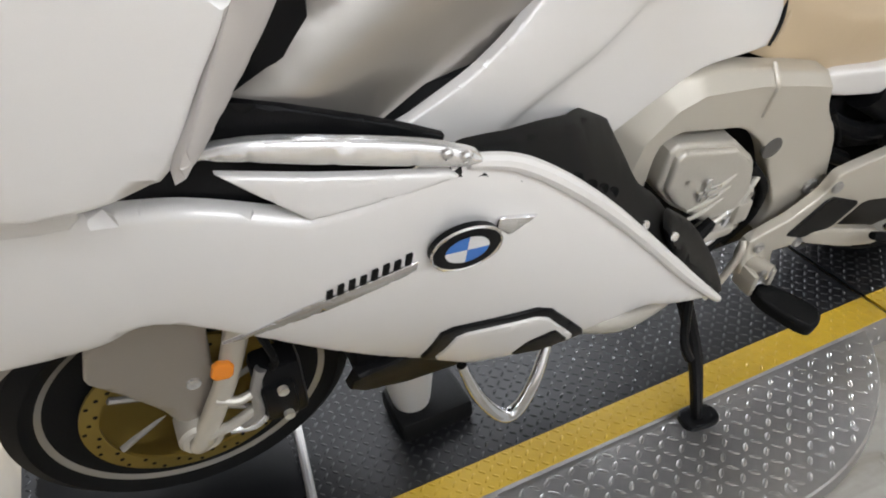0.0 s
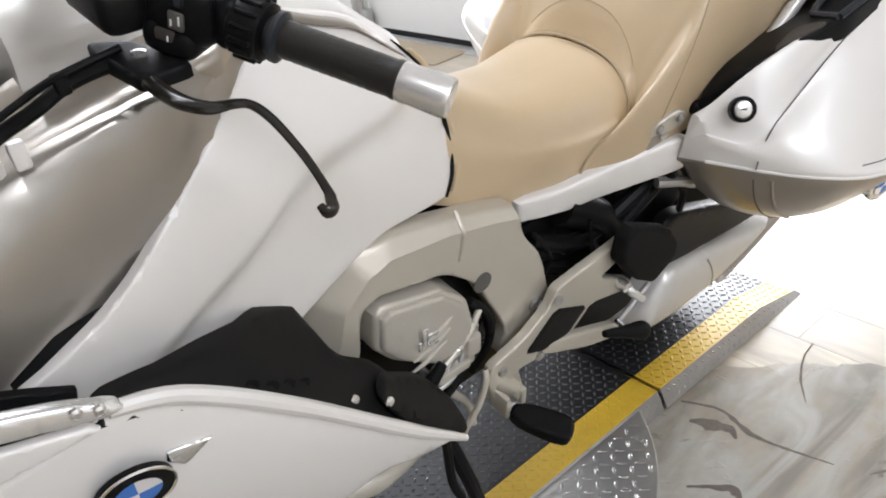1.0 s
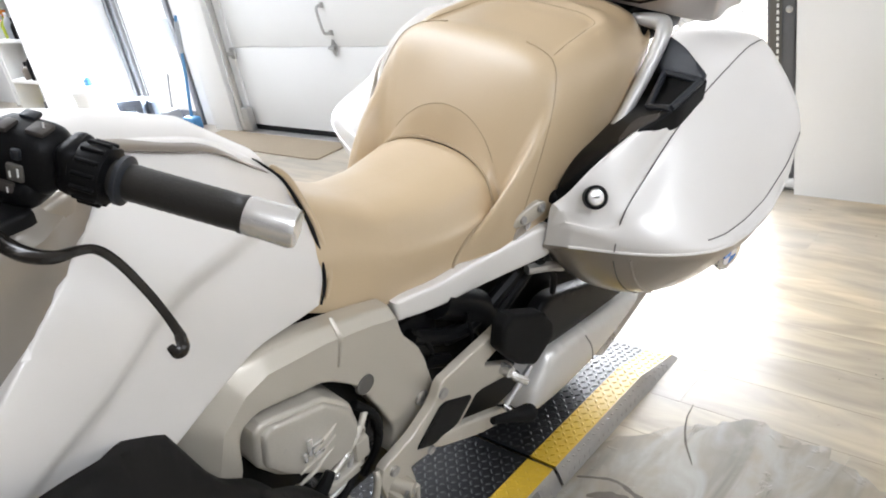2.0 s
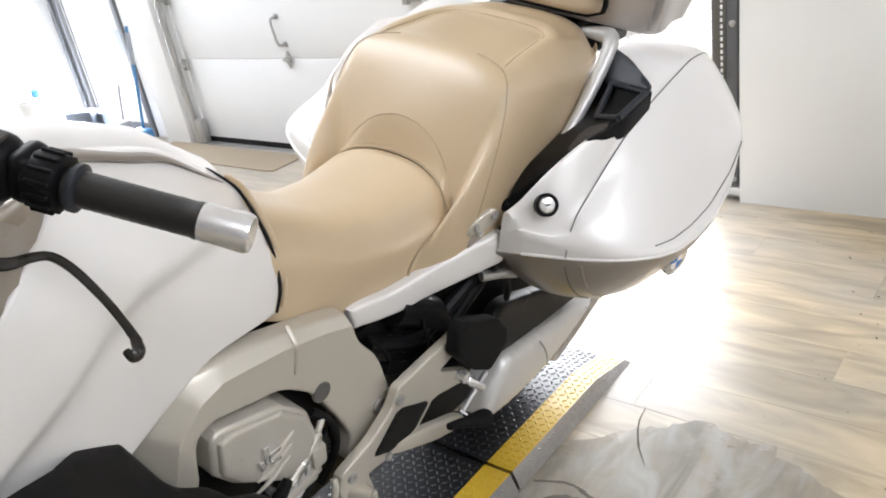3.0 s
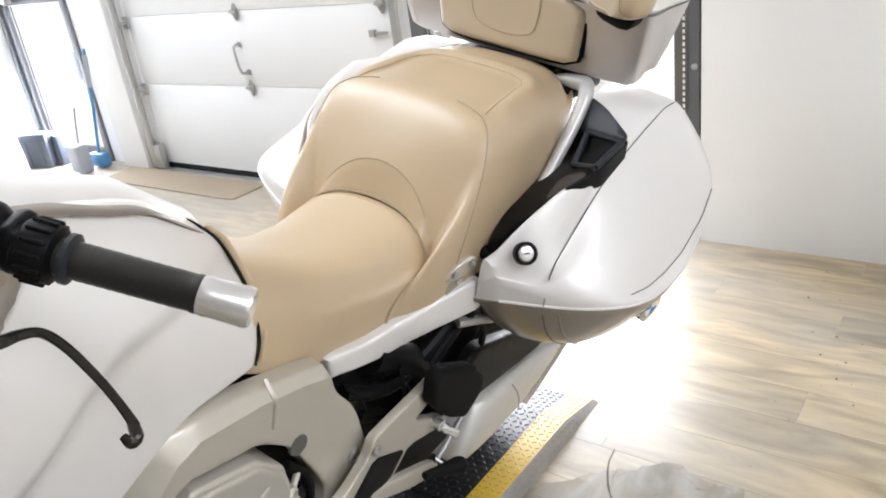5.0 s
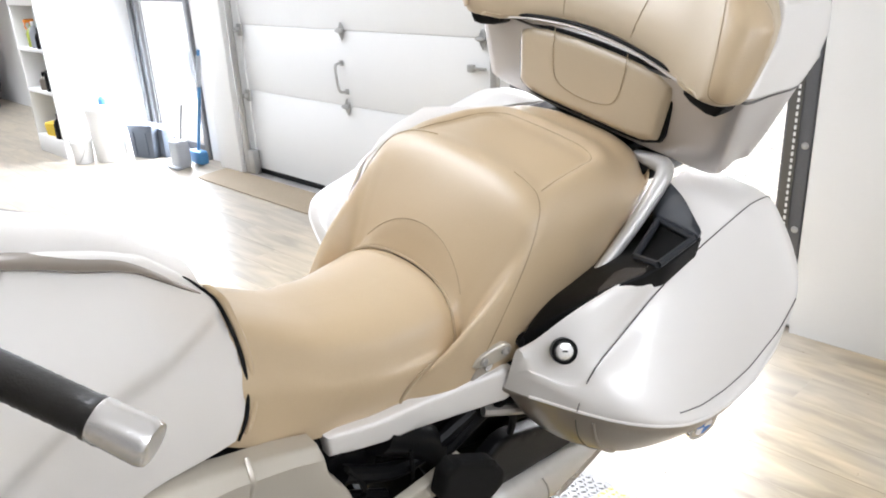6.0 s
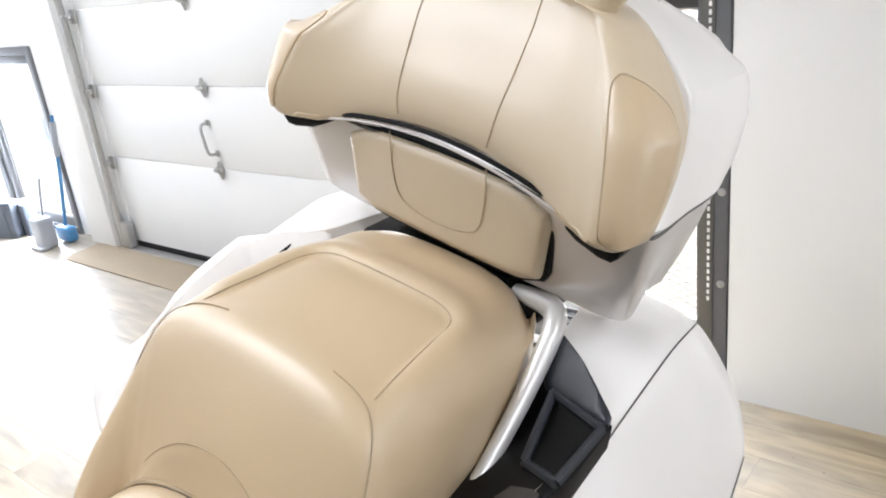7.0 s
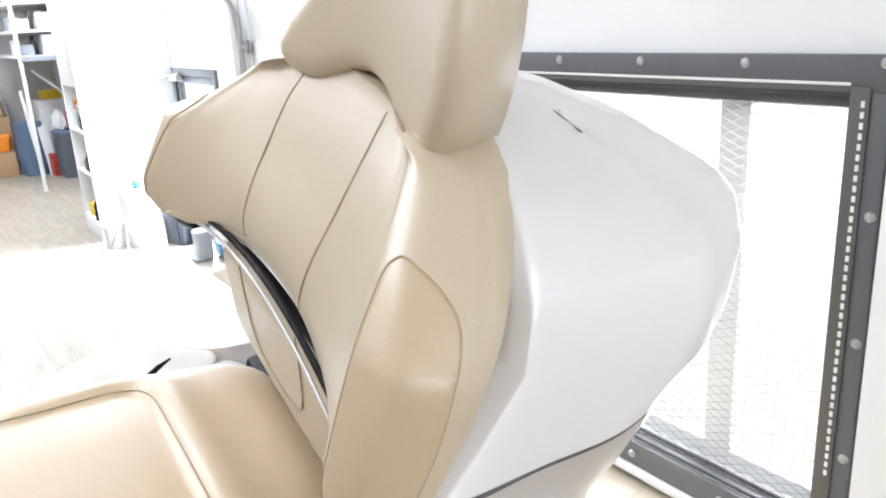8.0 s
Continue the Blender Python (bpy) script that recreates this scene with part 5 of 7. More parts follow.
    def at_s(s, v):
        xb = joint_x(v)
        x = xb + s * (xb + 0.168) / 0.44 if s < -0.03 else xb + s * (0.738 - xb) / 0.46 if s > 0.03 else xb + s
        if -0.06 < s < -0.03 or 0.03 < s < 0.06:
            f = (abs(s) - 0.03) / 0.03
            x = (xb + s) * (1 - f) + x * f
        return point(x, v)

    for nm, col in (("rider_cushion", fwd), ("passenger_cushion", aft)):
        rings = [[at_s(s, v) for v in vsn] for s in col]
        bm = loft(rings, cap=False, closed=False)
        bm.verts.ensure_lookup_table()
        n_v = len(vsn)
        end = 0 if col is fwd else len(col) - 1
        loop = [bm.verts[end * n_v + k] for k in range(n_v)]
        mid = bm.verts.new(sum((v.co for v in loop), Vector()) / n_v + Vector((-0.004 if col is fwd else 0.006, 0, 0)))
        for a, c in zip(loop, loop[1:]):
            bm.faces.new((a, c, mid))
        # tuck the joint edge down
        edge_row = len(col) - 1 if col is fwd else 0
        bm.verts.ensure_lookup_table()
        row = [bm.verts[edge_row * n_v + k] for k in range(n_v)]
        low = [bm.verts.new(v.co + Vector((0.0, -math.copysign(0.006, v.co.y) if abs(v.co.y) > 0.11 else 0.0, -0.010))) for v in row]
        for k in range(n_v - 1):
            bm.faces.new((row[k], row[k + 1], low[k + 1], low[k]))
        bmesh.ops.recalc_face_normals(bm, faces=bm.faces)
        if col is fwd:
            cushion = part("rider_cushion", bm, LEATHER, bike, "tan leather rider seat", sharp=60)
        else:
            pillion = part("passenger_cushion", bm, LEATHER, bike, "tan leather passenger seat with a raised front hump", sharp=60)
    # seams on the passenger part
    def on_seat(x, v, lift=0.0006):
        p = point(x, v)
        return p + Vector((0, 0, lift)) if abs(v) < 0.5 else p + Vector((0, math.copysign(lift, v), lift))

    for s in (-1, 1):
        def across(x, y):
            """The place on the seat's top at x and y."""
            lo, hi = 0.0, 0.75
            for _ in range(24):
                mid = (lo + hi) / 2
                lo, hi = (mid, hi) if abs(point(x, mid).y) < y else (lo, mid)
            return on_seat(x, s * lo, 0.0004)

        part("seat_seam", tube([across(x, y) for x, y in ((0.585, 0.0), (0.585, 0.05), (0.585, 0.085), (0.582, 0.108), (0.573, 0.122), (0.555, 0.130), (0.52, 0.134), (0.48, 0.138), (0.44, 0.143), (0.40, 0.148))], 0.0010, 6, 6), STITCH, pillion)
        part("seat_seam", tube([on_seat(x, s * v) for x, v in ((0.395, 0.20), (0.392, 0.30), (0.382, 0.40), (0.360, 0.52), (0.325, 0.68), (0.28, 0.84), (0.25, 0.95))], 0.0010, 6, 8), STITCH, pillion)
    crest = [point(joint_x(v) + 0.0175, v) + Vector((-0.0004, 0, 0.0006)) for v in np.linspace(-0.60, 0.60, 50)]
    part("seat_seam", tube([p for p in crest if abs(p.y) < 0.122], 0.0009, 6, 1), STITCH, pillion)
    piping = [point(joint_x(v), v) + Vector((0, math.copysign(0.001, v) * step01(0.4, 0.6, abs(v)), -0.003)) for v in np.linspace(-0.98, 0.98, 70)]
    part("cushion_joint", tube(piping, 0.0026, 6, 1), STITCH, cushion, "dark joint line between the cushions")
    # black base under the cushions, and trim at the tank
    part("seat_base", join(rbox((0.5, 0.20, 0.10), (0.10, 0, 0.70), 0.02), rbox((0.34, 0.26, 0.12), (0.50, 0, 0.82), 0.02), rbox((0.24, 0.24, 0.10), (0.60, 0, 0.93), 0.02)), BLACK, bike)
    edge = [(x + 0.001, -tank_y(x, z) - 0.001, z) for x, z in ((-0.158, 0.775), (-0.136, 0.81), (-0.125, 0.87), (-0.136, 0.940), (-0.160, 0.975), (-0.176, 0.992))]
    part("seat_trim", tube(edge, [0.002, 0.003, 0.0032, 0.0026, 0.002, 0.0008], 8, 6), BLACK, bike, "thin black edge between tank and seat")
    rim = [(x + 0.009, -(tank_y(x, z) - 0.002), z) for x, z in ((-0.150, 0.775), (-0.132, 0.81), (-0.124, 0.87), (-0.134, 0.935), (-0.152, 0.964), (-0.160, 0.972))]
    part("seat_piping", tube(rim, [0.003, 0.0055, 0.006, 0.0065, 0.005, 0.001], 10, 6), LEATHER, cushion, "rolled tan edge against the tank")
    # hinge plate at the seat's side
    plate = [(0.235, 0.705), (0.25, 0.742), (0.30, 0.765), (0.345, 0.785), (0.36, 0.765), (0.34, 0.735), (0.28, 0.712)]
    hp = part("side_plate", sheet(plate, left(lambda x, z: 0.196 + 0.12 * (x - 0.25)), 0.012, 0.004, 0.014, 1), TAUPE, bike, "taupe side plate under the passenger seat")
    part("plate_screw", lathe([(0.009, 0), (0.009, 0.003), (0.0005, 0.003)], 14, pose(0.272, -0.199, 0.733, 90, 0, 0)), SATIN, hp)
    part("plate_knob", lathe([(0.013, 0), (0.015, 0.010), (0.010, 0.016), (0.0005, 0.016)], 14, pose(0.338, -0.205, 0.766, 90, 0, 0)), BLACK, hp)


def tail():
    outline = [(-0.010, 0.690, 1), (0.0, 0.644, 1), (0.05, 0.636), (0.10, 0.632), (0.16, 0.638), (0.22, 0.645), (0.315, 0.655), (0.33, 0.69), (0.315, 0.725), (0.237, 0.712), (0.155, 0.696), (0.081, 0.685)]
    yf = lambda x, z: np.interp(x, [-0.02, 0.15, 0.33], [0.132, 0.170, 0.232]) - 1.5 * (z - 0.675) ** 2
    both("tail_side", sheet(outline, left(yf), 0.02, 0.007, 0.014, 1, 0.12), PEARL)
    for s in (-1, 1):
        brk = part("seat_bracket", sheet([(0.236, 0.738), (0.245, 0.760), (0.285, 0.780), (0.306, 0.772), (0.302, 0.750), (0.27, 0.738)], lambda u, v, d: (u, s * (float(np.interp(u, [0.2, 0.33], [0.184, 0.226])) - d), v), 0.014, 0.004, 0.012, 1), CHAMPAGNE, bike, "champagne bracket under the seat edge")
        for u, v in ((0.254, 0.752), (0.290, 0.766)):
            part("bracket_bolt", lathe([(0.008, 0), (0.008, 0.004), (0.005, 0.006), (0.0005, 0.003)], 12, pose(u, s * float(np.interp(u, [0.2, 0.33], [0.184, 0.226])), v, 90 if s < 0 else -90, 0, 0)), STEEL, brk)
    # dark frame parts seen under the seat
    part("shock_cover", tube([(0.10, -0.13, 0.63), (0.20, -0.14, 0.56), (0.26, -0.15, 0.46)], 0.035, 12, 5), BLACK, bike)
    part("rear_frame", join(tube([(0.02, -0.14, 0.60), (0.16, -0.15, 0.54), (0.34, -0.17, 0.62)], 0.016, 10, 5), tube([(-0.02, -0.13, 0.56), (0.12, -0.14, 0.48)], 0.014, 10, 3), tube([(0.20, -0.16, 0.50), (0.36, -0.19, 0.64)], 0.012, 10, 3)), BLACK, bike, "black tubular rear frame")
    part("hydraulic_unit", rbox((0.12, 0.08, 0.09), (0.06, -0.08, 0.57), 0.015), BLACK, bike)
    for path, r, mat in (([(0.28, -0.20, 0.63), (0.33, -0.22, 0.62), (0.38, -0.215, 0.59)], 0.010, STEEL), ([(0.02, -0.15, 0.62), (0.06, -0.155, 0.55), (0.04, -0.15, 0.50)], 0.005, RUBBER), ([(0.14, -0.17, 0.60), (0.15, -0.175, 0.52), (0.13, -0.17, 0.46)], 0.004, RUBBER), ([(0.30, -0.21, 0.645), (0.36, -0.21, 0.58), (0.38, -0.20, 0.52)], 0.007, RUBBER)):
        part("cable", tube(path, r, 8, 6), mat, bike)
    part("mount_bolt", lathe([(0.012, 0), (0.014, 0.012), (0.008, 0.018)], 12, pose(0.385, -0.225, 0.60, 90, 0, 0)), SATIN, bike)
    part("inner_fender", sheet([(0.10, 0.62), (0.40, 0.64), (0.58, 0.44), (0.50, 0.36), (0.30, 0.42), (0.14, 0.46)], left(lambda x, z: 0.10), 0.03, 0.01, 0.03, 1), BLACK, bike, "black inner fender")
    # silencer: a flat-sided tapered can with a darker end
    can = [(0.285, 0.255), (0.30, 0.31), (0.37, 0.382), (0.47, 0.362), (0.60, 0.340), (0.70, 0.322), (0.79, 0.308), (0.74, 0.288), (0.56, 0.215), (0.42, 0.205), (0.32, 0.225)]
    bulge = lambda x, z: 0.232 - 1.4 * (z - 0.31 - 0.05 * (0.5 - x)) ** 2
    sil = part("silencer", sheet(can, left(bulge), 0.11, 0.028, 0.02, 1, 0.14), SILVER_BAR, bike, "pale silver silencer with a dark end")
    part("silencer_band", tube([(x, -(bulge(x, z) + 0.0005), z) for x, z in ((0.548, 0.236), (0.53, 0.28), (0.512, 0.315), (0.49, 0.348))], 0.0018, 6, 5), STEEL, sil)
    part("silencer_end", sheet([(0.585, 0.215), (0.755, 0.290), (0.84, 0.322), (0.862, 0.300), (0.70, 0.235), (0.60, 0.205)], left(lambda x, z: 0.226), 0.09, 0.014, 0.02, 1, 0.14), TAUPE, sil, "taupe end of the silencer")
    part("heat_guard", sheet([(0.28, 0.47), (0.36, 0.52), (0.50, 0.47), (0.78, 0.36), (0.80, 0.325), (0.60, 0.345), (0.42, 0.37), (0.31, 0.39)], left(lambda x, z: 0.205), 0.03, 0.01, 0.02, 1, 0.14), BLACK, bike, "black plastic guard over the silencer")
    part("swing_arm", join(rbox((0.40, 0.05, 0.07), (0.36, -0.13, 0.335), 0.015), rbox((0.10, 0.06, 0.12), (0.54, -0.125, 0.32), 0.02)), BLACK, bike, "black swing arm")


def footrests():
    beam = [(0.231, 0.562, 1), (0.162, 0.552), (0.087, 0.545), (0.020, 0.538), (0.000, 0.501), (-0.052, 0.468), (-0.128, 0.448), (-0.136, 0.413), (-0.118, 0.345), (-0.078, 0.325), (-0.049, 0.345), (-0.062, 0.396), (0.030, 0.384), (0.072, 0.394), (0.122, 0.440), (0.249, 0.403, 1), (0.235, 0.432), (0.136, 0.494), (0.209, 0.512)]
    fr = part("footrest_bracket", sheet(beam, left(lambda x, z: 0.212), 0.018, 0.0035, 0.012, 1, 0.10), CHAMPAGNE, bike, "champagne painted footrest bracket")
    part("bracket_inset", sheet([(0.020, 0.492), (0.108, 0.446), (0.061, 0.404), (-0.007, 0.405), (-0.051, 0.429)], left(lambda x, z: 0.215), 0.006, 0.003, 0.012, 1, 0.1), MATTE_BLACK, fr, "matt black heel plate")
    part("bracket_arm", sheet([(-0.02, 0.424), (0.06, 0.402), (0.175, 0.364), (0.200, 0.342), (0.188, 0.322), (0.120, 0.336), (0.00, 0.388)], left(lambda x, z: 0.214 + 0.1 * max(0.0, x)), 0.016, 0.006, 0.014, 1, 0.15), CHAMPAGNE, fr)
    for x, z, r in ((0.022, 0.512, 0.011), (0.222, 0.420, 0.010), (-0.012, 0.398, 0.009), (-0.105, 0.425, 0.010)):
        part("bracket_bolt", lathe([(r, 0), (r, 0.005), (r * 0.6, 0.006), (0.0005, 0.003)], 16, pose(x, -0.212, z, 90, 0, 0)), STEEL, fr)
    part("peg_joint", join(rbox((0.012, 0.045, 0.050), (-0.116, -0.222, 0.362), 0.004), rbox((0.012, 0.045, 0.050), (-0.080, -0.222, 0.362), 0.004), lathe([(0.014, -0.024), (0.014, 0.024)], 14, pose(-0.10, -0.222, 0.388, 90, 0, 20))), CHAMPAGNE, fr)
    part("peg_joint_bolt", lathe([(0.012, 0), (0.012, 0.006), (0.0005, 0.004)], 14, pose(-0.102, -0.24, 0.385, 90, 0, 0)), STEEL, fr)
    peg = [(-0.05, -0.02), (0.055, -0.028), (0.065, 0.0), (0.055, 0.028), (-0.05, 0.02)]
    m = Matrix.Translation((-0.085, -0.285, 0.345)) @ Euler((radians(10), radians(5), radians(-62))).to_matrix().to_4x4()
    part("rider_peg", sheet(peg, lambda u, v, d: m @ Vector((u, v, 0.012 - d)), 0.026, 0.008, 0.012, 2), RUBBER, fr, "black rubber rider footrest")
    part("peg_rod", tube([(-0.10, -0.23, 0.35), (-0.092, -0.25, 0.34)], 0.012, 10, 1), STEEL, fr)
    # passenger footrest, folded up
    pp = [(0.149, 0.540), (0.152, 0.592), (0.172, 0.610), (0.268, 0.562), (0.300, 0.520), (0.303, 0.486), (0.251, 0.441), (0.200, 0.474)]
    part("passenger_peg", sheet(pp, left(lambda x, z: 0.252 + 0.10 * (x - 0.22)), 0.028, 0.008, 0.014, 1, 0.10), RUBBER, bike, "black rubber passenger footrest, folded up")
    part("passenger_peg_mount", join(tube([(0.21, -0.215, 0.44), (0.215, -0.235, 0.425), (0.235, -0.245, 0.405)], 0.009, 8, 4), lathe([(0.012, -0.012), (0.012, 0.012)], 12, pose(0.20, -0.22, 0.445, 90, 0, 0))), SATIN, bike)
    part("stand_link", tube([(-0.140, -0.205, 0.450), (-0.146, -0.214, 0.432), (-0.163, -0.216, 0.386), (-0.195, -0.218, 0.343)], [0.006, 0.0065, 0.0065, 0.005], 10, 5), CHAMPAGNE, bike, "pale bent steel link")
    part("peg_hanger", sheet([(0.120, 0.430), (0.185, 0.430), (0.285, 0.368), (0.300, 0.330), (0.205, 0.325), (0.096, 0.372), (0.046, 0.386)], left(lambda x, z: 0.198), 0.02, 0.006, 0.014, 1, 0.12), BLACK, bike, "black hanger plate behind the bracket")
    # gear lever
    part("gear_lever", tube([(0.262, -0.236, 0.420), (0.206, -0.242, 0.402), (0.160, -0.248, 0.390)], [0.006, 0.0065, 0.0055], 10, 5), STEEL, bike, "bright metal lever")
    part("gear_pedal", tube([(0.105, -0.262, 0.410), (0.147, -0.270, 0.393), (0.196, -0.278, 0.370), (0.210, -0.282, 0.364)], [0.007, 0.011, 0.019, 0.015], 12, 5), RUBBER, bike, "black rubber pedal")
    part("lever_pin", tube([(0.162, -0.244, 0.396), (0.170, -0.262, 0.382)], 0.005, 8, 1), CHROME, bike)
    # side stand down to the plate
    foot = Matrix(bike.matrix_world).inverted() @ Vector((-0.195, -0.358, 0.068))
    top = Vector((-0.235, -0.20, 0.37))
    part("side_stand", tube([top, top.lerp(foot, 0.45) + Vector((0.004, -0.012, 0)), foot], [0.014, 0.0135, 0.011], 10, 5), BLACK, bike, "black side stand leg")
    fm = Matrix(bike.matrix_world).inverted() @ pose(-0.195, -0.358, 0.0545)
    part("stand_foot", sheet([(-0.035, -0.022), (0.035, -0.03), (0.045, 0.005), (0.02, 0.03), (-0.03, 0.026)], lambda u, v, d: fm @ Vector((u, v, 0.014 - d)), 0.012, 0.004, 0.01, 2), BLACK, bike, "black side stand foot")
    part("stand_spur", tube([(-0.25, -0.23, 0.40), (-0.27, -0.27, 0.33), (-0.265, -0.29, 0.30)], 0.008, 8, 4), BLACK, bike)


def handlebar():
    a, b = Vector((-0.487, -0.262, 1.180)), Vector((-0.395, -0.418, 1.140))
    d = (b - a).normalized()
    L = (b - a).length
    m = along(a, b)
    part("handlebar_grip", lathe([(0.0170, 0.0), (0.0170, 0.01), (0.0153, 0.014)] + [(0.0153 + (0.0004 if k % 2 else 0), 0.016 + 0.004 * k) for k in range(28)] + [(0.0153, L - 0.046), (0.0162, L - 0.044), (0.0162, L - 0.040), (0.011, L - 0.039)], 22, m), GRIP, bike, "black rubber grip")
    part("bar_end", lathe([(0.012, L - 0.041), (0.0160, L - 0.040), (0.0168, L - 0.034), (0.0160, L - 0.031), (0.0170, L - 0.002), (0.0155, L + 0.002), (0.011, L + 0.001), (0.0005, L - 0.002)], 26, m), SATIN, bike, "bright metal bar end")
    mr = m @ Matrix.Translation((0, 0, 0.033))
    ring = lathe([(0.020, -0.030), (0.0235, -0.028), (0.0250, -0.020), (0.0250, -0.008), (0.0235, -0.002), (0.018, 0.0)], 28, mr)
    wheel = part("selector_ring", ring, BLACK, bike, "black ribbed selector ring on the grip")
    for k in range(14):
        q = mr @ Matrix.Rotation(6.2832 * k / 14, 4, "Z") @ Vector((0.0250, 0, -0.014))
        part("ring_rib", rbox((0.004, 0.004, 0.02), (0, 0, 0), 0.001, 1, Matrix.Translation(q) @ m.to_3x3().to_4x4()), BLACK, wheel)
    sw = along(a - d * 0.055, b)
    body = join(rbox((0.050, 0.058, 0.066), (0, 0, 0.016), 0.020, 4), rbox((0.040, 0.046, 0.022), (0.002, 0.002, 0.055), 0.010, 3), rbox((0.046, 0.030, 0.05), (-0.006, -0.024, 0.010), 0.012, 3))
    body.transform(sw)
    switch = part("switch_housing", body, BLACK, bike, "black switch housing with grey and red keys")
    part("grip_flange", lathe([(0.016, 0.004), (0.021, 0.006), (0.021, 0.010), (0.016, 0.013)], 24, mr), SLATE_BLACK, switch)
    for size, at, mat in (((0.018, 0.005, 0.016), (-0.004, 0.029, 0.030), POCKET_MAT), ((0.012, 0.005, 0.014), (0.012, 0.029, 0.012), SLATE_BLACK), ((0.018, 0.005, 0.010), (-0.010, 0.029, 0.006), POCKET_MAT), ((0.005, 0.010, 0.008), (-0.025, 0.015, 0.022), SLATE_BLACK), ((0.005, 0.016, 0.014), (-0.0255, -0.002, 0.020), SOCKET), ((0.005, 0.012, 0.018), (-0.0265, -0.018, 0.010), POCKET_MAT), ((0.016, 0.012, 0.005), (0.0, 0.0, 0.066), SLATE_BLACK)):
        k = rbox(size, at, 0.002)
        k.transform(sw)
        part("switch_key", k, mat, switch)
    for at, w in (((-0.0285, 0.0, 0.024), 0.008), ((-0.0285, -0.003, 0.017), 0.006), ((-0.0295, -0.018, 0.014), 0.005), ((-0.004, 0.032, 0.033), 0.008)):
        k = rbox((0.0008, w, 0.0016), at, 0.0002, 1)
        k.transform(sw)
        part("key_mark", k, WHITE_PLASTIC, switch)
    # clutch: reservoir, perch and lever
    pb = a - d * 0.11
    res = rbox((0.075, 0.07, 0.045), (pb.x - 0.045, pb.y + 0.01, pb.z + 0.03), 0.012, 3)
    cyl = part("clutch_reservoir", res, BLACK, bike, "black clutch fluid reservoir")
    part("reservoir_cap", rbox((0.078, 0.073, 0.012), (pb.x - 0.045, pb.y + 0.01, pb.z + 0.057), 0.005, 2), SATIN, cyl, "bright reservoir cap")
    perch = [(-0.576, -0.158), (-0.546, -0.176), (-0.522, -0.236), (-0.526, -0.254), (-0.568, -0.256), (-0.578, -0.192)]
    pr = part("lever_perch", sheet(perch, lambda u, v, dd: (u, v, 1.154 - dd), 0.013, 0.004, 0.010, 1, 0.12), BLACK, bike, "black clutch lever perch")
    part("perch_clamp", rbox((0.045, 0.10, 0.04), (-0.550, -0.165, 1.190), 0.012, 3), BLACK, pr)
    part("perch_bolt", lathe([(0.0065, 0), (0.0065, 0.003), (0.003, 0.004)], 12, Matrix.Translation((-0.552, -0.214, 1.1542))), SATIN, pr)
    lever = part("clutch_lever", tube([(-0.556, -0.228, 1.146), (-0.562, -0.262, 1.149), (-0.559, -0.301, 1.150), (-0.545, -0.319, 1.147), (-0.527, -0.318, 1.143), (-0.514, -0.324, 1.140), (-0.509, -0.346, 1.134), (-0.509, -0.381, 1.124), (-0.510, -0.405, 1.114), (-0.512, -0.424, 1.105)], [0.0075, 0.0078, 0.0075, 0.0070, 0.0056, 0.0046, 0.0042, 0.0038, 0.0036, 0.0040], 10, 6, 0.7), LEVER, bike, "dark metal clutch lever with a hooked end")
    part("lever_hook", tube([(-0.512, -0.421, 1.106), (-0.516, -0.430, 1.102), (-0.522, -0.432, 1.101), (-0.523, -0.425, 1.104)], [0.0040, 0.0050, 0.0042, 0.0030], 10, 5), LEVER, lever)
    part("handlebar", tube([a - d * 0.03, a - d * 0.10, Vector((-0.545, -0.11, 1.215)), Vector((-0.560, 0, 1.205)), Vector((-0.545, 0.11, 1.215))], 0.012, 12, 5), BLACK, bike)
    hose = part("clutch_hose", tube([(-0.556, -0.205, 1.145), (-0.575, -0.200, 1.147), (-0.607, -0.190, 1.138), (-0.638, -0.190, 1.125), (-0.668, -0.184, 1.112), (-0.691, -0.195, 1.106), (-0.76, -0.18, 1.06)], 0.0065, 10, 6), RUBBER, bike, "black hose and cable bundle")
    part("cable", tube([(-0.560, -0.198, 1.158), (-0.610, -0.196, 1.150), (-0.642, -0.184, 1.134), (-0.690, -0.180, 1.112), (-0.75, -0.16, 1.07)], 0.0035, 8, 6), BLACK, hose)
    part("cable_bracket", join(rbox((0.015, 0.010, 0.028), (-0.660, -0.180, 1.088), 0.004), rbox((0.012, 0.012, 0.020), (-0.678, -0.160, 1.070), 0.004)), PEARL, hose, "pale bracket under the hoses")
    for size, at in (((0.013, 0.018, 0.017), (-0.612, -0.190, 1.140)), ((0.014, 0.019, 0.018), (-0.685, -0.192, 1.110))):
        part("hose_clip", rbox(size, at, 0.004), BLACK, hose)


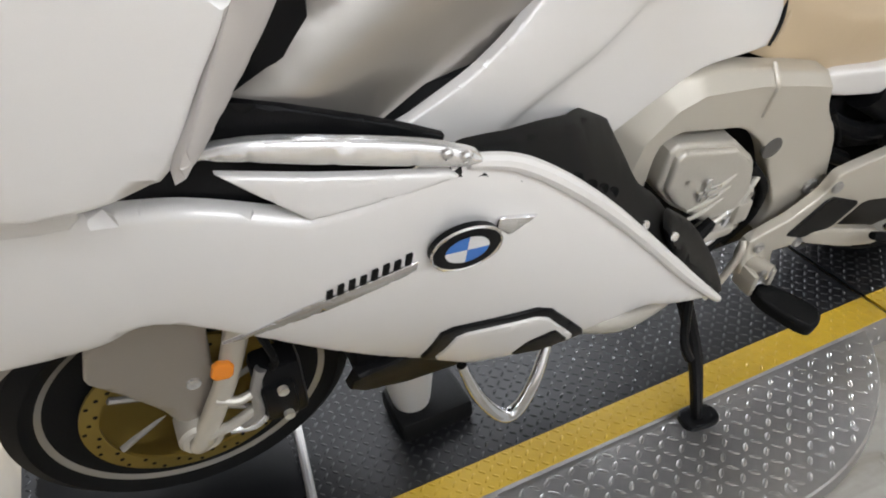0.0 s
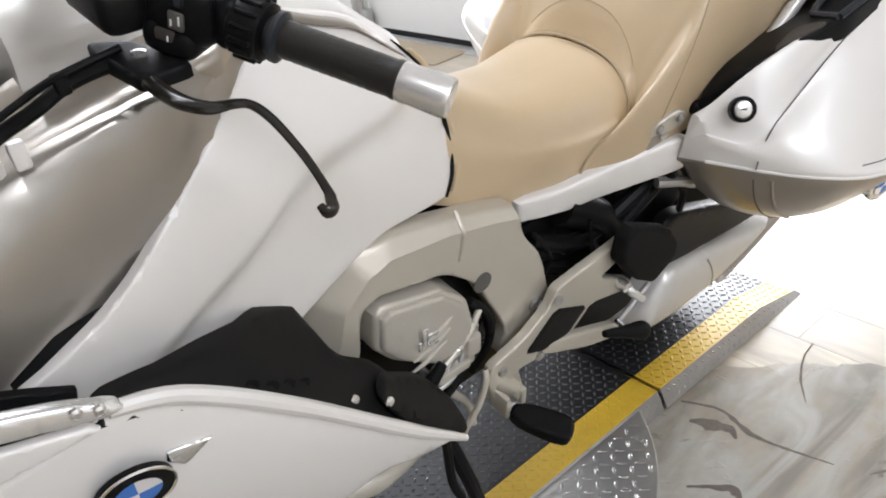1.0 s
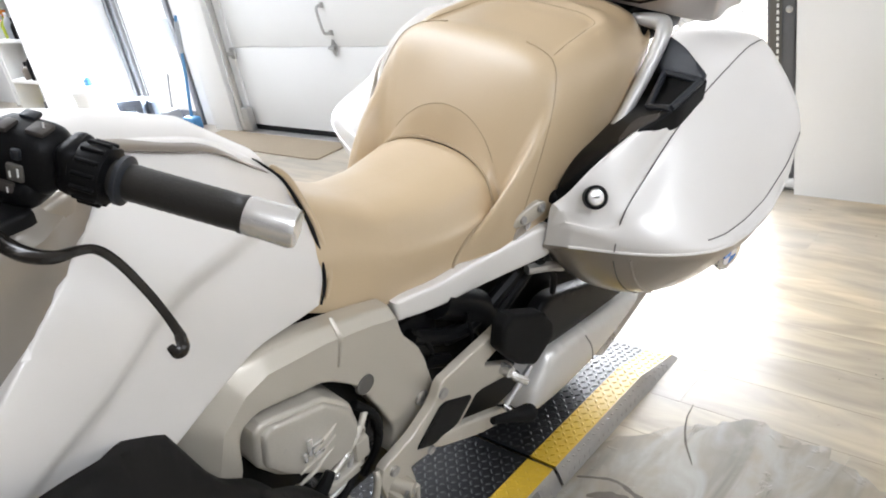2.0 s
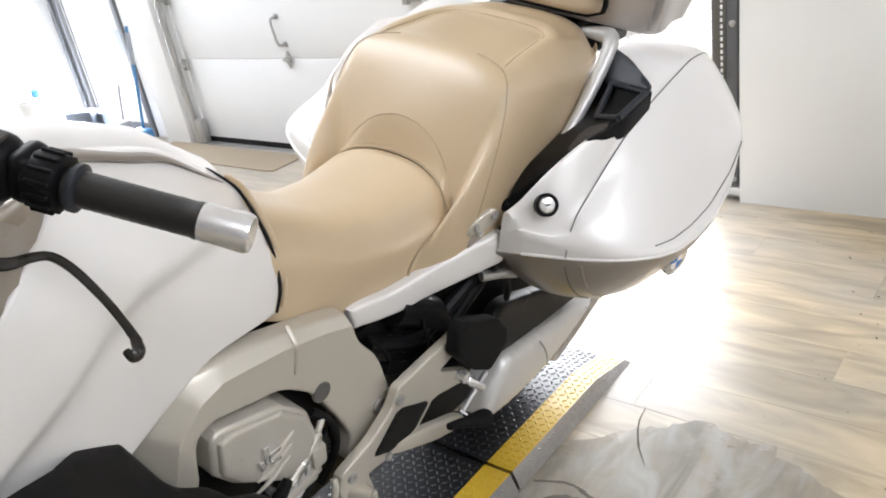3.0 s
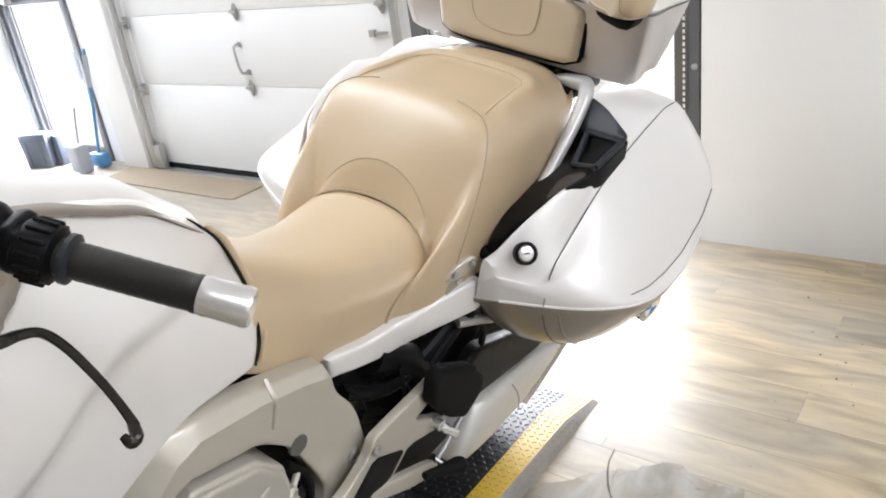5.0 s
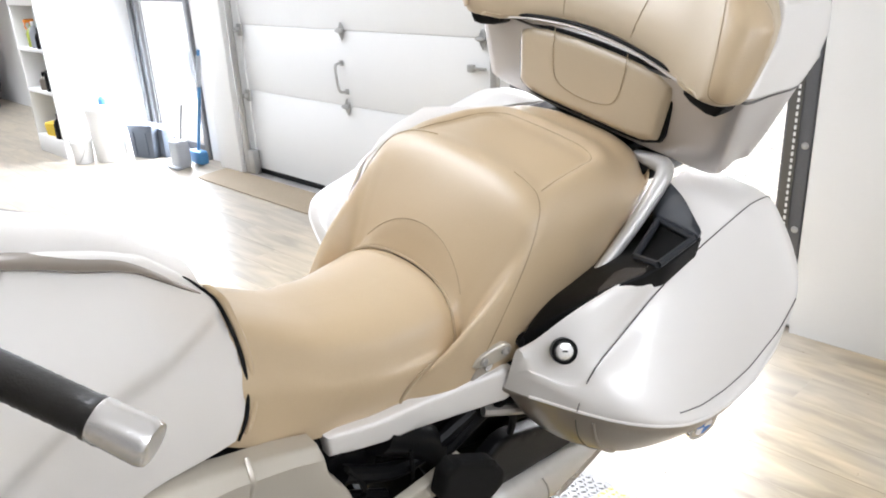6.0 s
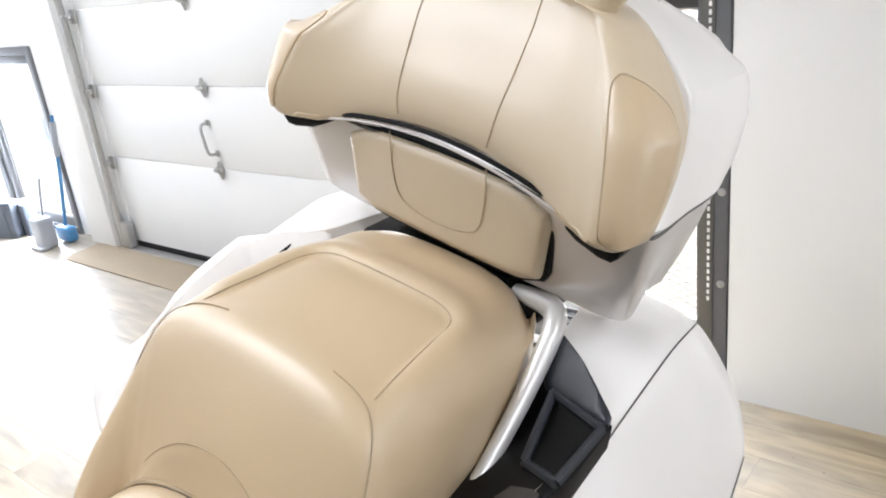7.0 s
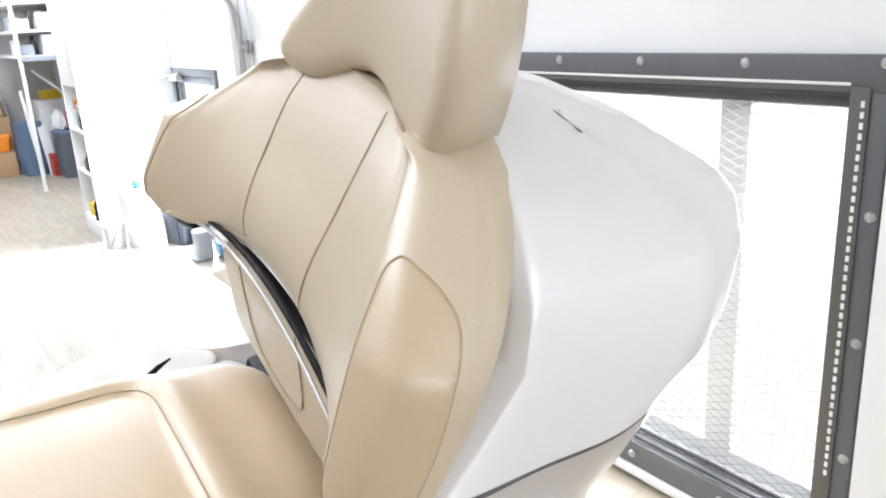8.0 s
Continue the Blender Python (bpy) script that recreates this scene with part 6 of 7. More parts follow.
def wheel(name, x, r_tyre, w, disc, y=0.0, lift=0.0):
    m = pose(x, y, r_tyre + lift, 90, 0, 0)
    rim_r = r_tyre - 0.06
    tyre = lathe([(rim_r - 0.004, -w * 0.38), (rim_r + 0.02, -w * 0.48), (r_tyre - 0.035, -w * 0.5), (r_tyre - 0.010, -w * 0.34), (r_tyre, 0), (r_tyre - 0.010, w * 0.34), (r_tyre - 0.035, w * 0.5), (rim_r + 0.02, w * 0.48), (rim_r - 0.004, w * 0.38)], 64, m)
    rim = lathe([(rim_r - 0.03, -w * 0.30), (rim_r - 0.012, -w * 0.36), (rim_r + 0.006, -w * 0.42), (rim_r + 0.004, -w * 0.36), (rim_r - 0.022, 0), (rim_r + 0.004, w * 0.36), (rim_r + 0.006, w * 0.42), (rim_r - 0.012, w * 0.36), (rim_r - 0.03, w * 0.30), (rim_r - 0.034, 0), (rim_r - 0.03, -w * 0.30)], 64, m)
    wh = part(name, tyre, RUBBER, bike, "black road tyre on a grey rim")
    part("rim", rim, WHEEL, wh, "grey painted rim")
    for k in range(5):
        for off in (-0.16, 0.16):
            a = 6.2832 * k / 5 + 0.3
            p0 = m @ Vector((0.05 * math.cos(a), 0.05 * math.sin(a), 0.0))
            p1 = m @ Vector(((rim_r - 0.028) * math.cos(a + off), (rim_r - 0.028) * math.sin(a + off), 0.0))
            part("spoke", tube([p0, p0.lerp(p1, 0.5), p1], [0.016, 0.012, 0.014], 8, 3, 1.3), WHEEL, wh)
    part("hub", lathe([(0.012, -0.06), (0.05, -0.05), (0.055, 0), (0.05, 0.05), (0.012, 0.06)], 24, m), WHEEL, wh)
    if disc:
        dm = m @ Matrix.Translation((0, 0, 0.062))
        disc_p = part("brake_disc", lathe([(0.134, -0.0025), (0.162, -0.0025), (0.162, 0.0025), (0.134, 0.0025), (0.134, -0.0025)], 56, dm), GOLD, wh, "gold drilled brake disc")
        for k in range(48):
            a = 6.2832 * k / 48
            r = 0.140 + 0.008 * (k % 3)
            part("disc_hole", lathe([(0.0035, 0.0026), (0.0035, 0.0031), (0.0005, 0.0031)], 8, dm @ Matrix.Translation((r * math.cos(a), r * math.sin(a), 0))), RUBBER, wh)
        for k in range(6):
            a = 6.2832 * k / 6 + 0.4
            part("disc_arm", tube([dm @ Vector((0.045 * math.cos(a - 0.2), 0.045 * math.sin(a - 0.2), -0.01)), dm @ Vector((0.131 * math.cos(a), 0.131 * math.sin(a), 0))], [0.008, 0.006], 8, 3), STEEL, wh)
    return wh


def front_end():
    y = 0.04
    wheel("front_wheel", -1.053, 0.274, 0.112, True, y, 0.046)
    cal = part("brake_caliper", join(rbox((0.07, 0.05, 0.13), (-0.925, -0.095, 0.405), 0.012, 2, None), rbox((0.05, 0.03, 0.08), (-0.93, -0.115, 0.40), 0.01)), BLACK, bike, "black front brake caliper")
    for z in (0.372, 0.435):
        part("caliper_bolt", lathe([(0.008, 0), (0.008, 0.008), (0.0005, 0.006)], 10, pose(-0.925, -0.130, z, 90, 0, 0)), CAST, cal)
    part("fork_leg", tube([(-1.064, -0.098, 0.322), (-1.05, -0.10, 0.34), (-1.017, -0.10, 0.406), (-0.988, -0.10, 0.47), (-0.955, -0.10, 0.57)], [0.013, 0.017, 0.016, 0.016, 0.018], 12, 5), CHAMPAGNE, bike, "champagne painted fork leg")
    axle = pose(-1.052, -0.085, 0.336, 90, 0, 0)
    part("axle_clamp", lathe([(0.034, -0.03), (0.034, 0.012), (0.029, 0.018), (0.02, 0.018), (0.018, 0.006), (0.0005, 0.006)], 22, axle), CAST, bike, "cast axle clamp")
    for path, r, mat in (([(-1.045, -0.108, 0.352), (-1.0, -0.115, 0.372), (-0.948, -0.112, 0.398)], 0.008, CAST), ([(-1.014, -0.108, 0.432), (-0.985, -0.116, 0.424), (-0.955, -0.112, 0.43)], 0.007, CAST), ([(-0.99, -0.11, 0.356), (-0.965, -0.118, 0.38), (-0.96, -0.115, 0.43), (-0.945, -0.11, 0.47)], 0.009, STEEL), ([(-1.01, -0.105, 0.345), (-0.975, -0.112, 0.345), (-0.945, -0.108, 0.365)], 0.008, SATIN)):
        part("fork_link", tube(path, r, 10, 5), mat, bike)
    refl = sheet([(-0.018, -0.013), (0.012, -0.021), (0.019, 0.009), (-0.007, 0.021)], lambda u, v, d: (-0.994 + u, -0.122 + d, 0.506 + v), 0.008, 0.003, 0.008, 1)
    part("fork_reflector", refl, ORANGE, bike, "orange side reflector")
    fender = [(-1.157, 0.525), (-1.14, 0.58), (-1.05, 0.62), (-0.99, 0.60), (-1.005, 0.46), (-1.024, 0.389), (-1.052, 0.355), (-1.075, 0.375), (-1.089, 0.417), (-1.122, 0.475)]
    fs = part("front_fender_side", sheet(fender, left(lambda x, z: 0.083), 0.012, 0.005, 0.018, 1, 0.12), TAUPE, bike, "taupe painted front fender side")
    part("fender_plug", lathe([(0.011, 0), (0.010, 0.003), (0.004, 0.002), (0.0005, 0.002)], 14, pose(-1.035, -0.083, 0.452, 90, 0, 0)), SATIN, fs)
    rings = []
    for a in np.linspace(radians(45), radians(135), 24):
        rings.append([(-1.053 - 0.305 * math.cos(a), y + yy, 0.325 + (0.305 - 0.25 * yy * yy / 0.08) * math.sin(a)) for yy in np.linspace(-0.08, 0.08, 9)] + [(-1.053 - 0.298 * math.cos(a), y + yy, 0.325 + (0.298 - 0.25 * yy * yy / 0.08) * math.sin(a)) for yy in np.linspace(0.08, -0.08, 9)])
    part("front_fender", loft(rings), TAUPE, bike, "taupe painted front fender")
    part("brake_hose", tube([(-0.935, -0.10, 0.45), (-0.925, -0.125, 0.50), (-0.94, -0.115, 0.58)], 0.006, 8, 6), RUBBER, bike)
    part("radiator", rbox((0.10, 0.36, 0.34), (-0.78, 0, 0.62), 0.02), BLACK, bike, "black radiator block")


CASE_X = (0.295, 0.31, 0.33, 0.36, 0.40, 0.45, 0.52, 0.61, 0.70, 0.80, 0.88, 0.95, 1.01, 1.05)
CASE_FORM = dict(
    inner=(0.20, 0.19, 0.18, 0.175, 0.172, 0.172, 0.172, 0.172, 0.172, 0.175, 0.18, 0.19, 0.205, 0.23),
    top_y=(0.235, 0.25, 0.262, 0.280, 0.300, 0.312, 0.324, 0.334, 0.225, 0.21, 0.21, 0.215, 0.225, 0.245),
    top_z=(0.775, 0.786, 0.808, 0.842, 0.874, 0.892, 0.912, 0.936, 0.966, 0.966, 0.956, 0.930, 0.890, 0.85),
    seam_y=(0.25, 0.285, 0.322, 0.340, 0.340, 0.340, 0.340, 0.340, 0.340, 0.340, 0.338, 0.325, 0.295, 0.26),
    seam_z=(0.755, 0.750, 0.745, 0.777, 0.805, 0.835, 0.872, 0.908, 0.930, 0.951, 0.944, 0.912, 0.870, 0.83),
    groove_y=(0.252, 0.300, 0.355, 0.412, 0.448, 0.464, 0.470, 0.471, 0.471, 0.470, 0.458, 0.424, 0.368, 0.29),
    groove_z=(0.730, 0.722, 0.722, 0.730, 0.732, 0.722, 0.705, 0.694, 0.697, 0.738, 0.782, 0.795, 0.805, 0.81),
    belt_y=(0.250, 0.298, 0.352, 0.412, 0.454, 0.476, 0.486, 0.488, 0.486, 0.476, 0.456, 0.418, 0.36, 0.295),
    belt_z=(0.700, 0.704, 0.709, 0.714, 0.714, 0.704, 0.688, 0.676, 0.676, 0.698, 0.728, 0.762, 0.785, 0.795),
    low_z=(0.690, 0.672, 0.640, 0.600, 0.560, 0.525, 0.495, 0.485, 0.490, 0.520, 0.565, 0.62, 0.69, 0.75))


def case_at(x):
    """The side case's form at x, softened a little along its length."""
    return {k: sum(float(np.interp(x + o, CASE_X, v)) for o in (-0.012, -0.004, 0.004, 0.012)) / 4 for k, v in CASE_FORM.items()}


def pannier_section(x):
    """A section, round from the inner foot: lower shell, belt, outer slope up to the seam, top, inner wall."""
    c = case_at(x)
    yi, yo, z0, zs = c["inner"], c["belt_y"], c["low_z"], c["belt_z"]
    gy, gz, sy, sz, ty, tz = c["groove_y"], max(c["groove_z"], zs + 0.006), c["seam_y"], c["seam_z"], c["top_y"], c["top_z"]
    w = yo - yi
    ctrl = [(yi, z0 + 0.05), (yi + 0.30 * w, z0), (yi + 0.68 * w, z0 + 0.24 * (zs - z0)), (yo - 0.05 * w, zs - 0.22 * (zs - z0)), (yo, zs), (gy, gz), (gy * 0.68 + sy * 0.32 + 0.007, gz * 0.68 + sz * 0.32 + 0.005),
            (gy * 0.30 + sy * 0.70 + 0.006, gz * 0.30 + sz * 0.70 + 0.006), (sy, sz), ((sy + ty) / 2 + 0.001, (sz + tz) / 2 + 0.003), (ty, tz), (ty - 0.010, tz - 0.010), (ty - 0.018, tz - 0.09)]
    return [(x, p.y, p.z) for p in catmull([(0, -a, b) for a, b in ctrl], 6, True)]


SLITS = ([(0.392, 0.203), (0.424, 0.220), (0.458, 0.232), (0.440, 0.219), (0.415, 0.207)], [(0.515, 0.236), (0.552, 0.258), (0.592, 0.271), (0.628, 0.272), (0.658, 0.258), (0.628, 0.264), (0.594, 0.261), (0.556, 0.246)])


def panniers():
    xs = list(np.linspace(0.296, 0.36, 12)) + list(np.linspace(0.372, 0.90, 40)) + list(np.linspace(0.91, 1.048, 12))
    rings = [pannier_section(x) for x in xs]
    m = len(rings[0])
    for s in (1, -1):
        case = part("side_case", None, None, bike, "pearl white side case with a taupe lower shell", mesh=bpy.data.meshes.new("side_case"))
        for nm, low, mat in (("case_lid", False, PEARL), ("case_shell", True, TAUPE)):
            bm = bmesh.new()
            made = {}
            for i in range(len(xs) - 1):
                for j in range(m):
                    if (j < 24 or j >= m - 6) != low:
                        continue
                    quad = []
                    for a, b in ((i, j), (i, (j + 1) % m), (i + 1, (j + 1) % m), (i + 1, j)):
                        if (a, b) not in made:
                            p = rings[a][b]
                            made[a, b] = bm.verts.new((p[0], p[1] * s, p[2]))
                        quad.append(made[a, b])
                    bm.faces.new(quad)
            for end in (0, len(xs) - 1):
                loop = [made[end, j] for j in range(m) if (end, j) in made]
                if len(loop) > 2:
                    bm.faces.new(loop)
            bmesh.ops.recalc_face_normals(bm, faces=bm.faces)
            part(nm, bm, mat, case, sharp=50)

        def line_at(x, ky, kz, out=0.0006):
            c = case_at(x)
            return Vector((x, -(c[ky] + out) * s, c[kz] + out))

        # joint lines
        if s > 0:
            seam = [Vector((0.326, -0.347, 0.711)), Vector((0.330, -0.344, 0.728))] + [line_at(x, "seam_y", "seam_z") for x in np.linspace(0.352, 0.93, 40)]
            for _ in range(2):
                seam = [seam[0]] + [(a + b * 2 + c) / 4 for a, b, c in zip(seam, seam[1:], seam[2:])] + [seam[-1]]
            seam = [p + Vector((-0.55, -0.62, 0.50)) * 0.0045 * step01(0.50, 0.42, p.x) for p in seam]
            part("case_seam", tube(seam, 0.0013, 6, 1), SEAM_GREY, case, "dark joint line of the lid")
            for cut, r, mat, nm in ((0.345, 0.0013, SEAM_GREY, "shell_seam"), (0.372, 0.0030, TAUPE, "shell_band")):
                low_line = []
                for x in np.linspace(0.335, 0.46, 30):
                    ring = [Vector(p) for p in pannier_section(x)[:24]]
                    low_line += [p.lerp(q, (-cut - p.y) / (q.y - p.y)) for p, q in zip(ring, ring[1:]) if (p.y + cut) * (q.y + cut) < 0][:1]
                if len(low_line) > 3:
                    part(nm, tube([p + Vector((-0.0006, -0.0006, 0)) for p in low_line], r, 6, 1), mat, case)
            part("case_groove", tube([line_at(x, "groove_y", "groove_z") for x in np.linspace(0.45, 0.87, 34)], 0.0011, 6, 1), SEAM_GREY, case)
        part("case_belt", tube([line_at(x, "belt_y", "belt_z", 0.0) for x in np.linspace(0.300, 1.0, 44)], 0.0030, 8, 1), PEARL, case)
        # lock
        lp = Vector((0.322, -0.302 * s, 0.806))
        if s > 0:
            lm = Matrix.Translation(lp) @ Vector((-0.55, -0.62 * s, 0.50)).to_track_quat("Z", "Y").to_matrix().to_4x4()
            part("case_lock", lathe([(0.021, -0.01), (0.021, 0.004), (0.017, 0.006), (0.0155, 0.002), (0.0005, 0.002)], 24, lm), BLACK, case, "black lock ring")
            part("lock_barrel", lathe([(0.0145, 0.0), (0.0145, 0.004), (0.012, 0.0055), (0.0005, 0.0055)], 20, lm), SATIN, case)
            part("lock_slot", rbox((0.010, 0.0025, 0.0015), (0, 0, 0.006), 0.0005, 1, None), BLACK, case).matrix_local = lm
        # round badge low on the lid
        bp = Vector((0.560, -0.470 * s, 0.636))
        bmx = Matrix.Translation(bp) @ Vector((-0.22, -0.95 * s, -0.10)).to_track_quat("Z", "Y").to_matrix().to_4x4()
        part("case_badge", lathe([(0.030, -0.020), (0.033, 0.0), (0.033, 0.003), (0.030, 0.005), (0.028, 0.0035), (0.0005, 0.0035)], 28, bmx), CHROME, case, "round badge with blue and white quarters")
        for q in range(4):
            bm = bmesh.new()
            vs = [bm.verts.new(bmx @ Vector((0.019 * r * math.cos(a), 0.019 * r * math.sin(a), 0.0046))) for r, a in [(0, 0)] + [(1, a) for a in np.linspace(q * math.pi / 2, (q + 1) * math.pi / 2, 7)]]
            bm.faces.new(vs)
            part("quarter", bm, BLUE_ENAMEL if q % 2 else WHITE_ENAMEL, case)
        # dark pocket between case and seat
        top_z = lambda u: case_at(u)["top_z"]
        edge_y = lambda u: case_at(u)["top_y"]

        def fall(u, v):
            return top_z(u) + 0.004 - 0.55 * max(0.0, edge_y(u) - v)
        pocket = [(0.392, 0.286), (0.430, 0.305), (0.470, 0.325), (0.53, 0.341), (0.612, 0.344, 1), (0.660, 0.280), (0.702, 0.215), (0.69, 0.205), (0.60, 0.205), (0.44, 0.205), (0.33, 0.215), (0.335, 0.235)]
        part("case_pocket", sheet(pocket, lambda u, v, d: (u, -v * s, fall(u, v) - d), 0.09, 0.005, 0.016, 1, 0.12), BLACK if s > 0 else PEARL, case, "black moulded pocket beside the seat" if s > 0 else "")
        if s < 0:
            for slit in SLITS:
                part("case_slit", sheet(slit, lambda u, v, d: (u, v, fall(u, v) + 0.003 - d), 0.006, 0.002, 0.012, 1), BLACK, case, "narrow black slit")
        if s > 0:
            plate = [(0.602, 0.342), (0.616, 0.340), (0.660, 0.278), (0.698, 0.218), (0.662, 0.216), (0.640, 0.236)]
            part("pocket_plate", sheet(plate, lambda u, v, d: (u, -v * s, fall(u, v) + 0.013 - 0.10 * max(0.0, 0.66 - u) - d), 0.018, 0.004, 0.012, 1, 0.08), SLATE_BLACK, case, "slate black slanted plate of the pocket")
            lip = [(0.506, 0.330), (0.596, 0.338), (0.636, 0.250), (0.530, 0.276)]
            part("pocket_floor", sheet(lip, lambda u, v, d: (u, -v * s, fall(u, v) + 0.001 - d), 0.004, 0.001, 0.02, 1), RUBBER, case)
            for a, b in zip(lip, lip[1:] + lip[:1]):
                part("pocket_rim", tube([(a[0], -a[1] * s, fall(*a) + 0.004), (b[0], -b[1] * s, fall(*b) + 0.004)], 0.0065, 8, 1), SLATE_BLACK, case)
            part("pocket_mat", sheet([(0.402, 0.284), (0.432, 0.302), (0.472, 0.322), (0.490, 0.322), (0.494, 0.270)], lambda u, v, d: (u, -v * s, fall(u, v) + 0.003 - d), 0.004, 0.001, 0.016, 1), POCKET_MAT, case, "dark brown ribbed pocket mat")
        # grab rail
        low = 0.0 if s > 0 else 0.05
        rail = [(0.40, -0.228 * s, 0.778), (0.455, -0.230 * s, 0.818), (0.555, -0.226 * s, 0.880), (0.645, -0.218 * s, 0.943 - low), (0.695, -0.208 * s, 0.980 - low), (0.722, -0.185 * s, 0.986 - low), (0.738, -0.12 * s, 0.975 - low)]
        part("grab_rail", tube(rail, [0.007, 0.010, 0.012, 0.014, 0.016, 0.016, 0.012], 12, 6, 1.1), SILVER_BAR, bike, "silver painted grab rail")


def top_case():
    YAW = 0.08

    def set_on(p):
        """The case sits a little askew on its carrier."""
        return Vector((p[0] + YAW * p[1], p[1], p[2]))

    def outline_at(half, z):
        """A closed ring from the half outline (x, y), front to rear, mirrored."""
        ring = [(x, -y) for x, y in half] + [(x, y) for x, y in reversed(half)]
        return [set_on((p.x, p.y, z)) for p in catmull([(x, y, 0) for x, y in ring], 6, True)]

    def shell_ring(z, front, corner, side, bend, rear):
        """front: x of the front face; corner: half width at the front edge; side: half width behind it; bend: where the side turns in (x, y); rear: x of the back."""
        half = [(front - 0.004, corner * 0.35), (front, corner * 0.80), (front + 0.004, corner * 0.955), (front + 0.020, corner), (front + 0.10, side), ((front + bend[0]) / 2 + 0.05, side + 0.002), bend,
                ((bend[0] + rear) / 2 + 0.022, bend[1] * 0.78), (rear - 0.012, bend[1] * 0.46), (rear, bend[1] * 0.16)]
        return outline_at(half, z)

    # grey base: front face leaning forward, its edge to the side crisp
    base = [(1.000, 0.760, 0.240, 0.225, (0.90, 0.205), 0.98), (1.003, 0.744, 0.278, 0.262, (0.93, 0.235), 1.02), (1.012, 0.736, 0.294, 0.282, (0.94, 0.250), 1.045),
            (1.060, 0.722, 0.304, 0.298, (0.96, 0.268), 1.095), (1.110, 0.708, 0.313, 0.310, (0.98, 0.282), 1.140), (1.148, 0.698, 0.319, 0.318, (0.99, 0.292), 1.168), (1.156, 0.697, 0.320, 0.319, (0.99, 0.292), 1.172)]
    tc = part("top_case", loft([shell_ring(*r) for r in base]), CASE_GREY, bike, "warm grey top case base with a pearl white lid", sharp=28)
    # lid: upright side up to a crease, then a slope up to the roof edge
    lid = [(1.160, 0.702, 0.319, 0.321, (0.99, 0.294), 1.180), (1.166, 0.702, 0.322, 0.325, (0.99, 0.297), 1.186), (1.200, 0.735, 0.318, 0.325, (1.03, 0.296), 1.205), (1.250, 0.770, 0.315, 0.321, (1.05, 0.282), 1.215), (1.290, 0.775, 0.308, 0.312, (1.05, 0.262), 1.195), (1.306, 0.778, 0.302, 0.303, (1.045, 0.248), 1.172),
           (1.330, 0.785, 0.276, 0.268, (1.02, 0.215), 1.120), (1.358, 0.795, 0.240, 0.225, (0.98, 0.175), 1.045), (1.376, 0.805, 0.20, 0.18, (0.94, 0.135), 0.985), (1.386, 0.815, 0.165, 0.145, (0.91, 0.110), 0.962)]
    lid_rings = [shell_ring(*r) for r in lid]
    for k, z in ((0.6, 1.389), (0.2, 1.390)):
        lid_rings.append([Vector((0.885 + (p.x - 0.885) * k, p.y * k, z)) for p in lid_rings[len(lid) - 1]])
    shell = part("lid", loft(lid_rings), PEARL, tc, sharp=26)
    part("lid_joint", tube(shell_ring(1.158, 0.6985, 0.3195, 0.3195, (0.99, 0.293), 1.175) + shell_ring(1.158, 0.6985, 0.3195, 0.3195, (0.99, 0.293), 1.175)[:1], 0.0026, 6, 1), SEAM_GREY, tc)
    for s in (-1, 1):
        # low spoiler edge running along the roof
        edge = [set_on(p) for p in ((0.90, s * 0.095, 1.382), (0.95, s * 0.105, 1.374), (1.005, s * 0.122, 1.354), (1.075, s * 0.142, 1.318), (1.130, s * 0.166, 1.284))]
        part("roof_edge", tube(edge, [0.002, 0.006, 0.010, 0.014, 0.012], 12, 6, 0.6), PEARL, shell)
        tab = [(0.214, 1.166), (0.226, 1.143), (0.288, 1.130), (0.304, 1.146), (0.306, 1.166)]
        part("lid_latch", sheet(tab, lambda u, v, d: set_on((0.664 - 0.10 * (u - 0.214) + d, u * s, v)), 0.05, 0.006, 0.014, 1), BLACK, tc, "black latch under the backrest")
    part("case_carrier", join(rbox((0.30, 0.22, 0.05), (0.88, 0, 0.972), 0.01), rbox((0.14, 0.34, 0.036), (0.79, 0, 0.962), 0.01)), BLACK, bike, "black luggage carrier")
    # lumbar pad, set in the grey front face
    pad = [(-0.176, 1.022), (-0.190, 1.150), (0.190, 1.150), (0.178, 1.022)]
    pad_x = lambda u, v: 0.693 + 0.14 * (1.158 - v) + 0.10 * u * u
    sag = lambda u, v: v - 0.35 * u * u * (v - 1.02) / 0.14 + 0.018 * (v - 1.02) / 0.14
    pd = part("lumbar_pad", sheet(pad, lambda u, v, d: set_on((pad_x(u, v) - 0.012 + d, u, sag(u, v))), 0.045, 0.016, 0.012, 3, 0.10), LEATHER_PALE, bike, "pale tan lumbar pad")
    pocket_line = [(0.088, 1.160), (0.086, 1.110), (0.072, 1.070), (0.030, 1.056), (-0.030, 1.056), (-0.072, 1.070), (-0.086, 1.110), (-0.088, 1.160)]
    part("pad_seam", tube([set_on((pad_x(u, v) - 0.0128, u, sag(u, v))) for u, v in pocket_line], 0.0010, 6, 8), STITCH, pd)
    # black sheet, larger than the pad, gives the pad its dark surround of shade
    part("pad_rim", sheet([(u * 1.035, 1.09 + (v - 1.09) * 1.09) for u, v in pad], lambda u, v, d: set_on((pad_x(u, v) + 0.001 + d, u, sag(u, v))), 0.02, 0.004, 0.02, 2, 0.12), BLACK, bike, "black sheet standing in for the shade round the pad")
    lip = [set_on((0.672 - 0.08 * u * u, u, 1.190 - 0.62 * u * u)) for u in np.linspace(-0.215, 0.215, 19)]
    part("front_lip", tube(lip, 0.0022, 8, 1), CASE_GREY, tc, "grey lip over the pad")
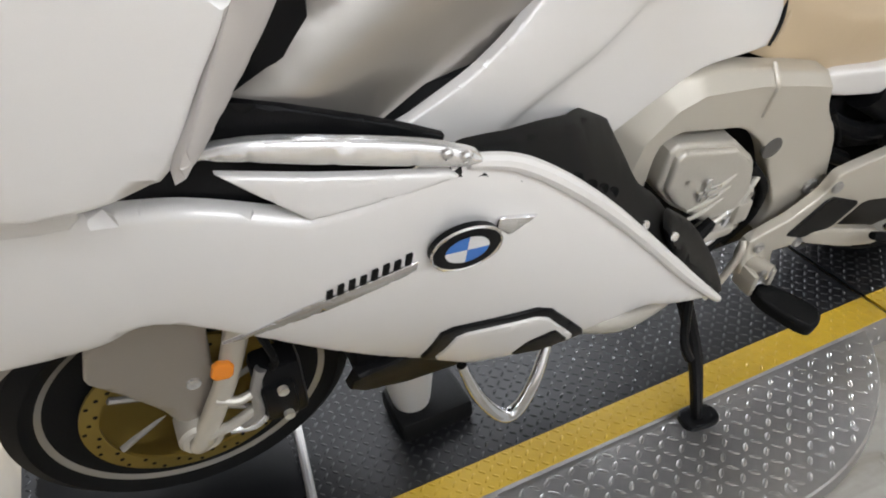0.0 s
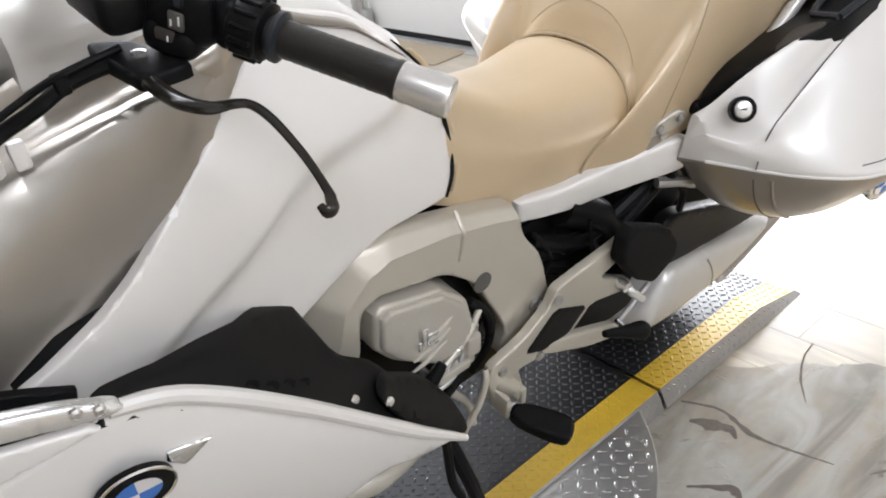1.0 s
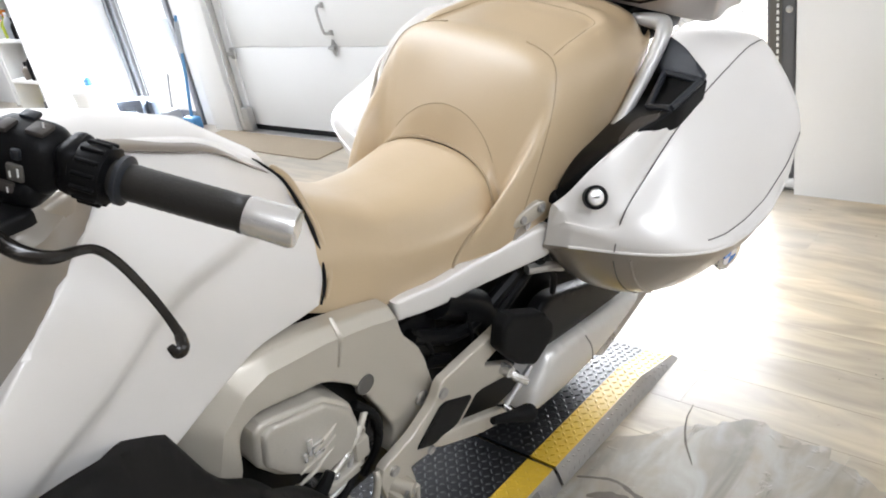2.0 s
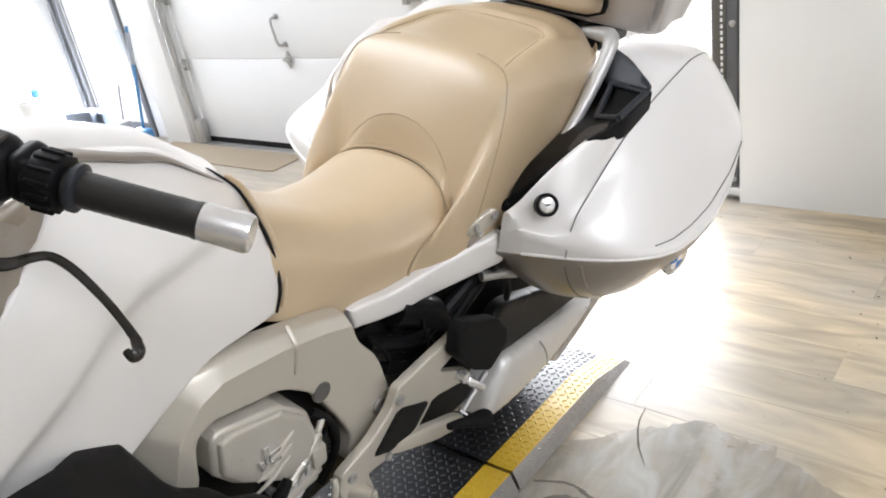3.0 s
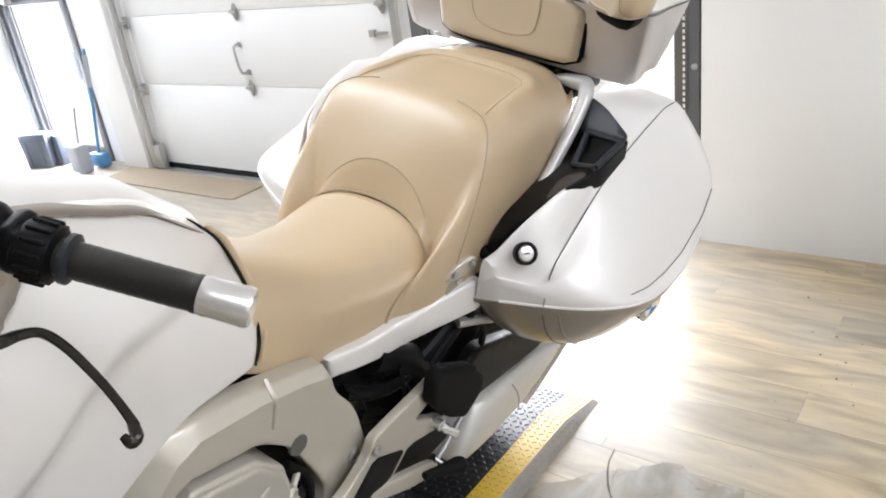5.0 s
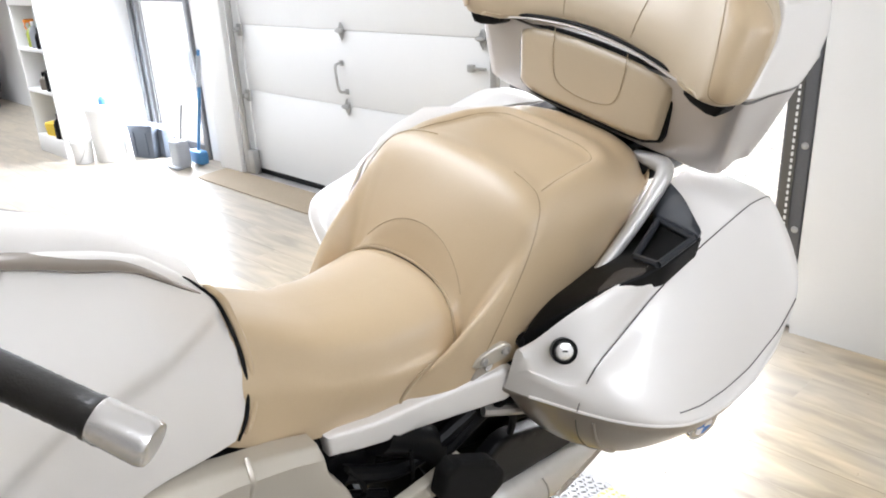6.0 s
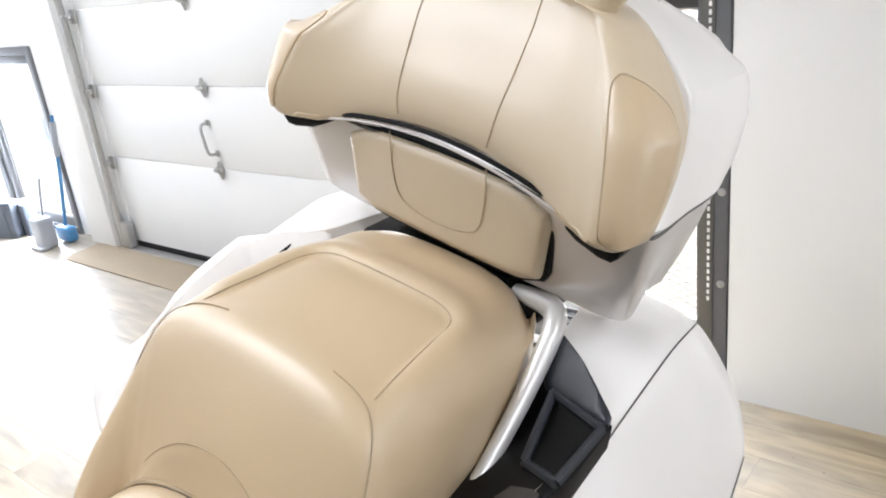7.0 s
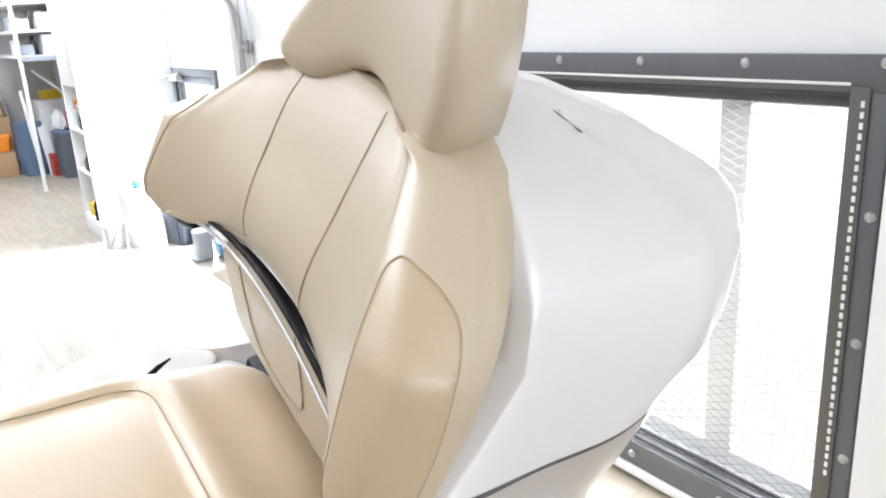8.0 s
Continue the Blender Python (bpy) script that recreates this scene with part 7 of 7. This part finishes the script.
    part("front_gap", tube([p + Vector((0.008, 0, 0.005)) for p in lip], 0.0035, 8, 1), BLACK, tc, "dark gap under the backrest")

    # backrest cushion with forward wings: z, front middle, then front edge, widest place and rear edge of the wing
    rest_rows = [(1.150, 0.692, 0.640, 0.276, 0.668, 0.314, 0.690, 0.316), (1.165, 0.690, 0.630, 0.281, 0.669, 0.320, 0.692, 0.319), (1.190, 0.688, 0.622, 0.284, 0.674, 0.326, 0.699, 0.322), (1.240, 0.700, 0.640, 0.273, 0.686, 0.328, 0.725, 0.323),
                 (1.290, 0.720, 0.663, 0.257, 0.698, 0.323, 0.743, 0.318), (1.340, 0.744, 0.691, 0.237, 0.722, 0.300, 0.757, 0.300), (1.370, 0.762, 0.716, 0.214, 0.745, 0.270, 0.775, 0.272), (1.400, 0.788, 0.750, 0.185, 0.775, 0.228, 0.800, 0.230)]

    def level(z, k=1.0):
        rows = [lerp_table(rest_rows, z + o) for o in (-0.016, -0.008, 0.0, 0.008, 0.016)]
        fx, tx, ty, sx, sy, rx, ry = [sum(c) / len(rows) for c in zip(*rows)]
        half = [(fx, 0.0), (fx - 0.04 * (fx - tx), 0.33 * ty), (fx - 0.30 * (fx - tx), 0.66 * ty), (fx - 0.74 * (fx - tx), 0.89 * ty), (tx, ty), ((tx + sx) / 2 - 0.012, (ty + sy) / 2 + 0.008), (sx, sy), ((sx + rx) / 2, max(sy, ry) + 0.002), (rx, ry), (rx + 0.035, 0.86 * ry), (0.845, 0.45 * ry)]
        loop = half + [(0.85, 0.0)] + [(x, -y) for x, y in reversed(half[1:])]
        pts = []
        for p in catmull([(x, y, 0) for x, y in loop], 5, True):
            x, y = 0.745 + (p.x - 0.745) * k, p.y * k
            a = min(1.0, abs(y) / 0.22)
            bow = max(0.0, 1 - (z - 1.155) / 0.14)
            crown = max(0.0, (z - 1.28) / 0.11)
            pts.append(set_on((x, y, z + bow * 0.040 * (1 - a * a) - crown * (0.034 * (abs(y) / 0.26) ** 3 if y < 0 else 0.075 * (y / 0.26) ** 2))))
        return pts

    stack = [(1.166, 0.88), (1.158, 0.94), (1.158, 0.978), (1.166, 0.996), (1.180, 1.0), (1.205, 1.0), (1.235, 1.0), (1.265, 1.0), (1.295, 1.0), (1.32, 1.0), (1.345, 1.0), (1.363, 0.994), (1.378, 0.978), (1.388, 0.95), (1.394, 0.90), (1.396, 0.80)]
    rest = part("backrest", loft([level(z, k) for z, k in stack]), LEATHER_PALE, bike, "pale tan passenger backrest with stitched seams", sharp=70)

    def on_rest(f, z, lift=0.0):
        """A place on the cushion: f runs along the half ring from the middle (0) to the rear."""
        zs = [q[0] for q in stack[3:]]
        ring = level(z, float(np.interp(z, zs, [q[1] for q in stack[3:]])))
        n_r = len(ring)
        k = (n_r - f) % n_r
        a, c = ring[int(k) % n_r], ring[(int(k) + 1) % n_r]
        p = a.lerp(c, k - int(k))
        out = Vector((p.x - 0.77, p.y, 0)).normalized()
        return p + out * lift

    for s in (-1, 1):
        line = [on_rest(s * q, z, 0.0003) for q, z in ((4.3, 1.170), (4.5, 1.20), (4.8, 1.24), (5.2, 1.28), (5.7, 1.32), (6.2, 1.35), (6.6, 1.372), (7.0, 1.384))]
        part("backrest_seam", tube(line, 0.0011, 6, 6), STITCH, rest)
    # side bolster patch, framed by its seam
    scale = 0.01
    patch_out = [(20.2, 1.172), (19.9, 1.20), (19.6, 1.26), (19.6, 1.31), (20.2, 1.340), (22.6, 1.356), (26.5, 1.354), (29.6, 1.336), (30.9, 1.30), (31.0, 1.24), (30.2, 1.19), (28.6, 1.168), (24.0, 1.164)]
    for s in (1, -1):
        bm = sheet([(u * scale, v) for u, v in patch_out], lambda u, v, d: on_rest(s * u / scale, v, 0.004 - d), 0.010, 0.004, 0.010, 2, 0.20)
        part("backrest_side", bm, LEATHER, rest, "tan side bolster patch", sharp=70)
        rim = resample([(u * scale, v) for u, v in soften(patch_out, 2, 0.20)], 0.008)
        part("backrest_seam", tube([on_rest(s * u / scale, v, 0.0013) for u, v in rim + rim[:1]], 0.0012, 6, 1), STITCH, rest)
    # head cushion: hollow in front, notched lower edge
    head = [(-0.150, 1.352), (-0.185, 1.368), (-0.208, 1.41), (-0.214, 1.46), (-0.200, 1.51), (-0.14, 1.56), (-0.04, 1.575), (0.03, 1.54), (0.07, 1.47), (0.116, 1.425), (0.132, 1.396), (0.116, 1.368), (0.060, 1.367), (0.010, 1.390), (-0.040, 1.402), (-0.090, 1.390), (-0.122, 1.364)]
    head_x = lambda u, v: 0.764 + 0.10 * (v - 1.40) - 0.85 * u * u

    def head_place(u, v, d):
        k = 1 - 2.4 * max(0.0, d - 0.035)
        return (head_x(u, v) + d, u * k - 0.03 * (1 - k), v - 0.10 * max(0.0, d - 0.03))

    part("head_cushion", sheet(head, head_place, 0.085, 0.024, 0.011, 2), LEATHER_PALE, bike, "pale tan head cushion with a notched lower edge", sharp=60)
    part("head_mount", rbox((0.03, 0.09, 0.04), (0.800, -0.02, 1.375), 0.008), BLACK, bike, "hidden black mount of the head cushion")


def set_back(build, dx, dy, dz, x0=-0.30, x1=-0.62):
    """Builds parts and then slides those ahead of x0 back by dx and up by dz, growing to the full amount at x1."""
    seen = set(bike.children_recursive)
    build()
    for ob in bike.children_recursive:
        if ob in seen:
            continue
        for v in ob.data.vertices:
            w = step01(x0, x1, v.co.x)
            v.co += Vector((dx * w, dy * w, dz * w + 0.006 * step01(-0.1, x0, v.co.x)))


set_back(lower_fairing, 0.030, 0.0, 0.010)
set_back(side_wing, 0.030, 0.0, 0.012)
set_back(upper_fairing, 0.050, 0.0, 0.012)
tank()
set_back(knee_guard, 0.022, 0.0, 0.0)
knee_flap()
engine()
seat()
tail()
footrests()
handlebar()
set_back(front_end, 0.026, -0.022, -0.012, -0.60, -0.80)
panniers()
top_case()
wheel("rear_wheel", 0.55, 0.318, 0.185, False)


# ---- things by the back wall ----
def niche_block():
    """White built-in block with three open niches towards the room."""
    x0, x1, y0, y1 = 1.45, WALL_X - 0.002, 4.94, 5.50
    wall = tagged(part("wall_niche", rbox((x1 - x0, y1 - y0, 2.998 - 1.12), ((x0 + x1) / 2, (y0 + y1) / 2, (2.998 + 1.12) / 2), 0.004), WALL_PAINT), "white built-in block with open shelf niches", "wall", kind="structure")
    part("plinth", rbox((x1 - x0, y1 - y0, 0.14), ((x0 + x1) / 2, (y0 + y1) / 2, 0.07), 0.004), WALL_PAINT, wall)
    for y in (y0 + 0.015, y1 - 0.015):
        part("side_panel", rbox((x1 - x0, 0.03, 0.98), ((x0 + x1) / 2, y, 0.63), 0.003), WALL_PAINT, wall)
    part("back_panel", rbox((0.03, y1 - y0 - 0.06, 0.98), (x0 + 0.33, (y0 + y1) / 2, 0.63), 0), WALL_PAINT, wall)
    for z in (0.49, 0.80):
        part("shelf", rbox((0.33, y1 - y0 - 0.062, 0.025), (x0 + 0.166, (y0 + y1) / 2, z), 0.003), WALL_PAINT, wall)


def bottle(at, body, mat, cap_mat, label, trigger=False, r=0.045, h=0.14):
    ob = thing("spray_bottle" if trigger else "bottle", pose(*at), label, "bottle")
    part("bottle_body", lathe([(r * 0.9, 0), (r, 0.008), (r, h * 0.7), (r * 0.75, h * 0.88), (r * 0.33, h), (r * 0.33, h + 0.02)], 20), mat, ob)
    if trigger:
        part("trigger_head", join(rbox((0.075, 0.026, 0.028), (-0.012, 0, h + 0.05), 0.008), rbox((0.02, 0.02, 0.05), (0, 0, h + 0.03), 0.004), tube([(-0.035, 0, h + 0.04), (-0.045, 0, h + 0.015), (-0.035, 0, h - 0.01)], 0.006, 8, 4)), cap_mat, ob, "orange trigger head")
    else:
        part("cap", lathe([(r * 0.42, h + 0.0), (r * 0.42, h + 0.028), (r * 0.36, h + 0.032)], 16), cap_mat, ob)
    return ob


def pail(name, at, r0, r1, h, mat, label, lid=True):
    ob = thing(name, pose(*at), label, "bucket")
    part("pail_body", lathe([(r0 * 0.98, 0), (r0, 0.006), (r1, h - 0.03), (r1 + 0.008, h - 0.028), (r1 + 0.008, h - 0.008), (r1, h), (r1 - 0.012, h), (r0 - 0.01, 0.02), (0.0005, 0.02)], 32), mat, ob)
    if lid:
        part("lid", lathe([(r1 + 0.004, h + 0.001), (r1 + 0.006, h + 0.012), (r1 - 0.01, h + 0.016), (0.0005, h + 0.014)], 32), mat, ob)
    part("pail_handle", tube([(0, -r1 - 0.008, h - 0.03), (-0.04, -r1 * 0.8, h - 0.13), (-0.06, 0, h - 0.17), (-0.04, r1 * 0.8, h - 0.13), (0, r1 + 0.008, h - 0.03)], 0.003, 6, 5), ZINC, ob)
    return ob


def crate(name, at, size, mat, label, category, turn=0.0, taper=0.9, lid_mat=None):
    """A tapered plastic tub with a rim, ribs and a lid."""
    ob = thing(name, pose(*at, 0, 0, turn), label, category)
    w, d, h = size

    def ring(k, z):
        pts = soften([(-w / 2 * k, -d / 2 * k), (w / 2 * k, -d / 2 * k), (w / 2 * k, d / 2 * k), (-w / 2 * k, d / 2 * k)], 2, 0.12)
        return [(a, b, z) for a, b in pts]

    part("tub", loft([ring(taper, 0), ring(taper + 0.01, 0.01), ring(1.0, h - 0.03), ring(1.04, h - 0.028), ring(1.04, h)]), mat, ob)
    part("lid", loft([ring(1.05, h + 0.001), ring(1.06, h + 0.012), ring(1.02, h + 0.028), ring(0.85, h + 0.034)]), lid_mat or mat, ob)
    for k in (-0.25, 0.25):
        part("rib", rbox((0.012, 0.02, h * 0.8), (-w / 2 * 0.97, k * d, h * 0.5), 0.003), mat, ob)
    return ob


def carton(at, size, label, turn=0.0, mat=None):
    ob = thing("box", pose(*at, 0, 0, turn), label, "box")
    w, d, h = size
    part("box_body", rbox(size, (0, 0, h / 2), 0.006), mat or CARTON, ob)
    part("flap", rbox((w * 0.49, d, 0.004), (-w * 0.25, 0, h + 0.0025), 0.001, 1), mat or CARTON, ob)
    part("flap", rbox((w * 0.49, d, 0.004), (w * 0.25, 0, h + 0.0025), 0.001, 1), mat or CARTON, ob)
    return ob


def dustpan_set():
    pan = thing("upright_dustpan", pose(1.88, 3.96, 0), "grey upright dustpan standing on the floor", "dustpan")
    part("pan", join(rbox((0.10, 0.13, 0.20), (0, 0, 0.10), 0.02, 3), rbox((0.06, 0.14, 0.02), (-0.05, 0, 0.012), 0.006)), GREY_PLASTIC, pan)
    part("pan_handle", tube([(0.02, 0, 0.20), (0.045, -0.01, 0.36), (0.06, -0.02, 0.44)], 0.008, 8, 3), GREY_PLASTIC, pan)
    broom = thing("broom", pose(2.0, 3.92, 0), "blue broom leaning against the glass door frame", "broom")
    part("broom_head", rbox((0.07, 0.16, 0.10), (0, 0, 0.06), 0.02, 3), BLUE_PLASTIC, broom)
    part("broom_handle", tube([(0.0, 0, 0.10), (0.05, -0.03, 0.45), (0.09, -0.055, 0.80)], 0.011, 10, 3), BLUE_PLASTIC, broom)
    part("handle_grip", tube([(0.06, -0.037, 0.55), (0.085, -0.052, 0.76)], 0.018, 10, 1), GREY_PLASTIC, broom)


def storage_rack():
    """White rack of the far storage corner with rows of white boxes."""
    rack = thing("storage_rack", pose(0, 0, 0), "white storage rack along the wall with four shelves", "shelf")
    for x in (1.45, 2.08):
        for y in (7.50, 9.62):
            part("rack_post", rbox((0.035, 0.035, 2.5), (x, y, 1.25), 0.004), WHITE_PLASTIC, rack)
    for z in (1.30, 1.54, 1.80, 2.08):
        part("rack_shelf", rbox((0.66, 2.15, 0.03), (1.765, 8.56, z), 0.004), WHITE_PLASTIC, rack)
    part("rack_rail", rbox((0.62, 0.02, 0.05), (1.765, 7.475, 1.285), 0.004), GREY_PLASTIC, rack, "grey shelf rail")
    rnd = random.Random(4)
    for z in (1.3155, 1.5555, 1.8155):
        for x in (1.55, 1.73, 1.91):
            y = 7.53
            while y < 8.4:
                w = rnd.uniform(0.12, 0.24)
                b = carton((x + rnd.uniform(-0.015, 0.015), y + w / 2, z), (rnd.uniform(0.10, 0.15), w - 0.02, rnd.uniform(0.08, 0.19)), "white carton on the storage rack", rnd.uniform(-4, 4), rnd.choice((WHITE_PLASTIC, WHITE_PLASTIC, WHITE_PLASTIC, GREY_PLASTIC)))
                b["group"] = "cartons on the rack"
                y += w + 0.01


niche_block()
bottle((1.53, 5.33, 0.813), None, GREEN_FLUID, ORANGE, "clear spray bottle with green fluid and an orange trigger", True)
bottle((1.50, 5.20, 0.813), None, GREY_PLASTIC, WHITE_PLASTIC, "grey bottle standing in the upper niche", False, 0.035, 0.16)
bottle((1.49, 5.08, 0.813), None, BLACK, BLACK, "black bottle standing in the upper niche", False, 0.032, 0.12)
bottle((1.50, 5.20, 0.503), None, BAND, BLACK, "brown bottle standing in the middle niche", False, 0.04, 0.10)
bottle((1.50, 5.06, 0.503), None, BLACK, BLACK, "black bottle standing in the middle niche", False, 0.045, 0.17)
bottle((1.50, 5.08, 0.14), None, BLACK, BLACK, "black bottle standing in the lower niche", False, 0.05, 0.16)
crate("yellow_case", (1.54, 5.25, 0.14), (0.14, 0.18, 0.07), YELLOW_PLASTIC, "small yellow plastic case in the lower niche", "case", 8)
pail("paint_pail", (1.50, 4.74, 0), 0.065, 0.075, 0.17, WHITE_PLASTIC, "small white pail with a printed label on the floor")
bin_ob = pail("waste_bin", (1.68, 4.66, 0), 0.11, 0.135, 0.40, WHITE_PLASTIC, "tall white plastic pail with a lid")
bottle((1.68, 4.64, 0.416), None, BLUE_PLASTIC, WHITE_PLASTIC, "blue bottle standing on the white pail", False, 0.035, 0.06)
crate("tool_case", (1.88, 4.50, 0), (0.10, 0.24, 0.22), SLATE_PLASTIC, "slate grey plastic case standing beside the glass door", "case", 20)
crate("tool_case", (1.99, 4.42, 0), (0.09, 0.20, 0.19), SLATE_PLASTIC, "slate grey plastic case standing beside the glass door", "case", -8)
dustpan_set()
mat_ob = tagged(part("floor_mat", sheet([(1.80, 2.30), (2.07, 2.30), (2.07, 3.66), (1.80, 3.62)], lambda u, v, d: (u, v, 0.008 - d), 0.008, 0.004, 0.06, 1, 0.05), MAT_BROWN), "brown worn strip mat before the sectional door", "mat")
storage_rack()
crate("recycling_bin", (1.535, 8.74, 0), (0.25, 0.30, 0.56), DUSTY_BLUE, "dusty blue plastic bin with a lid on the floor", "bin", 6)
crate("recycling_bin", (1.835, 8.22, 0), (0.22, 0.28, 0.48), SLATE_PLASTIC, "slate blue plastic bin beside another one", "bin", 4, 0.9, DUSTY_BLUE)
crate("storage_tub", (1.21, 9.00, 0.28), (0.30, 0.36, 0.15), ORANGE, "orange plastic tub lying on a low carton", "tub", 4)
carton((1.21, 9.00, 0), (0.32, 0.42, 0.27), "low brown cardboard box on the floor", 3)
carton((1.74, 8.68, 0), (0.16, 0.24, 0.13), "dark box lying beside the bin", 4, SLATE_PLASTIC)
carton((1.70, 8.44, 0), (0.06, 0.12, 0.24), "narrow red box standing between the bins", 10, RED_PLASTIC)
carton((1.86, 8.98, 0), (0.34, 0.30, 0.80), "white carton standing behind the bins", 4, WHITE_PLASTIC)
carton((1.86, 8.98, 0.805), (0.16, 0.20, 0.09), "small yellow box lying on a white carton", 20, YELLOW_PLASTIC)


def sack(at, size, mat, label):
    """A crumpled plastic bag."""
    ob = thing("plastic_bag", pose(*at), label, "bag")
    bm = bmesh.new()
    bmesh.ops.create_icosphere(bm, subdivisions=3, radius=1.0)
    for v in bm.verts:
        k = 1 + 0.28 * noise.noise(v.co * 2.3) + 0.12 * noise.noise(v.co * 6.0)
        v.co = Vector((v.co.x * size[0] * k, v.co.y * size[1] * k, max(0.0, (v.co.z * k + 0.8) * size[2])))
    part("bag_body", bm, mat, ob)
    return ob


sack((1.80, 8.22, 0.515), (0.075, 0.08, 0.12), WHITE_PLASTIC, "crumpled white plastic bag on a bin")
sack((2.02, 8.62, 0), (0.09, 0.16, 0.36), SLATE_PLASTIC, "dark crumpled bag standing on the floor")
sack((1.90, 8.20, 0.515), (0.04, 0.05, 0.13), PINK_PLASTIC, "pink crumpled plastic bag lying on a bin")
carton((1.19, 9.48, 0), (0.45, 0.48, 0.62), "brown cardboard box on the floor", 3)
carton((1.19, 9.48, 0.63), (0.40, 0.42, 0.46), "brown cardboard box stacked on another", -4)
for label, a, b, w in (("white board leaning over the bins", Vector((1.60, 8.02, 1.16)), Vector((2.02, 8.06, 0.76)), 0.045), ("narrow white batten leaning on a bin", Vector((1.49, 8.30, 0.95)), Vector((1.585, 8.55, 0.0)), 0.018), ("white sheet of board leaning between the bins", Vector((1.665, 8.62, 0.55)), Vector((1.70, 8.50, 0.0)), 0.05)):
    board = thing("leaning_board", pose(0, 0, 0), label, "board")
    d = b - a
    part("board_panel", rbox((w * 2, 0.02, d.length), (0, 0, 0), 0.004, 2, Matrix.Translation((a + b) / 2) @ d.to_track_quat("Z", "Y").to_matrix().to_4x4()), WHITE_PLASTIC, board)

# ---- under the front of the machine ----
jack = thing("jack_stand", pose(-0.63, -0.09, 0.0523), "small jack with a pale cone head under the fairing", "jack")
part("jack_foot", rbox((0.15, 0.12, 0.05), (0, 0, 0.025), 0.012, 2), RUBBER, jack, "black rubber foot")
part("jack_cone", lathe([(0.035, 0.05), (0.038, 0.06), (0.055, 0.16), (0.062, 0.24), (0.05, 0.25)], 24, pose(-0.03, 0.0, 0)), SILVER_BAR, jack, "pale cone head")
chock = thing("wheel_chock", pose(0, 0, 0.0523), "black steel wheel chock plate with a raised bar", "chock")
part("chock_plate", rbox((0.46, 0.30, 0.006), (-1.13, -0.04, 0.003), 0.002), BLACK, chock)
part("chock_bar", tube([(-0.872, 0.03, 0.012), (-0.884, -0.08, 0.016), (-0.898, -0.195, 0.012)], 0.009, 10, 4), STEEL, chock, "worn steel bar")


# ---- floor planks, last ----
def plank_floor():
    pw, pl = 0.152, 1.22
    meshes = {}
    for frac in (1, 2, 3):
        n = pl * frac / 3
        me = bpy.data.meshes.new("plank")
        bm = rbox((pw - 0.0006, n - 0.0006, 0.006), (0, 0, -0.003), 0.0003, 1)
        bm.to_mesh(me)
        bm.free()
        me.materials.append(PLANK)
        meshes[frac] = me
    vs, fs = [], []
    x = WALL_X - 0.005 - pw / 2
    k = 0
    while x > -4.85:
        y = -4.49
        frac = (k * 2) % 3 or 3
        while y < 10.15:
            n = min(pl * frac / 3, 10.19 - y)
            full = abs(n - pl * frac / 3) < 1e-6
            if x > -0.75 and -2.6 < y < 6.2 and full:
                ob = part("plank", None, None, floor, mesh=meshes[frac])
                ob.location = (x, y + n / 2, -0.0002 * ((k + int(y * 3)) % 3))
            else:
                a, b, c = len(vs), pw / 2 - 0.0006, n / 2 - 0.0006
                vs.extend([(x - b, y + n / 2 - c, 0), (x + b, y + n / 2 - c, 0), (x + b, y + n / 2 + c, 0), (x - b, y + n / 2 + c, 0)])
                fs.append((a, a + 1, a + 2, a + 3))
            y += n
            frac = 3
        x -= pw
        k += 1
    me = bpy.data.meshes.new("plank_rest")
    me.from_pydata(vs, [], fs)
    me.materials.append(PLANK)
    tagged(part("plank_rest", None, None, floor, mesh=me), kind="stuff")


plank_floor()


def floor_specks():
    """Crumbs and grit scattered over the floor."""
    rng = random.Random(5)
    vs, fs = [], []
    for _ in range(260):
        x, y = rng.uniform(-0.2, 2.0), rng.uniform(-1.7, 1.3)
        if abs(y) < 0.36 and x < 1.0:
            continue
        r, z, k = rng.choice((0.0012, 0.0018, 0.0028, 0.004)), 0.0, len(vs)
        for q in range(5):
            a = 1.2566 * q + rng.uniform(-0.4, 0.4)
            vs.append((x + r * rng.uniform(0.6, 1.4) * math.cos(a), y + r * rng.uniform(0.6, 1.4) * math.sin(a), z))
        vs.append((x, y, z + r * 0.7))
        fs.extend([(k + q, k + (q + 1) % 5, k + 5) for q in range(5)])
    me = bpy.data.meshes.new("floor_grit")
    me.from_pydata(vs, [], fs)
    me.materials.append(SUBFLOOR_DARK)
    tagged(part("floor_grit", None, None, mesh=me), "dark crumbs of grit scattered on the floor", "grit", kind="stuff")


floor_specks()
